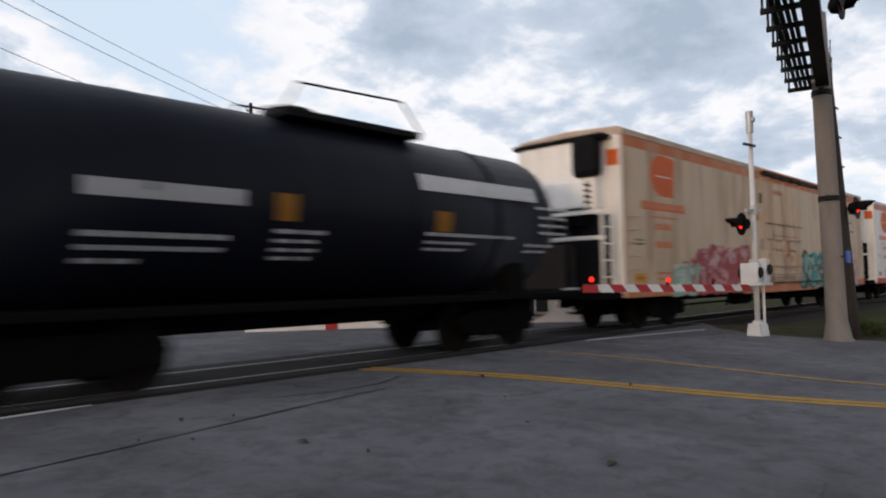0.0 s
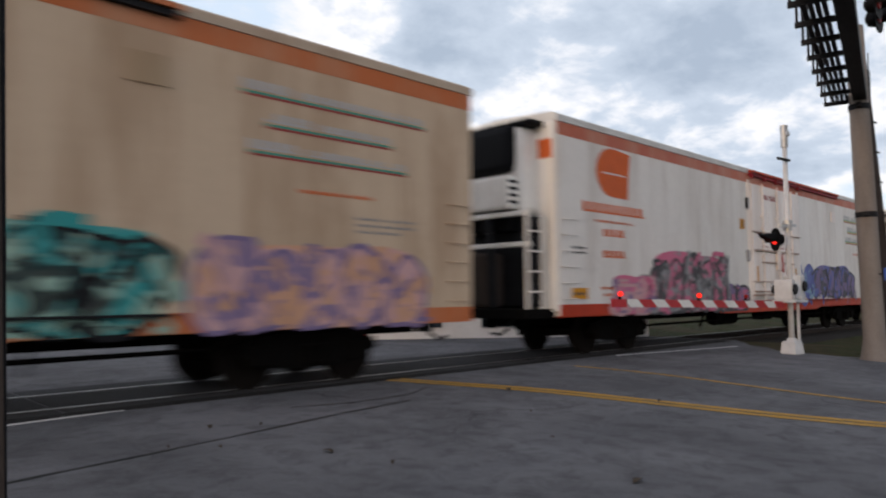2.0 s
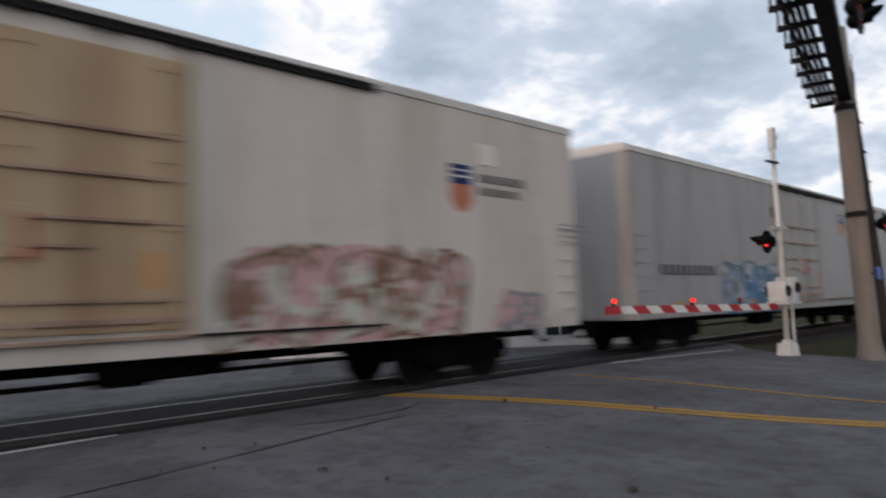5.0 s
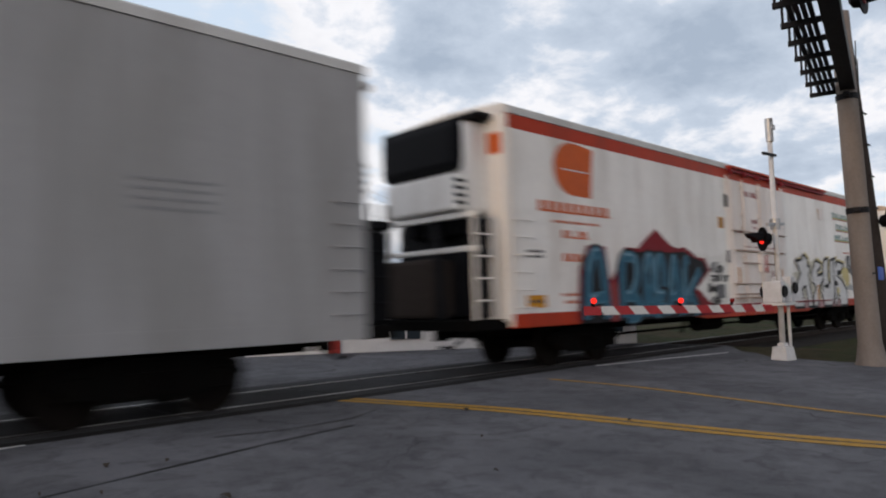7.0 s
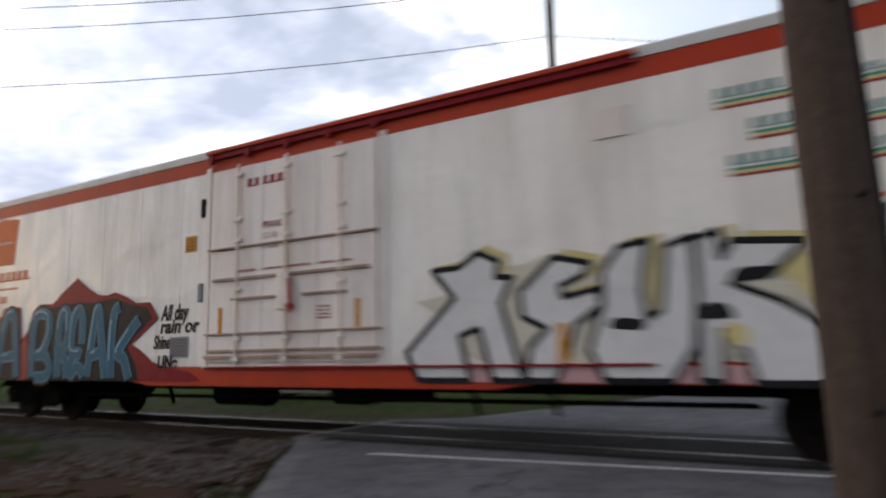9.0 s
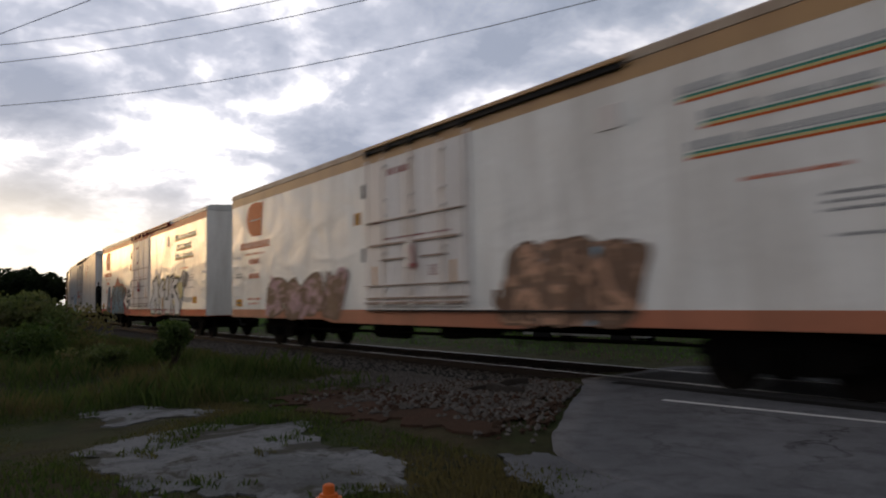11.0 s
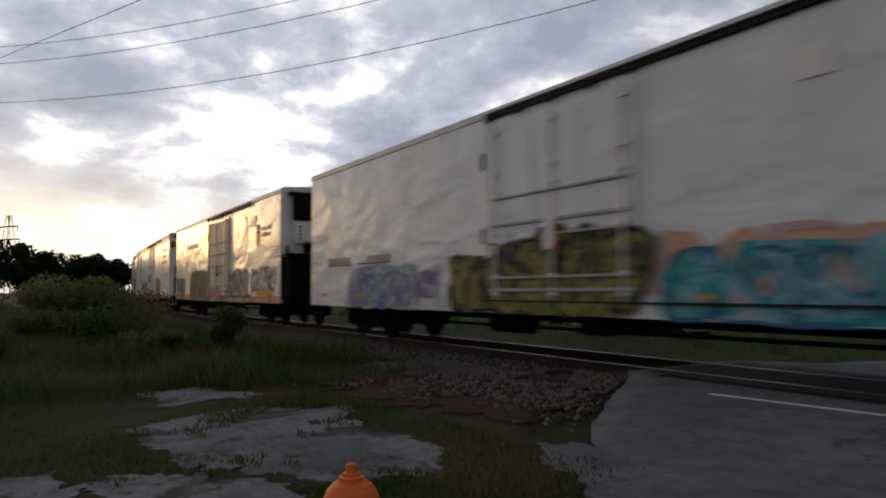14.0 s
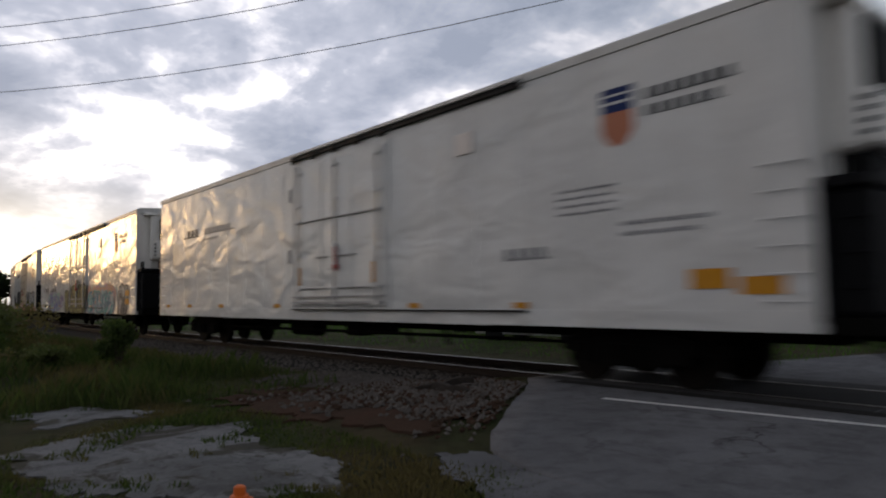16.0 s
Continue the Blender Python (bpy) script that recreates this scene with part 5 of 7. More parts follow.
def truck_at(root, x):
    """A three-piece freight truck with two wheelsets, at x on its car."""
    bm = bmesh.new()
    for s in (-1, 1):
        y = s * 1.02
        prof = ((-1.25, 0.52), (-1.2, 0.68), (-0.6, 0.80), (0.6, 0.80), (1.2, 0.68), (1.25, 0.52), (0.95, 0.42), (0.55, 0.28), (-0.55, 0.28), (-0.95, 0.42))
        rows = [[bm.verts.new((px, y + q * 0.09, pz)) for px, pz in prof] for q in (-1, 1)]
        n = len(prof)
        for i in range(n):
            bm.faces.new((rows[0][i], rows[0][(i + 1) % n], rows[1][(i + 1) % n], rows[1][i]))
        bm.faces.new(rows[0])
        bm.faces.new(rows[1][::-1])
        for q in (-0.9, 0.9):
            box(bm, q - 0.16, q + 0.16, y - 0.15, y + 0.15, 0.34, 0.62, 0.03)
        for q in (-0.16, 0, 0.16):
            rod(bm, (q, y + s * 0.10, 0.34), (q, y + s * 0.10, 0.62), 0.065, 0.065, 8)
    box(bm, -0.2, 0.2, -1.0, 1.0, 0.5, 0.78, 0.03)
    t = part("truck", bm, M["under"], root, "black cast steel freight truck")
    t.location = (x, 0, 0)
    for k in (-0.9, 0.9):
        w = new("wheelset", WHEELSET)
        w.parent = t
        w.location = (k, 0, 0.455)
        SPIN[k > 0].append(w)
    return t


def make_wheelset():
    bm = bmesh.new()
    turn = Matrix.Rotation(radians(90), 4, "X")
    lathe(bm, [(0.085, -1.15), (0.085, -0.79), (0.46, -0.785), (0.485, -0.76), (0.485, -0.745), (0.457, -0.735), (0.452, -0.64), (0.40, -0.638), (0.38, -0.68), (0.17, -0.70), (0.15, -0.64), (0.085, -0.62), (0.08, 0.62), (0.15, 0.64), (0.17, 0.70), (0.38, 0.68), (0.40, 0.638), (0.452, 0.64), (0.457, 0.735), (0.485, 0.745), (0.485, 0.76), (0.46, 0.785), (0.085, 0.79), (0.085, 1.15)], 24, turn)
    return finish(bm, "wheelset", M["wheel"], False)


SPIN = ([], [])
CARS = []
WHEELSET = make_wheelset()


def running_gear(root, length, trucks, low=True):
    """Trucks, centre sill, brake gear and couplers."""
    for x in trucks:
        truck_at(root, x)
    h = length / 2
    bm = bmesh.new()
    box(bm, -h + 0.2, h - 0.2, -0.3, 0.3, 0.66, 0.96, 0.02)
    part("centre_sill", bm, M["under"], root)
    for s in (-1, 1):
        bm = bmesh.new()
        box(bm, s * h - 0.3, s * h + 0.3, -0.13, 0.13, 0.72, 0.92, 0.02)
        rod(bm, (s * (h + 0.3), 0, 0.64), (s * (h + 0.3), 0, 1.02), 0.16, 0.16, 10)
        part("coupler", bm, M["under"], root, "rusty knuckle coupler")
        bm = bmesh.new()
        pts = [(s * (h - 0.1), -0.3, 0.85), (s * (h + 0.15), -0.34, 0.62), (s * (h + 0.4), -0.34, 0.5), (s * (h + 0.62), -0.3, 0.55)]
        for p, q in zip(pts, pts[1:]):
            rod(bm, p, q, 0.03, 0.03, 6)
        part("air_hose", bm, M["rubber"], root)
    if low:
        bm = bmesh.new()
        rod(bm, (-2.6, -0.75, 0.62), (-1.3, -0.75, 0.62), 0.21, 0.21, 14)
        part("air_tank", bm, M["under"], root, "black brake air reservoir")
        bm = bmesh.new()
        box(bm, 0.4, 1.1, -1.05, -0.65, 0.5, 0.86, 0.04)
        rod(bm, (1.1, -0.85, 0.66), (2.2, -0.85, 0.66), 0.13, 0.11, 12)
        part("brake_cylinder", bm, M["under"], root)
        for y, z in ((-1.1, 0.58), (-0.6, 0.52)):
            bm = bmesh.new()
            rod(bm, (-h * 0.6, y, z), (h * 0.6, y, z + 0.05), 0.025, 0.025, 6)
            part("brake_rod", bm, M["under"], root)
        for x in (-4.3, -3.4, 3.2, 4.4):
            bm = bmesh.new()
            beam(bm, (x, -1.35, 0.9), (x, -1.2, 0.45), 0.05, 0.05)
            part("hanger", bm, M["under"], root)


def ladder(root, x, face, rungs, z0, z1, mat, w=0.42, y=-HALF):
    """Grab irons, one above the other, on the side (face 0) at x."""
    for i in range(rungs):
        z = z0 + (z1 - z0) * i / max(1, rungs - 1)
        bm = bmesh.new()
        a, b = Vector((x - w / 2, y - 0.07, z)), Vector((x + w / 2, y - 0.07, z))
        rod(bm, a, b, 0.014, 0.014, 6)
        for q in (a, b):
            rod(bm, q, q + Vector((0, 0.08, 0)), 0.014, 0.014, 6)
        part("grab_iron", bm, mat, root)


def plug_door(root, u0, u1, v0, v1, mat, rods, rails, track_to, track_mat, dark_mat):
    """A wide plug door with its locking rods, rails and the track above and below."""
    bm = bmesh.new()
    box(bm, u0, u1, -HALF - 0.055, -HALF + 0.01, v0, v1, 0.012)
    door = part("door", bm, mat, root, "plug door with locking rods")
    for k in range(1, 3):   # panel ribs
        u = u0 + (u1 - u0) * k / 3
        bm = bmesh.new()
        box(bm, u - 0.05, u + 0.05, -HALF - 0.07, -HALF - 0.05, v0 + 0.02, v1 - 0.02, 0.006)
        part("door_rib", bm, mat, door)
    for f in rods:
        u = u0 + (u1 - u0) * f
        bm = bmesh.new()
        rod(bm, (u, -HALF - 0.10, v0 - 0.06), (u, -HALF - 0.10, v1 + 0.04), 0.024, 0.024, 8)
        for z in (v0 + 0.06, v0 + 0.4, v0 + 1.25, v0 + 2.1, v1 - 0.95, v1 - 0.15):
            box(bm, u - 0.09, u + 0.09, -HALF - 0.12, -HALF - 0.05, z - 0.03, z + 0.03)
        part("lock_rod", bm, mat, door)
    # rails take a darker colour: dirty, rusty edges plus their painted-in shadow lines
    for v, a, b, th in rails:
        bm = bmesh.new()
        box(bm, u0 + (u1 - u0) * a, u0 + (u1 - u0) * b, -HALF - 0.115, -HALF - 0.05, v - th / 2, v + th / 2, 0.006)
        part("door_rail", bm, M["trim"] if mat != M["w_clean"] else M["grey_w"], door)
    um = (u0 + u1) / 2
    bm = bmesh.new()
    box(bm, um - 0.18, um + 0.10, -HALF - 0.13, -HALF - 0.05, v0 + 0.85, v0 + 1.45, 0.02)
    part("latch_box", bm, mat, door)
    bm = bmesh.new()
    beam(bm, (um + 0.16, -HALF - 0.15, v0 + 0.80), (um + 0.13, -HALF - 0.15, v0 + 1.35), 0.03, 0.05)
    rod(bm, (um + 0.12, -HALF - 0.05, v0 + 0.9), (um + 0.12, -HALF - 0.17, v0 + 0.9), 0.05, 0.05, 10)
    part("latch_handle", bm, M["red_wall"], door, "red door handle")
    for f in (0.075, 0.90):
        u = u0 + (u1 - u0) * f
        bm = bmesh.new()
        box(bm, u - 0.05, u + 0.05, -HALF - 0.062, -HALF - 0.05, v0 + 0.5, v0 + 0.95)
        part("reflector", bm, M["g_amber"], door, "amber reflector strip")
    # track hood above and rail below
    bm = bmesh.new()
    box(bm, u0 - 0.12, track_to, -HALF - 0.14, -HALF + 0.01, EAVE - 0.10, EAVE - 0.03, 0.01)
    part("door_track", bm, track_mat, root, "door track hood under the eave")
    # the roller rail's darker colour paints in the shade below the hood
    bm = bmesh.new()
    box(bm, u0 - 0.10, track_to - 0.02, -HALF - 0.09, -HALF + 0.01, EAVE - 0.19, EAVE - 0.105)
    for k in range(5):
        u = u0 + (u1 - u0) * k / 4
        box(bm, u - 0.05, u + 0.05, -HALF - 0.13, -HALF - 0.05, EAVE - 0.27, EAVE - 0.12)
    part("track_rail", bm, dark_mat, root, "door roller rail, the hood's shade put into its dark colour")
    bm = bmesh.new()
    box(bm, u0 - 0.1, track_to, -HALF - 0.09, -HALF + 0.01, v0 - 0.10, v0 - 0.065, 0.006)
    part("door_sill_rail", bm, dark_mat, root)
    for u in (u0 - 0.14, u1 + 0.10):
        bm = bmesh.new()
        box(bm, u - 0.06, u + 0.06, -HALF - 0.035, -HALF + 0.01, v0 - 0.1, v1 + 0.1, 0.01)
        part("door_post", bm, mat, root)


def cooling_unit(root, x, out, white, dark, crew, hood=False):
    """The refrigeration unit on the end wall at x; out is -1 or 1 along the car."""
    k_out = 0.62 if out > 0 else 1.0      # the tail units stand out less

    def bx(bm, a, b, y0, y1, z0, z1, bev=0.0):
        p, q = x + out * a * k_out, x + out * b * k_out
        box(bm, min(p, q), max(p, q), y0, y1, z0, z1, bev)
    bm = bmesh.new()
    bx(bm, 0.0, 0.55, -1.12, 1.2, 3.02, 4.82, 0.10)
    unit = part("cooling_unit", bm, white, root, "white refrigeration unit on the end wall")
    bm = bmesh.new()
    bx(bm, 0.50, 0.84, -0.98, 0.98, 3.08, 3.78, 0.06)
    part("housing", bm, white, unit, "white lower housing of the unit")
    bm = bmesh.new()
    if hood == 2:
        bx(bm, 0.36, 0.74, -0.95, 1.28, 3.86, 4.86, 0.16)
    elif hood:
        bx(bm, 0.30, 0.74, -1.25, -0.55 if out < 0 else 1.25, 3.86, 4.84, 0.14)
    else:
        bx(bm, 0.45, 0.68, -0.80, 1.25, 3.82, 4.74, 0.10)
    part("radiator", bm, M["black"], unit, "black radiator hood")
    bm = bmesh.new()
    bx(bm, 0.0, 0.60, -1.36, 1.36, 4.80, 4.93, 0.05)
    part("visor", bm, M["black"] if hood else white, unit, "visor over the radiator")
    # dark plate painting in the shade of the end recess below the unit
    bm = bmesh.new()
    bx(bm, 0.0, 0.02, -1.56, 1.56, 1.0, 2.62)
    part("end_plate", bm, M["steel_dark"], root, "lower end wall plate, the recess shade put into its dark colour")
    bm = bmesh.new()
    bx(bm, 0.0, 0.02, -1.56, 1.56, 2.624, 4.86)
    part("end_plate", bm, white, root, "white upper end wall plate")
    for k in range(4):
        bm = bmesh.new()
        bx(bm, 0.40, 0.80, -1.0, -0.97, 3.2 + k * 0.14, 3.26 + k * 0.14)
        part("louvre", bm, M["steel_dark"], unit)
    bm = bmesh.new()
    bx(bm, 0.0, 0.62, -0.75, 0.75, 2.66, 3.06, 0.03)
    part("duct", bm, M["black"], unit, "black duct under the housing")
    if crew:
        bm = bmesh.new()
        bx(bm, 0.0, 0.95, -1.55, 1.55, 2.54, 2.68, 0.03)
        part("unit_shelf", bm, M["black"], root, "black shelf below the unit")
        bm = bmesh.new()
        bx(bm, 0.02, 0.92, -1.45, 1.45, 1.08, 2.52, 0.06)
        part("fuel_tank", bm, M["black"], root, "black fuel tank and machinery box")
    else:
        bm = bmesh.new()
        bx(bm, 0.03, 0.25, -1.25, 1.25, 1.1, 2.95, 0.02)
        part("machinery_recess", bm, dark, root, "dark machinery behind the end frame")
        bm = bmesh.new()
        bx(bm, 0.26, 0.86, -0.35, 1.42, 1.08, 2.22, 0.08)
        part("fuel_tank", bm, M["pole_dark"], root, "dark brown fuel tank on the end platform")
        for z in (2.30, 2.92):
            bm = bmesh.new()
            bx(bm, 0.74, 0.82, -1.5, 1.5, z, z + 0.10, 0.02)
            part("end_beam", bm, white, root)
        for y in (-0.45, 0.45):
            bm = bmesh.new()
            beam(bm, (x + out * k_out * 0.72, y, 1.0), (x + out * k_out * 0.72, y * 0.8, 2.9), 0.16, 0.10)
            part("end_strut", bm, M["steel_dark"] if hood else white, root)
        bm = bmesh.new()
        bx(bm, 0.0, 0.12, -1.58, -1.12, 1.0, 4.9, 0.03)
        part("corner_panel", bm, white, root)
        bm = bmesh.new()
        bx(bm, 0.115, 0.13, -1.55, -1.2, 4.15, 4.55)
        part("end_mark", bm, M["g_orange"], root, "orange mark on the end corner")
    bm = bmesh.new()
    bx(bm, 0.0, 1.0, -1.5, 1.5, 0.86, 1.06, 0.02)
    part("end_platform", bm, M["under"], root, "black end platform")
    for y in (-1.45, 1.45):
        bm = bmesh.new()
        beam(bm, (x + out * k_out * 0.82, y, 1.0), (x + out * k_out * 0.82, y, 2.95), 0.06, 0.06)
        beam(bm, (x + out * k_out * 0.35, y, 1.0), (x + out * k_out * 0.35, y, 2.95), 0.05, 0.05)
        part("corner_post", bm, white if not crew else M["black"], root)
    for z in (1.4, 1.8, 2.2, 2.6):
        bm = bmesh.new()
        rod(bm, (x + out * k_out * 0.35, -1.49, z), (x + out * k_out * 0.82, -1.49, z), 0.018, 0.018, 6)
        part("rung", bm, white if not crew else M["black"], root)


def reefer(name, lead, tail, look_of, label):
    """A refrigerator car; lead and tail are its ends along the train at 8 s."""
    length = tail - lead
    h = length / 2
    g = look_of
    root = thing("refrigerator_car", label, "railway car", "freight cars in the train")
    root["kind"] = "thing"
    CARS.append((root, (lead + tail) / 2, length / 2 - 2.6))
    U = lambda u: u - h
    bm = bmesh.new()
    box(bm, -h, h, -HALF, HALF, SILL, EAVE - 0.12, 0.02)
    part("body", bm, M[g["body"]], root)
    # roof, slightly peaked, with seams
    bm = bmesh.new()
    prof = ((-HALF - 0.02, EAVE - 0.12), (-HALF - 0.02, EAVE + 0.01), (-HALF + 0.12, EAVE + 0.09), (0, EAVE + 0.17), (HALF - 0.12, EAVE + 0.09), (HALF + 0.02, EAVE + 0.01), (HALF + 0.02, EAVE - 0.12))
    rows = [[bm.verts.new((px, y, z)) for y, z in prof] for px in (-h - 0.03, h + 0.03)]
    for i in range(len(prof)):
        bm.faces.new((rows[0][i], rows[0][(i + 1) % 7], rows[1][(i + 1) % 7], rows[1][i]))
    bm.faces.new(rows[0])
    bm.faces.new(rows[1][::-1])
    roof = part("roof", bm, M[g.get("roof", "roof")], root)
    bm = bmesh.new()
    for i in range(1, int(length / 1.2)):
        u = -h + i * 1.2
        box(bm, u - 0.02, u + 0.02, -0.9, 0.9, EAVE + 0.08, EAVE + 0.175)
    part("roof_seam", bm, M[g.get("roof", "roof")], roof)
    # faint side seams
    bm = bmesh.new()
    for i in range(1, int(length / 1.22)):
        u = -h + i * 1.22
        box(bm, u - 0.012, u + 0.012, -HALF - 0.004, -HALF, SILL + 0.3, EAVE - 0.45)
    part("side_seam", bm, M[g["body"]], root)
    if g.get("stripe"):
        bm = bmesh.new()
        box(bm, -h + 0.01, h - 0.01, -HALF - 0.004, -HALF + 0.002, EAVE - 0.40, EAVE - 0.125)
        part("top_stripe", bm, M[g["stripe"]], root, "coloured stripe under the eave")
    bm = bmesh.new()
    a, b = g.get("fish", (0.30, 0.70))
    box(bm, -h + 0.02, h - 0.02, -HALF - 0.004, HALF + 0.004, SILL - 0.02, SILL + 0.24, 0.002)
    v = [(-h + length * a, SILL + 0.02), (-h + length * (a + 0.04), SILL - g.get("deep", 0.10)), (-h + length * (b - 0.04), SILL - g.get("deep", 0.10)), (-h + length * b, SILL + 0.02)]
    for y in (-HALF - 0.003, HALF + 0.003):
        s = 1 if y > 0 else -1
        q = [bm.verts.new((px, y, pz)) for px, pz in v] + [bm.verts.new((px, y - s * 0.12, pz)) for px, pz in v]
        for i in range(4):
            bm.faces.new((q[i], q[(i + 1) % 4], q[4 + (i + 1) % 4], q[4 + i]))
        bm.faces.new(q[:4])
        bm.faces.new(q[4:][::-1])
    part("side_sill", bm, M[g["sill"]], root, "side sill along the bottom of the car")
    running_gear(root, length, (-h + 3.0, h - 3.0))
    # door
    d0, d1, d2 = g["door"]
    plug_door(root, U(d0), U(d1), 1.20, EAVE - 0.42, M[g["doormat"]], g.get("rods", (0.19, 0.5, 0.81)), g["rails"], U(d2), M[g.get("track", g["stripe"] or g["body"])], M[g.get("trackdark", "steel_dark")])
    # end fittings
    if g.get("unit"):
        cooling_unit(root, -h if g["unit"] < 0 else h, g["unit"], M["w_old"], M[g.get("tank", "steel_dark")], g.get("crew", False), g.get("hood", False))
    gi = M[g["body"]]
    ladder(root, -h + 0.35, 0, 6, 1.25, 2.9, gi)
    ladder(root, h - 0.35, 0, 6, 1.25, 2.9, gi)
    for u, v, c in ((d0 - 0.27, 4.0, "black"), (d0 - 0.30, 2.45, "g_grey")):
        bm = bmesh.new()
        box(bm, U(u) - 0.05, U(u) + 0.05, -HALF - 0.05, -HALF, v - 0.17, v + 0.17, 0.01)
        part("door_stop", bm, M[c] if not g.get("plainstop") else M["g_grey"], root)
    bm = bmesh.new()
    box(bm, U(16.6), U(17.05), -HALF - 0.03, -HALF, 3.95, 4.35, 0.01)
    part("access_plate", bm, M["door_w"] if g["body"] != "cream" else M["tan_door"], root, "small square access plate")
    for u in g.get("amber", ()):
        bm = bmesh.new()
        side_quad(bm, U(u), U(u + 0.34), SILL + 0.26, SILL + 0.36, 0.022)
        part("reflector", bm, M["g_amber"], root, "amber reflector strip")
    return root, U, h


RAILS_CT = ((3.18, -0.01, 1.01, 0.03), (2.63, 0.03, 0.96, 0.05), (2.28, 0.16, 0.44, 0.04), (2.28, 0.60, 0.84, 0.04), (1.69, -0.02, 1.02, 0.03), (1.40, 0.0, 1.02, 0.045), (1.29, -0.02, 1.0, 0.06))
RAILS_A = ((3.60, 0.02, 0.98, 0.05), (3.06, 0.02, 0.98, 0.05), (2.52, 0.02, 0.98, 0.05), (2.20, 0.25, 0.7, 0.05), (1.57, 0.02, 0.98, 0.05), (1.33, 0.0, 1.0, 0.07), (1.12, -0.02, 1.02, 0.05))


def maker_marks(root, U, ink, rainbow, small):
    """The plain shapes that stand for the owner's mark, its name and the slogan."""
    # rounded square mark
    bm = bmesh.new()
    pts = [(U(2.78), 4.55), (U(2.05), 4.62)]
    for i in range(13):
        a = math.pi * (0.5 + i / 12)
        pts.append((U(2.0) + 0.62 * math.cos(a), 4.06 + 0.55 * math.sin(a)))
    pts += [(U(2.66), 3.50), (U(2.70), 3.95)]
    bm.faces.new([bm.verts.new((u, -HALF - 0.005, v)) for u, v in pts])
    mark = part("owner_mark", bm, M[ink], root, "orange-red rounded mark")
    bm = bmesh.new()
    side_quad(bm, U(1.65), U(2.55), 4.02, 4.05, 0.009)
    part("mark_line", bm, M["g_white"], mark)
    bars(root, [(U(0.85), U(3.35), 3.12, 0.22)], M[ink], 0.006, "orange-red name bars")
    bars(root, [(U(1.3), U(2.9), 2.92, 0.05), (U(1.6), U(2.5), 2.62, 0.16), (U(1.6), U(2.5), 2.15, 0.16), (U(1.5), U(2.6), 1.45, 0.06), (U(1.6), U(2.4), 1.3, 0.06)], M[ink])
    bars(root, [(U(0.45), U(0.95), 2.30, 0.05), (U(0.45), U(0.95), 2.20, 0.05), (U(3.1), U(3.5), 1.75, 0.05), (U(3.1), U(3.5), 1.6, 0.05)], M["g_dgrey"])
    bm = bmesh.new()
    side_quad(bm, U(0.42), U(0.98), 1.24, 1.48, 0.008)
    pl = part("placard", bm, M["g_amber"], root, "yellow warning placard")
    bars(pl, [(U(0.5), U(0.9), 1.33, 0.06)], M["g_dgrey"], 0.013)
    # slogan of three underlined lines
    for u0, u1, v in ((18.1, 21.4, 4.02), (18.45, 20.7, 3.60), (18.2, 21.0, 3.20)):
        bars(root, [(U(u0), U(u0) + 0.75, v + 0.16, 0.13), (U(u0) + 0.9, U(u1), v + 0.16, 0.10)], M["g_lgrey" if small else "g_slate"])
        for k, c in enumerate(rainbow):
            bm = bmesh.new()
            side_quad(bm, U(u0), U(u1), v + 0.10 - k * 0.036, v + 0.134 - k * 0.036, 0.005)
            part("slogan_stripe", bm, M[c], root)
    bars(root, [(U(19.0), U(20.3), 2.82, 0.05)], M[ink])
    bars(root, [(U(20.0), U(21.2), 2.5, 0.04), (U(20.0), U(21.2), 2.4, 0.04), (U(20.0), U(20.9), 2.3, 0.04), (U(20.1), U(21.0), 2.0, 0.04)], M["g_grey"])
    bm = bmesh.new()
    side_quad(bm, U(20.9), U(21.5), 1.38, 1.64, 0.008)
    part("placard", bm, M["g_amber"], root, "yellow warning placard")
    # placard by the door and door marks
    bm = bmesh.new()
    side_quad(bm, U(8.68), U(9.0), 3.22, 3.52, 0.008)
    pl = part("placard", bm, M["g_amber"], root, "yellow placard with small text")
    bars(pl, [(U(8.72), U(8.96), 3.26 + 0.06 * k, 0.025) for k in range(4)], M["g_dgrey"], 0.013)
    bars(root, [(U(10.35), U(11.25), 4.22, 0.15)], M["g_red"], 0.062, "red name bar on the door")
    bars(root, [(U(9.65), U(10.15), 3.14, 0.05), (U(10.1), U(12.7), 2.74, 0.04)], M["g_red"], 0.062)
    bars(root, [(U(11.9), U(12.25), 2.05 - 0.06 * k, 0.03) for k in range(4)], M["g_red"], 0.062)


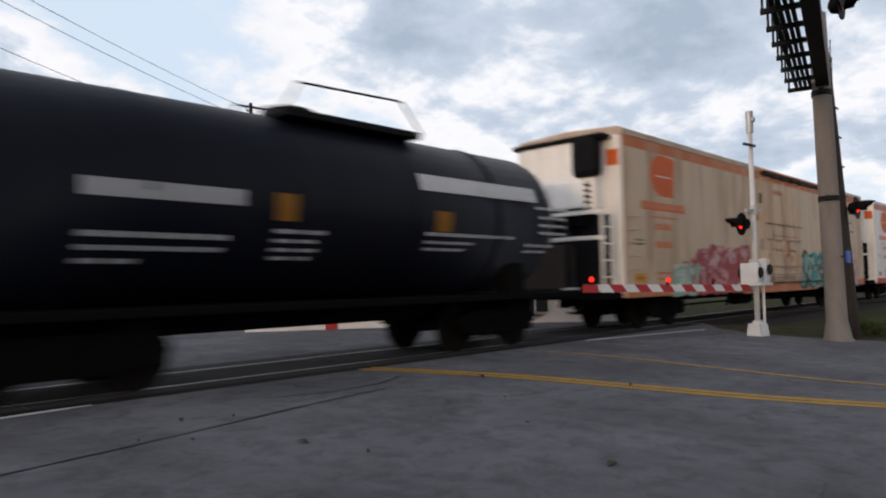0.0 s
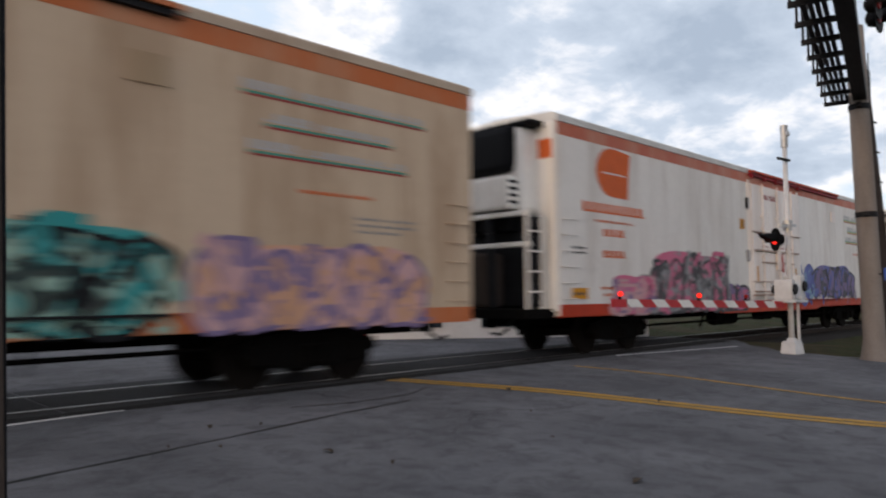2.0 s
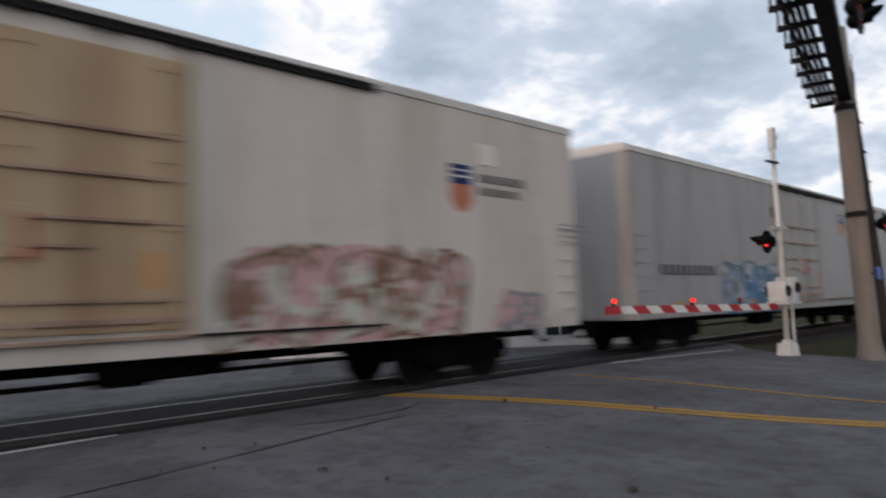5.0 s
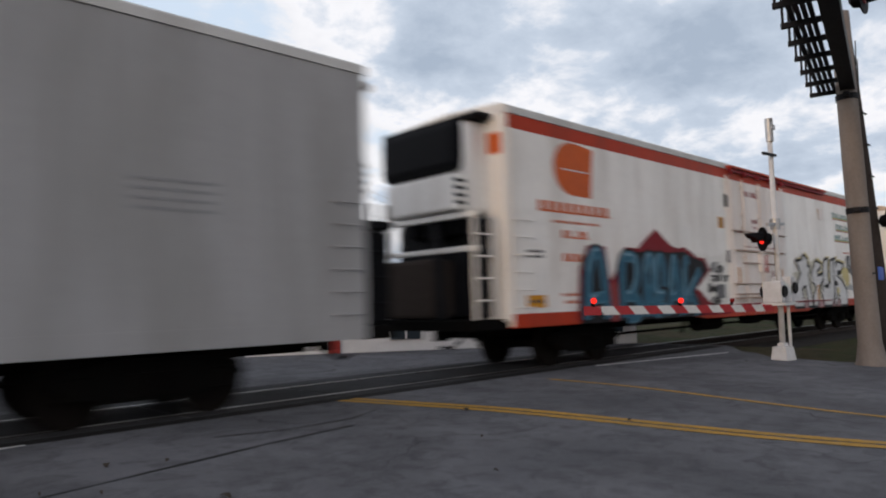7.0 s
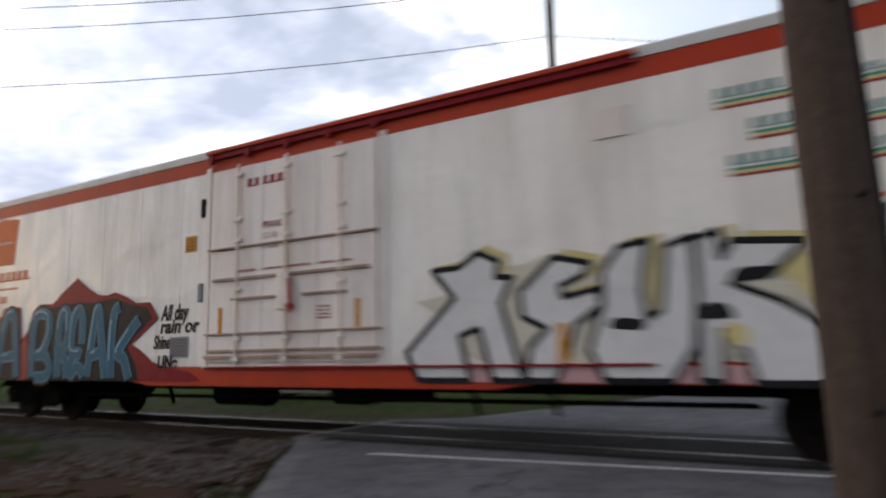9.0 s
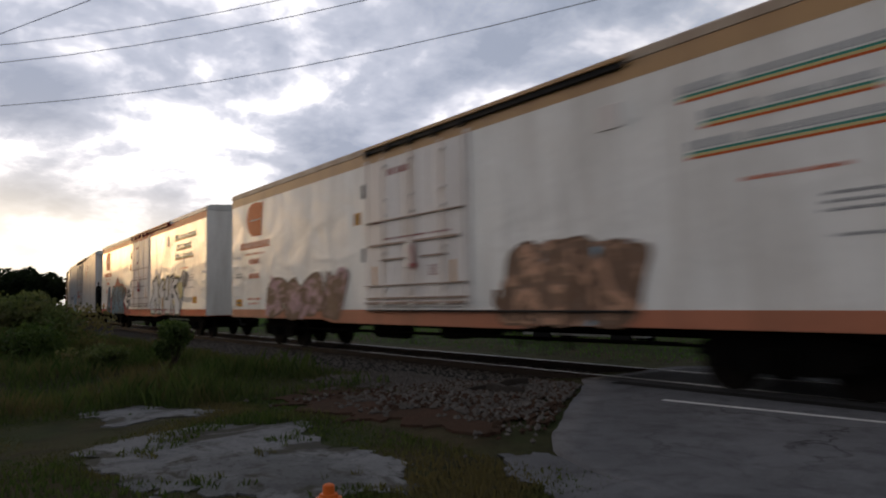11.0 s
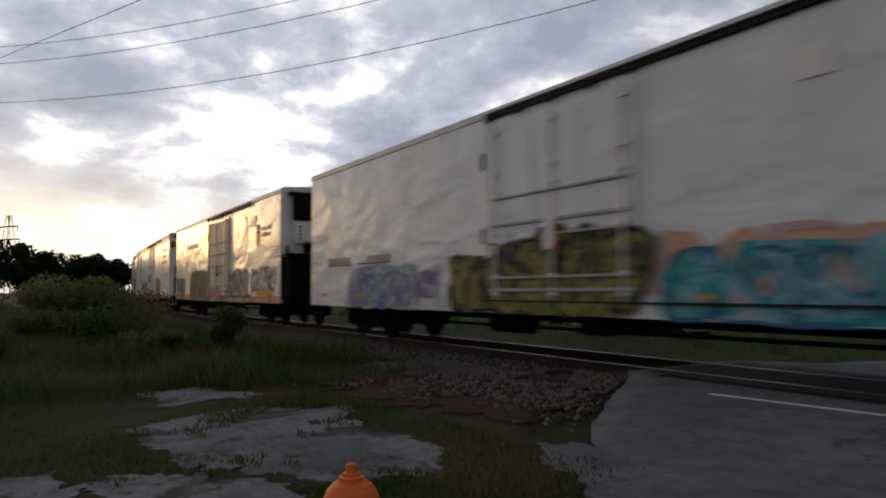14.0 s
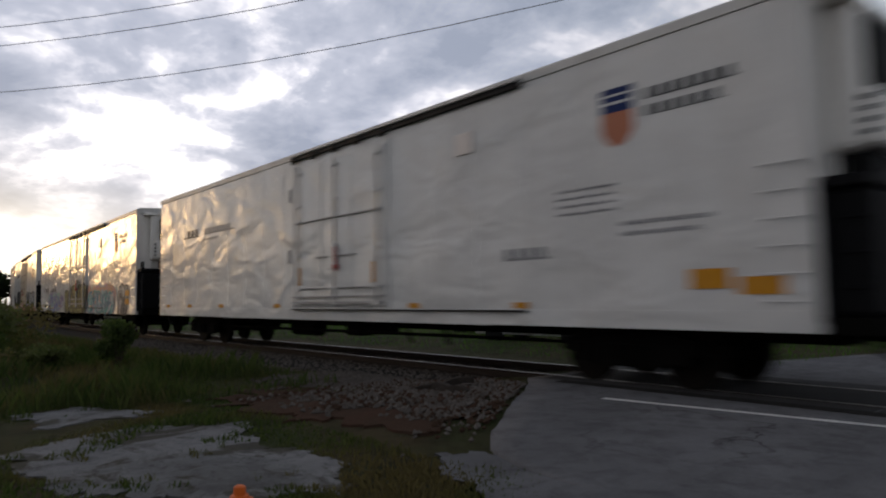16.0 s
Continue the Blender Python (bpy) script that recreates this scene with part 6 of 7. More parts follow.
def wide_logo(root, U, u, name_u, name_v, name_w, ink="g_dgrey", low=0.0):
    """Reporting name as bars, and the shield shape with its two bars of text."""
    bars(root, [(U(name_u), U(name_u + name_w), name_v, 0.26)], M[ink], 0.006, "dark reporting mark bars")
    if u:
        bm = bmesh.new()
        side_quad(bm, U(u), U(u + 0.55), 4.02 - low, 4.38 - low, 0.006)
        sh = part("shield", bm, M["g_navy"], root, "navy top of a shield shape")
        bm = bmesh.new()
        pts = [(U(u), 4.02), (U(u + 0.55), 4.02), (U(u + 0.55), 3.72), (U(u + 0.42), 3.56), (U(u + 0.27), 3.50), (U(u + 0.13), 3.56), (U(u), 3.72)]
        bm.faces.new([bm.verts.new((a, -HALF - 0.007, b - low)) for a, b in pts])
        part("shield_field", bm, M["salmon"], sh, "faded red field of the shield")
        bm = bmesh.new()
        side_quad(bm, U(u + 0.05), U(u + 0.5), 4.14 - low, 4.18 - low, 0.011)
        side_quad(bm, U(u + 0.05), U(u + 0.5), 4.26 - low, 4.29 - low, 0.011)
        part("shield_lines", bm, M["g_white"], sh)
        bars(root, [(U(u + 0.75), U(u + 2.1), 4.10 - low, 0.16), (U(u + 0.75), U(u + 1.9), 3.86 - low, 0.15)], M[ink])
    bars(root, [(U(19.0), U(20.1) if u else U(20.0), 2.95 - 0.12 * k, 0.04) for k in range(4)], M["g_grey"])


CT = dict(door=(9.45, 13.15, 17.2), rails=RAILS_CT, doormat="door_w", unit=-1)
RAINBOW = ("g_green", "g_yellow", "g_red")


def tank_car():
    lead, tail = -118.6, -104.6
    h = 7.0
    root = thing("tank_car", "black railway tank car with white lettering bars and amber placards", "railway car", "freight cars in the train")
    CARS.append((root, (lead + tail) / 2, 4.2))
    bm = bmesh.new()
    R, zc = 1.50, 2.62
    rings = []
    for i in range(9):
        a = math.pi / 2 * i / 8
        rings.append((max(0.03, R * math.sin(a)), -h + 0.75 * (1 - math.cos(a))))
    body = rings + [(R, -h + 0.75), (R + 0.02, -2.3), (R + 0.02, 2.3), (R, h - 0.75)] + [(r, -z) for r, z in rings[::-1]]
    lathe(bm, body, 40, Matrix.Translation((0, 0, zc)) @ Matrix.Rotation(radians(90), 4, "Y"))
    shell = part("tank_shell", bm, M["tank"], root, "glossy black tank shell", True)
    for u in (-4.6, -2.3, 0.0, 2.3, 4.6):
        bm = bmesh.new()
        lathe(bm, [(R + 0.005, -0.03), (R + 0.03, -0.028), (R + 0.03, 0.028), (R + 0.005, 0.03)], 40, Matrix.Translation((u, 0, zc)) @ Matrix.Rotation(radians(90), 4, "Y"))
        part("weld_band", bm, M["tank"], shell)
    bm = bmesh.new()
    rod(bm, (0.7, 0, zc + R - 0.05), (0.7, 0, zc + R + 0.22), 0.5, 0.45, 18)
    part("dome", bm, M["tank"], root, "black valve dome on top")
    bm = bmesh.new()
    box(bm, 0.0, 3.0, -0.95, 0.95, zc + R - 0.1, zc + R + 0.02, 0.01)
    part("walkway", bm, M["black"], root, "black roof walkway")
    for s in (-1, 1):
        bm = bmesh.new()
        pts = [(0.0, s * 0.95, zc + R), (0.3, s * 0.95, zc + R + 0.45), (2.5, s * 0.95, zc + R + 0.52), (3.0, s * 0.95, zc + R)]
        for p, q in zip(pts, pts[1:]):
            rod(bm, p, q, 0.022, 0.022, 6)
        part("handrail", bm, M["black"], root)
    bm = bmesh.new()
    box(bm, -h - 0.3, h + 0.3, -HALF + 0.05, HALF - 0.05, 0.98, 1.10, 0.02)
    part("underframe", bm, M["under"], root)
    bm = bmesh.new()
    for u in (-h, h):
        beam(bm, (u - 0.3, -1.5, 1.15), (u + 0.3, -1.5, 1.15), 0.03, 0.05)
    part("sill_step", bm, M["g_lgrey"], root)
    for s in (-1, 1):
        for y in (-1, 1):
            bm = bmesh.new()
            beam(bm, (s * 5.4, y * 1.1, 1.0), (s * 5.4, y * 1.0, 1.75), 0.5, 0.4)
            part("saddle", bm, M["under"], root)
    running_gear(root, 2 * h, (-3.1, 4.95), False)
    # lettering as bars bent to the shell
    def curved(rows, mat, label="", out=0.012):
        bm = bmesh.new()
        for u0, u1, v0, v1 in rows:
            drop = 0.56 - 0.017 * u0
            u0, u1, v0, v1 = u0 + 0.5, u1 + 0.5, v0 - drop, v1 - drop
            n = max(1, int((u1 - u0) / 0.30))
            for i in range(n):
                a, b = u0 + (u1 - u0) * i / n, u0 + (u1 - u0) * (i + 0.72) / n
                z = [v0, (v0 + v1) / 2, v1]
                col = [[bm.verts.new((x, -math.sqrt(max(0, (R + out + 0.015) ** 2 - (q - zc) ** 2)), q)) for q in z] for x in (a, b)]
                for k in range(2):
                    bm.faces.new((col[0][k], col[1][k], col[1][k + 1], col[0][k + 1]))
        part("lettering", bm, mat, root, label)["kind"] = "stuff"
    curved([(-3.6, -1.45, 3.08, 3.30)], M["g_lgrey"], "grey-white name bars")
    curved([(-3.6, -1.65, 2.60, 2.67), (-3.6, -1.7, 2.44, 2.50), (-3.6, -2.8, 2.28, 2.34), (-0.95, -0.05, 2.68, 2.74), (-0.95, -0.15, 2.55, 2.60), (-0.95, -0.1, 2.42, 2.47), (-0.95, -0.2, 2.30, 2.35)], M["g_lgrey"])
    curved([(2.0, 5.4, 3.50, 3.80)], M["g_white"], "white name bars")
    curved([(2.1, 4.6, 2.70, 2.76), (2.1, 3.4, 2.56, 2.61), (2.1, 3.2, 2.44, 2.49), (5.3, 6.5, 3.30, 3.36), (5.4, 6.4, 3.1, 3.16), (5.4, 6.4, 2.94, 3.0), (5.4, 6.4, 2.78, 2.84), (5.0, 6.0, 2.52, 2.58), (5.0, 5.8, 2.40, 2.45)], M["g_lgrey"])
    curved([(-0.98, -0.52, 2.86, 3.26), (2.3, 2.85, 2.78, 3.14), (-6.4, -5.3, 2.5, 3.5)], M["g_dimamber"], "dull amber placard")


def all_cars():
    tank_car()
    # aged cream car
    r, U, h = reefer("b", -102.3, -79.75, dict(CT, body="cream", roof="roof_cream", stripe="rust_orange", sill="rust_orange", doormat="cream", track="rust_orange", tank="steel_dark", hood=True), "rusty cream refrigerator car with faded orange stripe and graffiti")
    maker_marks(r, U, "g_orange", ("g_green", "g_red"), True)
    tag_piece(r, U(2.5), U(4.0), 0.9, 1.75, "g_mint", "g_pale", "g_mint", 10, 2, "pale mint graffiti", None)
    tag_piece(r, U(3.8), U(8.0), 0.9, 2.35, "g_red", "g_lpink", "g_red", 11, 5, "dull red graffiti", "g_lpink")
    tag_piece(r, U(8.0), U(8.9), 0.9, 1.6, "g_mint", "g_pale", "g_dgrey", 14, 1, "pale mint graffiti")
    tag_piece(r, U(13.2), U(17.1), 0.98, 2.3, "g_teal", "g_mint", "g_black", 12, 4, "teal and mint graffiti", "g_teal")
    tag_piece(r, U(17.4), U(21.4), 0.95, 2.15, "g_lpink", "g_peach", "g_mauve", 13, 5, "pale pink graffiti", "g_peach")
    # white car with magenta graffiti
    r, U, h = reefer("c", -77.2, -54.9, dict(CT, body="w_dull", stripe="red_fade", sill="red", track="red", trackdark="g_dred", hood=2), "white refrigerator car with faded red stripe and magenta graffiti")
    maker_marks(r, U, "g_orange", RAINBOW, True)
    tag_piece(r, U(1.9), U(3.7), 0.86, 1.8, "g_pink", "g_mauve", "g_lpink", 20, 2, "pale magenta graffiti", "g_pink")
    tag_piece(r, U(3.5), U(7.7), 0.86, 2.45, "g_pink", "g_grey", "g_dgrey", 21, 5, "magenta and grey graffiti", "g_pink")
    tag_piece(r, U(7.6), U(9.1), 0.86, 1.6, "g_pink", "g_mauve", "g_dgrey", 23, 2, "magenta graffiti", "g_pink")
    tag_piece(r, U(13.5), U(14.5), 1.18, 2.45, "g_sky", "g_indigo", "g_indigo", 24, 1, "indigo graffiti")
    tag_piece(r, U(14.4), U(19.0), 1.18, 2.4, "g_indigo", "g_mauve", "g_dgrey", 22, 6, "indigo and pink graffiti", "g_indigo")
    # white wide-door car, tan door
    wide = dict(body="w_clean", stripe="", sill="w_clean", doormat="tan_door", door=(9.0, 12.75, 16.3), rails=RAILS_A, rods=(0.06, 0.5, 0.94), track="roof", fish=(0.2, 0.8), deep=0.03)
    r, U, h = reefer("d", -52.0, -32.45, dict(wide, body="w_beige", sill="w_beige", door=(7.2, 11.0, 14.2), unit=-1, hood=2, crew=True, tank="black"), "white refrigerator car with rusty tan door and blue graffiti")
    wide_logo(r, U, 15.85, 2.1, 2.42, 1.5, low=0.48)
    bars(r, [(U(2.1), U(4.2), 2.08, 0.14)], M["g_grey"])
    tag_piece(r, U(0.6), U(3.8), 0.88, 2.28, "g_denim", "g_sky", "g_denim", 31, 3, "pale blue graffiti", "g_denim")
    tag_piece(r, U(3.7), U(6.8), 0.88, 2.1, "g_rust", "g_peach", "g_rust", 32, 3, "rusty orange graffiti", "g_peach")
    bm = bmesh.new()
    side_quad(bm, U(5.45), U(6.1), 1.42, 1.80, 0.022)
    part("patch_plate", bm, M["g_dgrey"], r, "dark square patch")
    bm = bmesh.new()
    side_quad(bm, U(5.5), U(5.95), 2.5, 2.74, 0.008)
    part("placard", bm, M["g_yellow"], r, "faded yellow placard")
    tag_piece(r, U(11.5), U(16.1), 1.0, 2.4, "g_pale", "g_lpink", "g_brown", 33, 5, "pale green and dull red graffiti", "g_lpink")
    tag_piece(r, U(17.0), U(18.3), 1.0, 1.7, "g_lgrey", "g_lpink", "g_grey", 34, 2, "faint grey graffiti")
    # grey-white car
    r, U, h = reefer("e", -30.2, -7.7, dict(wide, body="grey_w", sill="grey_w", doormat="grey_w", roof="roof", unit=1, crew=True, tank="black", amber=(2.0, 6.5, 14.5)), "dull grey-white refrigerator car with blue graffiti")
    wide_logo(r, U, 15.4, 1.3, 1.95, 3.1)
    tag_piece(r, U(4.7), U(9.4), 0.9, 2.5, "g_denim", "g_lgrey", "g_blue", 41, 4, "blue graffiti", None)
    # white car with the large lettered graffiti
    r, U, h = reefer("f", -4.35, 18.4, dict(CT, body="w_old", stripe="red", sill="red", track="red", trackdark="g_dred", hood=2), "white refrigerator car with red stripe and large blue lettered graffiti")
    maker_marks(r, U, "g_orange", RAINBOW, False)
    words("OPENING", 0.17, M["g_red"], r, U(10.65), 3.45, 0.062, width=0.52)
    words("H 11-0", 0.15, M["g_red"], r, U(10.65), 3.27, 0.062, width=0.40)
    words("W 12-0", 0.15, M["g_red"], r, U(10.65), 3.10, 0.062, width=0.44)
    bm = bmesh.new()
    top = [(2.0, 1.0), (2.1, 2.0), (2.4, 2.5), (3.1, 2.5), (3.22, 1.75), (3.5, 2.0), (3.62, 2.35), (3.9, 2.52), (4.4, 2.5), (4.75, 2.72), (5.28, 3.0), (5.7, 2.75), (6.05, 2.6), (6.35, 2.57), (6.61, 2.62), (7.0, 2.5), (7.3, 2.37), (7.72, 2.36), (7.98, 2.05), (7.45, 1.72), (7.2, 1.58), (7.5, 1.45), (7.85, 1.24), (8.2, 1.14), (8.9, 1.05), (9.2, 0.90), (8.9, 0.88), (2.1, 0.88)]
    bm.faces.new([bm.verts.new((U(a), -HALF - 0.0225, b)) for a, b in top])
    part("graffiti_cloud", bm, M["g_dred"], r, "dark red spray cloud behind the letters")
    for pts in ([(2.1, 0.88), (2.2, 2.2), (2.55, 2.44), (3.02, 2.38), (3.25, 0.88)], [(3.5, 0.88), (3.5, 2.1), (3.8, 2.42), (4.4, 2.42), (5.2, 2.47), (6.0, 2.45), (6.6, 2.5), (7.1, 2.36), (7.65, 2.27), (7.82, 2.05), (7.35, 1.75), (7.05, 1.55), (7.35, 1.2), (7.45, 0.88)]):
        bm = bmesh.new()
        bm.faces.new([bm.verts.new((U(a), -HALF - 0.0238, b)) for a, b in pts])
        part("graffiti_ground", bm, M["g_black"], r, "black ground of the letters")
    field(r, [(U(a), b) for a, b in ((3.22, 0.9), (3.2, 1.6), (3.38, 1.75), (3.52, 1.5), (3.5, 0.9))], M["g_red"], 0.0244, "dull red field between the letters")
    for strokes in (
            (((2.3, 0.95), (2.42, 1.9), (2.62, 2.32), (2.86, 2.3), (3.0, 1.7), (3.1, 0.95)), ((2.45, 1.38), (3.0, 1.42))),
            (((3.72, 0.95), (3.70, 1.6), (3.75, 2.18), (4.0, 2.31), (4.3, 2.2), (4.3, 1.8), (4.08, 1.48), (3.86, 1.42), (4.2, 1.40), (4.42, 1.18), (4.28, 0.97), (3.85, 0.95)),),
            (((4.72, 0.94), (4.69, 1.6), (4.74, 2.15), (4.88, 2.32), (5.02, 2.2), (5.02, 1.7), (4.80, 1.44), (4.98, 1.3), (5.08, 0.94)),),
            (((5.56, 1.62), (5.55, 2.15), (5.38, 2.32), (5.22, 2.1), (5.20, 1.5), (5.5, 1.43), (5.24, 1.36), (5.2, 1.0), (5.42, 1.16), (5.66, 1.0)),),
            (((5.78, 0.96), (5.86, 1.45), (6.0, 2.2), (6.12, 2.25), (6.25, 1.6), (6.40, 0.94)), ((5.88, 1.38), (6.30, 1.45))),
            (((6.58, 0.94), (6.56, 1.6), (6.62, 2.18), (6.80, 2.33)), ((7.42, 2.05), (7.1, 1.78), (6.78, 1.42), (6.98, 1.30), (7.16, 0.92)))):
        stroke_letter(r, [[(U(a), b) for a, b in pts] for pts in strokes], "blue graffiti letter with black outline")
    words("All day", 0.40, M["g_black"], r, U(8.05), 2.00, 0.008, "graffiti_scrawl", 0.80, 0.012, 0.25)
    words("rain or", 0.36, M["g_black"], r, U(8.02), 1.76, 0.008, "graffiti_scrawl", 1.1, 0.010, 0.2)
    words("Shine", 0.34, M["g_black"], r, U(7.85), 1.48, 0.008, "graffiti_scrawl", 0.48, 0.010, 0.2)
    words("UNe", 0.32, M["g_black"], r, U(8.0), 1.12, 0.0235, "graffiti_scrawl", 0.55, 0.012, 0.1)
    bm = bmesh.new()
    side_quad(bm, U(8.33), U(8.85), 1.30, 1.68, 0.012)
    pl = part("placard", bm, M["g_grey"], r, "grey stencil panel with small text")
    bars(pl, [(U(8.37), U(8.81), 1.34 + 0.055 * k, 0.025) for k in range(6)], M["g_dgrey"], 0.018)
    # the white angular piece on the tail half: outlined strokes over a yellow shadow
    shapes = (
        ((13.66, 1.31), (14.47, 2.05), (14.12, 2.46), (14.56, 2.47), (14.86, 2.66), (15.17, 2.51), (15.14, 2.30), (15.38, 2.28), (15.2, 1.95), (15.5, 0.92), (15.05, 0.92), (14.85, 1.62), (14.55, 1.52), (14.7, 0.92), (13.85, 0.92)),
        ((15.48, 2.08), (15.98, 2.50), (16.47, 2.38), (16.38, 2.24), (16.06, 2.12), (16.1, 1.97), (16.55, 2.06), (16.6, 1.85), (16.25, 1.62), (16.1, 1.2), (15.95, 0.92), (15.52, 0.92), (15.6, 1.35), (15.85, 1.58), (15.51, 1.75)),
        ((16.6, 1.85), (16.62, 2.27), (16.85, 2.55), (17.2, 2.60), (17.1, 2.0), (17.15, 1.66), (17.32, 1.75), (17.4, 2.5), (17.72, 2.60), (17.74, 1.9), (17.68, 1.3), (17.4, 0.92), (16.6, 0.92), (16.4, 1.3)),
        ((17.76, 2.56), (18.0, 2.64), (18.02, 2.30), (18.15, 2.5), (18.92, 2.43), (18.6, 2.16), (18.1, 2.02), (18.6, 1.80), (19.09, 1.48), (19.13, 0.90), (18.3, 0.90), (18.15, 1.4), (17.98, 1.5), (17.95, 0.92), (17.72, 0.92)),
    )
    bm = bmesh.new()
    blob(bm, U(13.5), U(19.5), 0.95, 2.7, 0.0228, 57, 11)
    part("graffiti_cloud", bm, M["g_haze"], r, "pale yellow sprayed haze")
    for k, ring in enumerate(shapes):
        ring = [(U(a), b) for a, b in ring]
        bm = bmesh.new()
        bm.faces.new([bm.verts.new((a, -HALF - 0.0262 - 0.001 * k, b)) for a, b in ring])
        part("graffiti_letters", bm, M["g_white"], r, "white angular graffiti with black outlines")
        bm = bmesh.new()
        ribbon(bm, [tuple(Vector(p).lerp(Vector(q), f)) for p, q in zip(ring, ring[1:] + ring[:1]) for f in (0.0, 0.06, 0.5, 0.94)], 0.085, 0.031, True)
        part("graffiti_outline", bm, M["g_black"], r)
        bm = bmesh.new()
        ribbon(bm, [(p[0] + 0.13, p[1] + 0.05) for p in ring[1:7]], 0.10, 0.0245)
        part("graffiti_shadow", bm, M["g_yellow"], r, "pale yellow spray shadow")
    bm = bmesh.new()
    side_quad(bm, U(13.83), U(19.13), SILL + 0.0, SILL + 0.20, 0.0245)
    part("graffiti_base", bm, M["g_lpink"], r, "pale sprayed band on the sill")
    bm = bmesh.new()
    side_quad(bm, U(16.0), U(16.12), 1.15, 1.65, 0.033)
    part("reflector", bm, M["g_amber"], r, "amber reflector strip")
    for ring in (((18.12, 2.02), (18.2, 2.18), (18.62, 2.16), (18.5, 2.04)), ((17.78, 1.62), (17.82, 1.80), (18.05, 1.78), (18.1, 1.62)), ((16.7, 1.55), (16.75, 1.68), (17.1, 1.64), (17.05, 1.52))):
        field(r, [(U(a), b) for a, b in ring], M["g_black"], 0.0335, "", "graffiti_shadow")
    field(r, [(U(a), b) for a, b in ((18.62, 2.1), (18.95, 2.3), (19.4, 2.2), (19.5, 1.75), (19.1, 1.6))], M["g_yellow"], 0.0242, "pale yellow sprayed field")
    field(r, [(U(a), b) for a, b in ((18.0, 1.4), (18.05, 1.58), (18.25, 1.5), (18.2, 1.3))], M["g_yellow"], 0.0335)
    field(r, [(U(a), b) for a, b in ((19.2, 1.5), (19.3, 1.72), (20.0, 1.62), (20.8, 1.62), (20.8, 1.46), (20.0, 1.42))], M["g_lgrey"], 0.007, "grey overspray")
    tag_piece(r, U(19.35), U(20.1), 2.05, 2.75, "g_lgrey", "g_grey", "g_dgrey", 51, 2, "grey scrawled graffiti", None)
    # white car with gold stripe
    r, U, h = reefer("g", 21.0, 43.1, dict(CT, body="w_old", stripe="gold", sill="salmon", unit=1, hood=True, roof="roof_cream", track="gold"), "white refrigerator car with faded orange stripe and brown graffiti")
    maker_marks(r, U, "g_orange", ("g_green", "g_yellow", "g_orange"), True)
    tag_piece(r, U(3.2), U(8.2), 0.95, 2.3, "g_brown", "g_lpink", "g_brown", 61, 4, "brown graffiti", None)
    tag_piece(r, U(14.2), U(17.4), 0.9, 2.35, "g_peach", "g_brown", "g_brown", 62, 3, "brown and blue graffiti", "g_sky")
    # white wide-door car with black graffiti
    r, U, h = reefer("h", 45.8, 65.95, dict(wide, body="w_warm", sill="salmon", doormat="beige_door", unit=1, hood=True, crew=True, tank="black", amber=(1.2, 3.2, 6.4, 12.6, 15.0)), "white refrigerator car with tan door and black graffiti")
    wide_logo(r, U, 17.1, 3.2, 3.66, 3.1, low=0.42)
    tag_piece(r, U(0.4), U(2.9), 0.9, 2.2, "g_dgrey", "g_lgrey", "g_black", 71, 4, "grey outlined graffiti", None)
    tag_piece(r, U(4.6), U(9.0), 0.88, 2.48, "g_black", "g_black", "g_dgrey", 72, 5, "black graffiti", "g_black", 0.06)
    tag_piece(r, U(9.4), U(11.4), 0.98, 1.6, "g_lpink", "g_red", "g_peach", 73, 3, "pale red graffiti over the door", None, 0.075)
    tag_piece(r, U(12.6), U(15.9), 1.15, 2.3, "g_black", "g_lgrey", "g_dgrey", 76, 6, "black and white scrawled graffiti", None)
    tag_piece(r, U(12.8), U(16.4), 0.95, 1.3, "g_lpink", "g_peach", "g_brown", 77, 4, "pale pink graffiti", None)
    tag_piece(r, U(16.6), U(19.6), 1.3, 2.3, "g_black", "g_white", "g_black", 75, 4, "black block graffiti", "g_rust")
    for u in (13.0, 15.6, 13.25):
        bm = bmesh.new()
        v = [(U(u), EAVE - 0.45), (U(u + 0.10), EAVE - 0.45), (U(u + 0.07), 2.6), (U(u + 0.03), 2.6)]
        bm.faces.new([bm.verts.new((a, -HALF - 0.0055, b)) for a, b in v])
        part("rust_streak", bm, M["g_rust"], r, "rust streak running down")
    bm = bmesh.new()
    side_quad(bm, U(17.2), U(19.4), SILL + 0.26, SILL + 0.46, 0.024)
    part("placard", bm, M["g_amber"], r, "amber placard strip")
    # white car with teal and olive graffiti
    r, U, h = reefer("i", 68.85, 91.95, dict(wide, door=(10.0, 13.9, 17.9), rails=((3.16, 0.02, 0.98, 0.045), (2.62, 0.02, 0.98, 0.06), (2.35, 0.45, 0.95, 0.05), (1.57, 0.02, 0.98, 0.05), (1.33, 0.0, 1.0, 0.06)), doormat="w_clean", body="w_clean", unit=1, crew=True, tank="black", amber=(1.0, 3.5, 6.7, 15.0)), "white refrigerator car with teal, olive and purple graffiti")
    wide_logo(r, U, 19.6, 1.5, 2.05, 1.6)
    bars(r, [(U(3.6), U(5.6), 2.05, 0.24)], M["g_dgrey"])
    tag_piece(r, U(2.9), U(6.8), 0.9, 2.05, "g_mauve", "g_indigo", "g_mint", 91, 4, "purple graffiti with teal outline", "g_mint")
    tag_piece(r, U(7.1), U(7.9), 1.2, 1.95, "g_mauve", "g_lgrey", "g_mauve", 96, 1, "small mauve scrawl", None)
    tag_piece(r, U(8.4), U(9.9), 0.9, 2.1, "g_olive", "g_moss", "g_black", 92, 2, "olive graffiti", "g_olive")
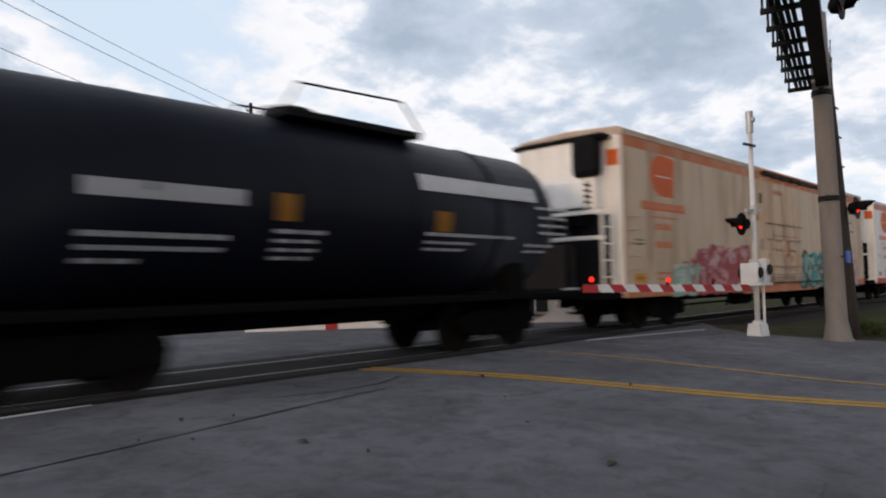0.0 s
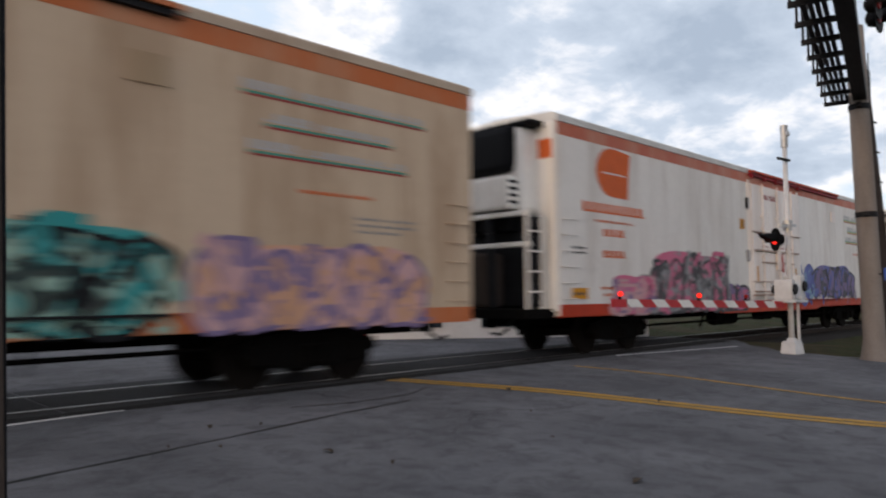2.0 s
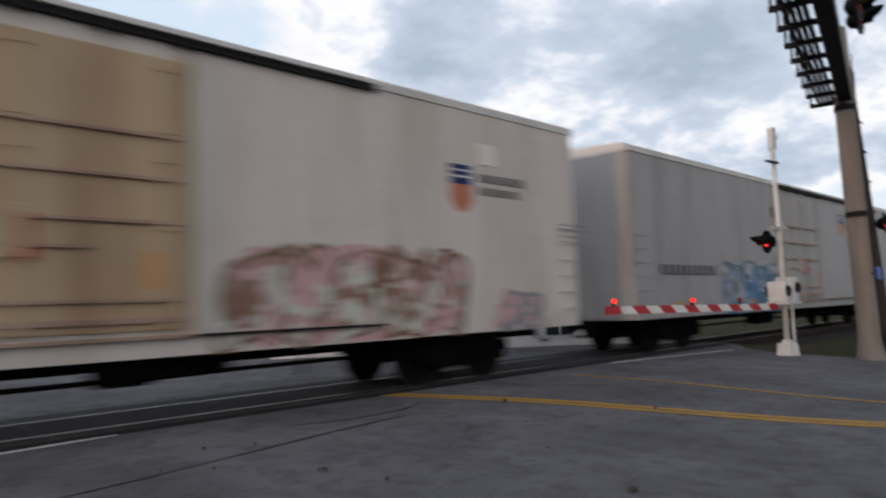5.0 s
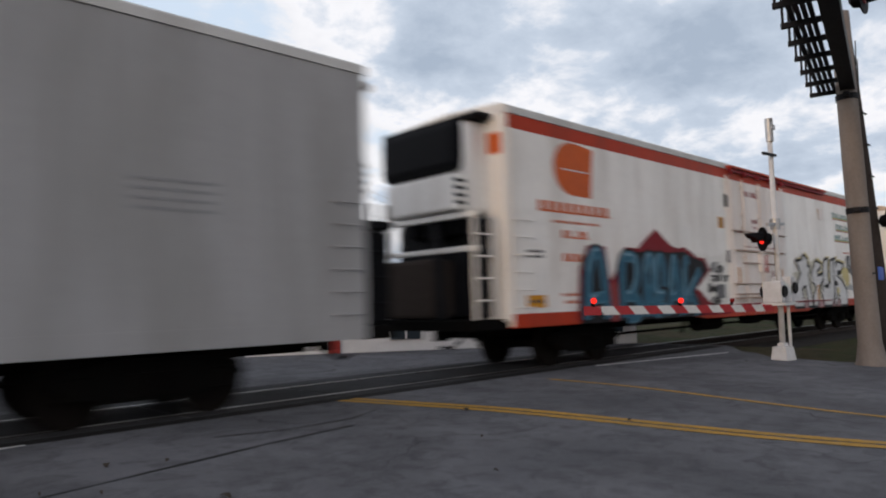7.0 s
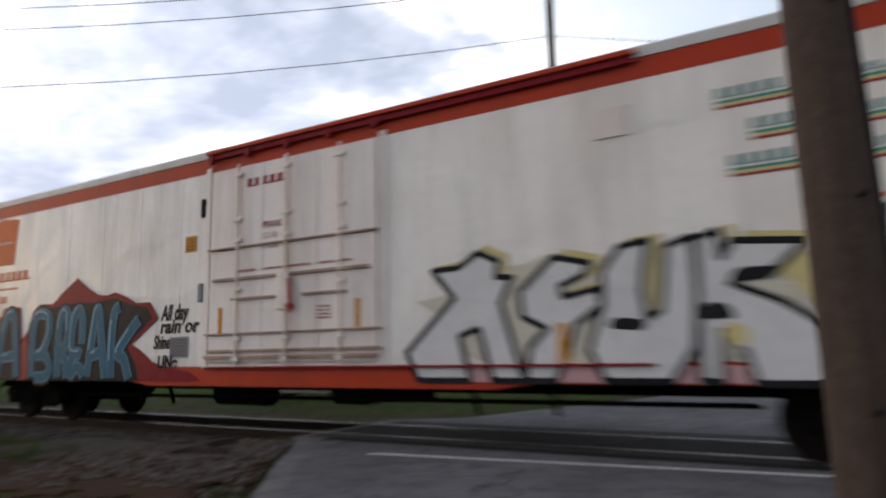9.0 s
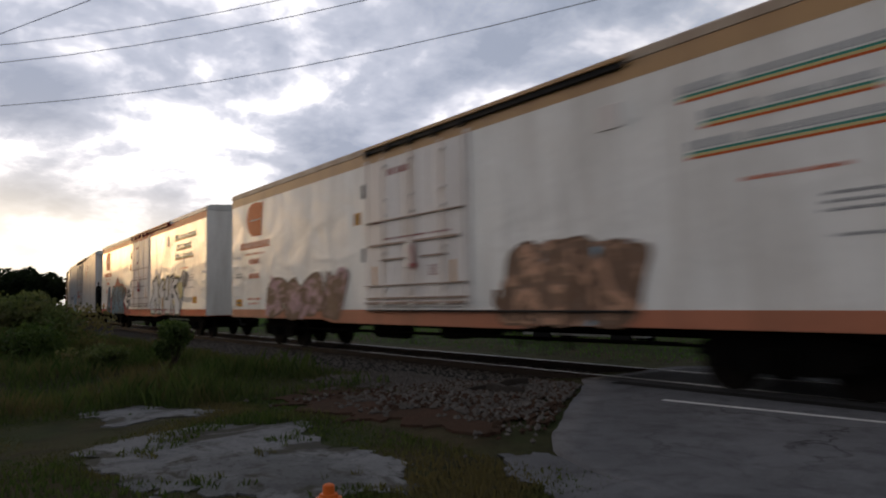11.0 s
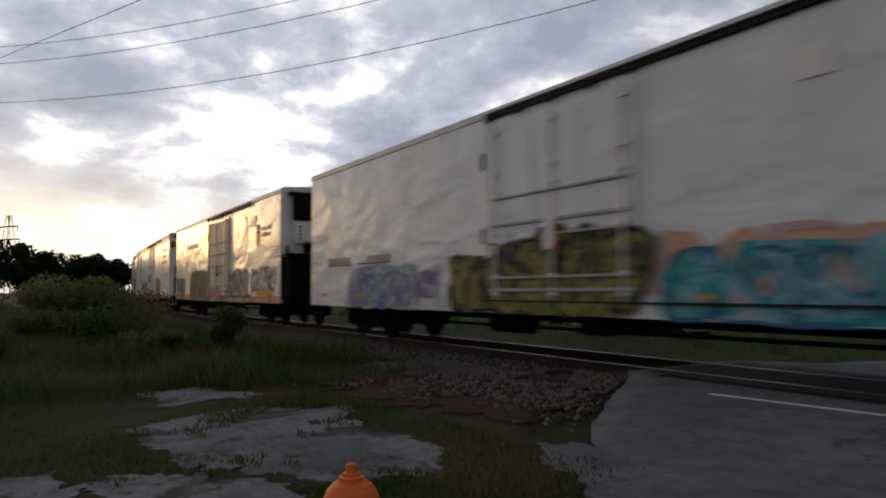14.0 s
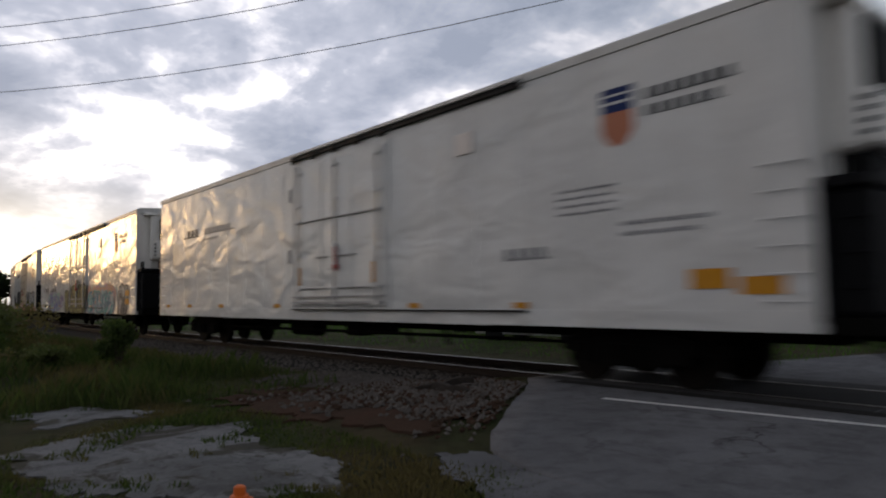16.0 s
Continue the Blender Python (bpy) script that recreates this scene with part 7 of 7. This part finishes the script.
    tag_piece(r, U(9.8), U(14.1), 0.95, 2.45, "g_olive", "g_moss", "g_black", 93, 4, "olive graffiti over the door", "g_olive", 0.062)
    tag_piece(r, U(14.3), U(19.9), 1.2, 2.3, "g_lpink", "g_peach", "g_peach", 97, 6, "peach upper edge of the teal graffiti", None)
    tag_piece(r, U(14.3), U(19.8), 0.88, 2.0, "g_teal", "g_sky", "g_blue", 94, 5, "teal graffiti with peach edge", "g_teal", 0.012)
    tag_piece(r, U(20.3), U(22.0), 0.95, 2.25, "g_lgrey", "g_dgrey", "g_dgrey", 95, 3, "dark grey scrawl", None)
    for u in (21.6,):
        bm = bmesh.new()
        side_quad(bm, U(u), U(u + 0.6), 1.62, 1.86, 0.024)
        side_quad(bm, U(u), U(u + 0.6), 1.28, 1.52, 0.024)
        part("placard", bm, M["g_amber"], r, "amber placards")
    # clean white car
    r, U, h = reefer("j", 94.75, 117.6, dict(wide, door=(10.4, 14.3, 18.3), rails=((3.25, 0.02, 0.98, 0.03), (2.35, 0.3, 0.72, 0.03), (1.62, 0.02, 0.98, 0.03), (1.42, 0.0, 1.0, 0.045), (1.28, 0.0, 1.0, 0.06)), doormat="w_clean", body="w_clean", unit=1, crew=True, tank="black", plainstop=True, amber=(0.8, 2.9, 5.5, 9.2, 15.1, 18.0)), "clean white refrigerator car with amber reflectors")
    wide_logo(r, U, 19.9, 2.4, 3.45, 1.4)
    bars(r, [(U(4.2), U(6.6), 3.48, 0.2), (U(4.2), U(5.3), 3.3, 0.06), (U(20.2), U(21.6), 2.35, 0.06), (U(20.2), U(21.4), 2.2, 0.06), (U(17.8), U(18.8), 1.95, 0.2)], M["g_grey"])
    bm = bmesh.new()
    side_quad(bm, U(21.25), U(21.8), 1.42, 1.68, 0.024)
    part("placard", bm, M["g_amber"], r, "amber placard")
    bm = bmesh.new()
    side_quad(bm, U(21.92), U(22.48), 1.34, 1.56, 0.024)
    part("placard", bm, M["g_amber"], r, "amber placard")


all_cars()


# ---- small ground cover, last of the setting ----
ties()


def near_bed():
    s = random.uniform(-34, -8.4)
    side = random.uniform(-3.3, 3.3)
    x, y, _ = track_point(s, side)
    z = -0.03 if abs(side) < 1.5 else -0.03 - 0.12 * (abs(side) - 1.5) / 1.6
    return x, y, z, 1.0


def dirt_spot():
    while True:
        x, y = random.uniform(-13, -5), random.uniform(4.0, 8.2)
        if x < edge(LEFT_EDGE, y) - 0.1 and noise.noise(Vector((x * 0.5, y * 0.5, 9))) + 0.6 * noise.noise(Vector((x * 2.1, y * 2.1, 4))) + 0.30 * (y - 5.8) > random.uniform(-0.2, 0.7):
            return x, y, land_z(x, y) + 0.03, 1.0


stones("ballast_stones", "loose grey ballast stones along the track", 14000, near_bed, (0.02, 0.045), M["stone"])
stones("loose_gravel", "loose broken stones and rubble beside the road", 4200, dirt_spot, (0.010, 0.06), M["stone"])


def rubble_spot():
    while True:
        x, y = random.uniform(-10.6, -5.2), random.uniform(4.6, 8.2)
        if x < edge(LEFT_EDGE, y) - 0.12 and 0.5 * noise.noise(Vector((x * 0.8, y * 0.8, 3))) + 0.18 * (y - 6.2) > random.uniform(-0.3, 0.6):
            return x, y, land_z(x, y) + 0.035, 1.0


stones("broken_rubble", "larger broken pale stones and clods beside the road", 380, rubble_spot, (0.025, 0.06), M["stone_pale"])
stones("dirt_clods", "dark brown dirt clods among the rubble", 900, rubble_spot, (0.02, 0.06), M["dirt"])


def broken_timber(x, y, length, turn, tilt):
    bm = bmesh.new()
    last = None
    for i in range(7):
        u = length * (i / 6 - 0.5)
        w = 0.07 * (1 - 0.35 * abs(i / 6 - 0.5)) * random.uniform(0.8, 1.1)
        row = [bm.verts.new((u, a * w, b * w * 0.8 + 0.02 * math.sin(i * 1.7))) for a, b in ((-1, -1), (1, -1), (1.1, 1), (-0.9, 1.1))]
        if last:
            for k in range(4):
                bm.faces.new((last[k], last[(k + 1) % 4], row[(k + 1) % 4], row[k]))
        else:
            bm.faces.new(row[::-1])
        last = row
    bm.faces.new(last)
    ob = solid("broken_timber", bm, M["tie"], "dark splintered piece of old tie in the rubble", "timber")
    ob.matrix_world = pose(x, y, land_z(x, y) + 0.09, 0, tilt, turn)


broken_timber(TIMBER[0], TIMBER[1], 1.0, 62, -9)
broken_timber(TIMBER[0] + 0.5, TIMBER[1] - 0.25, 0.6, 15, 4)


def near_weeds():
    x, y = random.uniform(-14, -1.5), random.uniform(-3, 7.6)
    return x, y, weedy(x, y)


def far_weeds():
    x, y = random.uniform(-48, -11), random.uniform(-12, 7.2)
    return x, y, weedy(x, y) * 1.8


def front_grass():
    x, y = random.uniform(-5.0, 0.8), random.uniform(0.8, 4.0)
    return x, y, (0.8 if x < edge(LEFT_EDGE, y) - 0.1 and not any(inside(x, y, list(p)) for p in SLABS) else 0)


blades("weeds", "short mixed weeds and dry grass around the broken pavement", 60000, near_weeds, M["grass"], 0.10)
blades("tall_weeds", "tall rank grass and weeds on the bank", 70000, far_weeds, M["grass"], 0.26)
blades("verge_grass", "short green grass round the hydrant", 26000, front_grass, M["grass"], 0.07)


def lawn_spot():
    x, y = random.uniform(-60, -6), random.uniform(13.5, 40)
    return x, y, 0.8


blades("lawn", "green grass beyond the tracks", 50000, lawn_spot, M["lawn"], 0.16)


# ---- what moves ----
def motions():
    """The train runs along its track; the wheels turn with it."""
    for root, mid, half in CARS:
        rows = []
        for i in range(0, 65):
            t = i * 0.25
            s = mid - run(t)
            ax, ay, _ = track_point(s - half)
            bx, by, _ = track_point(s + half)
            turn = math.degrees(math.atan2(by - ay, bx - ax))
            rows.append((t, pose((ax + bx) / 2, (ay + by) / 2, RAIL_Z, 0, 0, turn)))
        walk(root, rows)
    for group, x in ((SPIN[0], -0.9), (SPIN[1], 0.9)):
        rows = []
        for i in range(0, 481):
            t = i / 30
            rows.append((t, pose(x, 0, 0.455) @ Matrix.Rotation(-run(t) / 0.457, 4, "Y")))
        walk(group[0], rows)
        act, slot = group[0].animation_data.action, group[0].animation_data.action_slot
        for w in group[1:]:
            w.rotation_mode = "QUATERNION"
            w.animation_data_create()
            w.animation_data.action = act
            w.animation_data.action_slot = slot


motions()
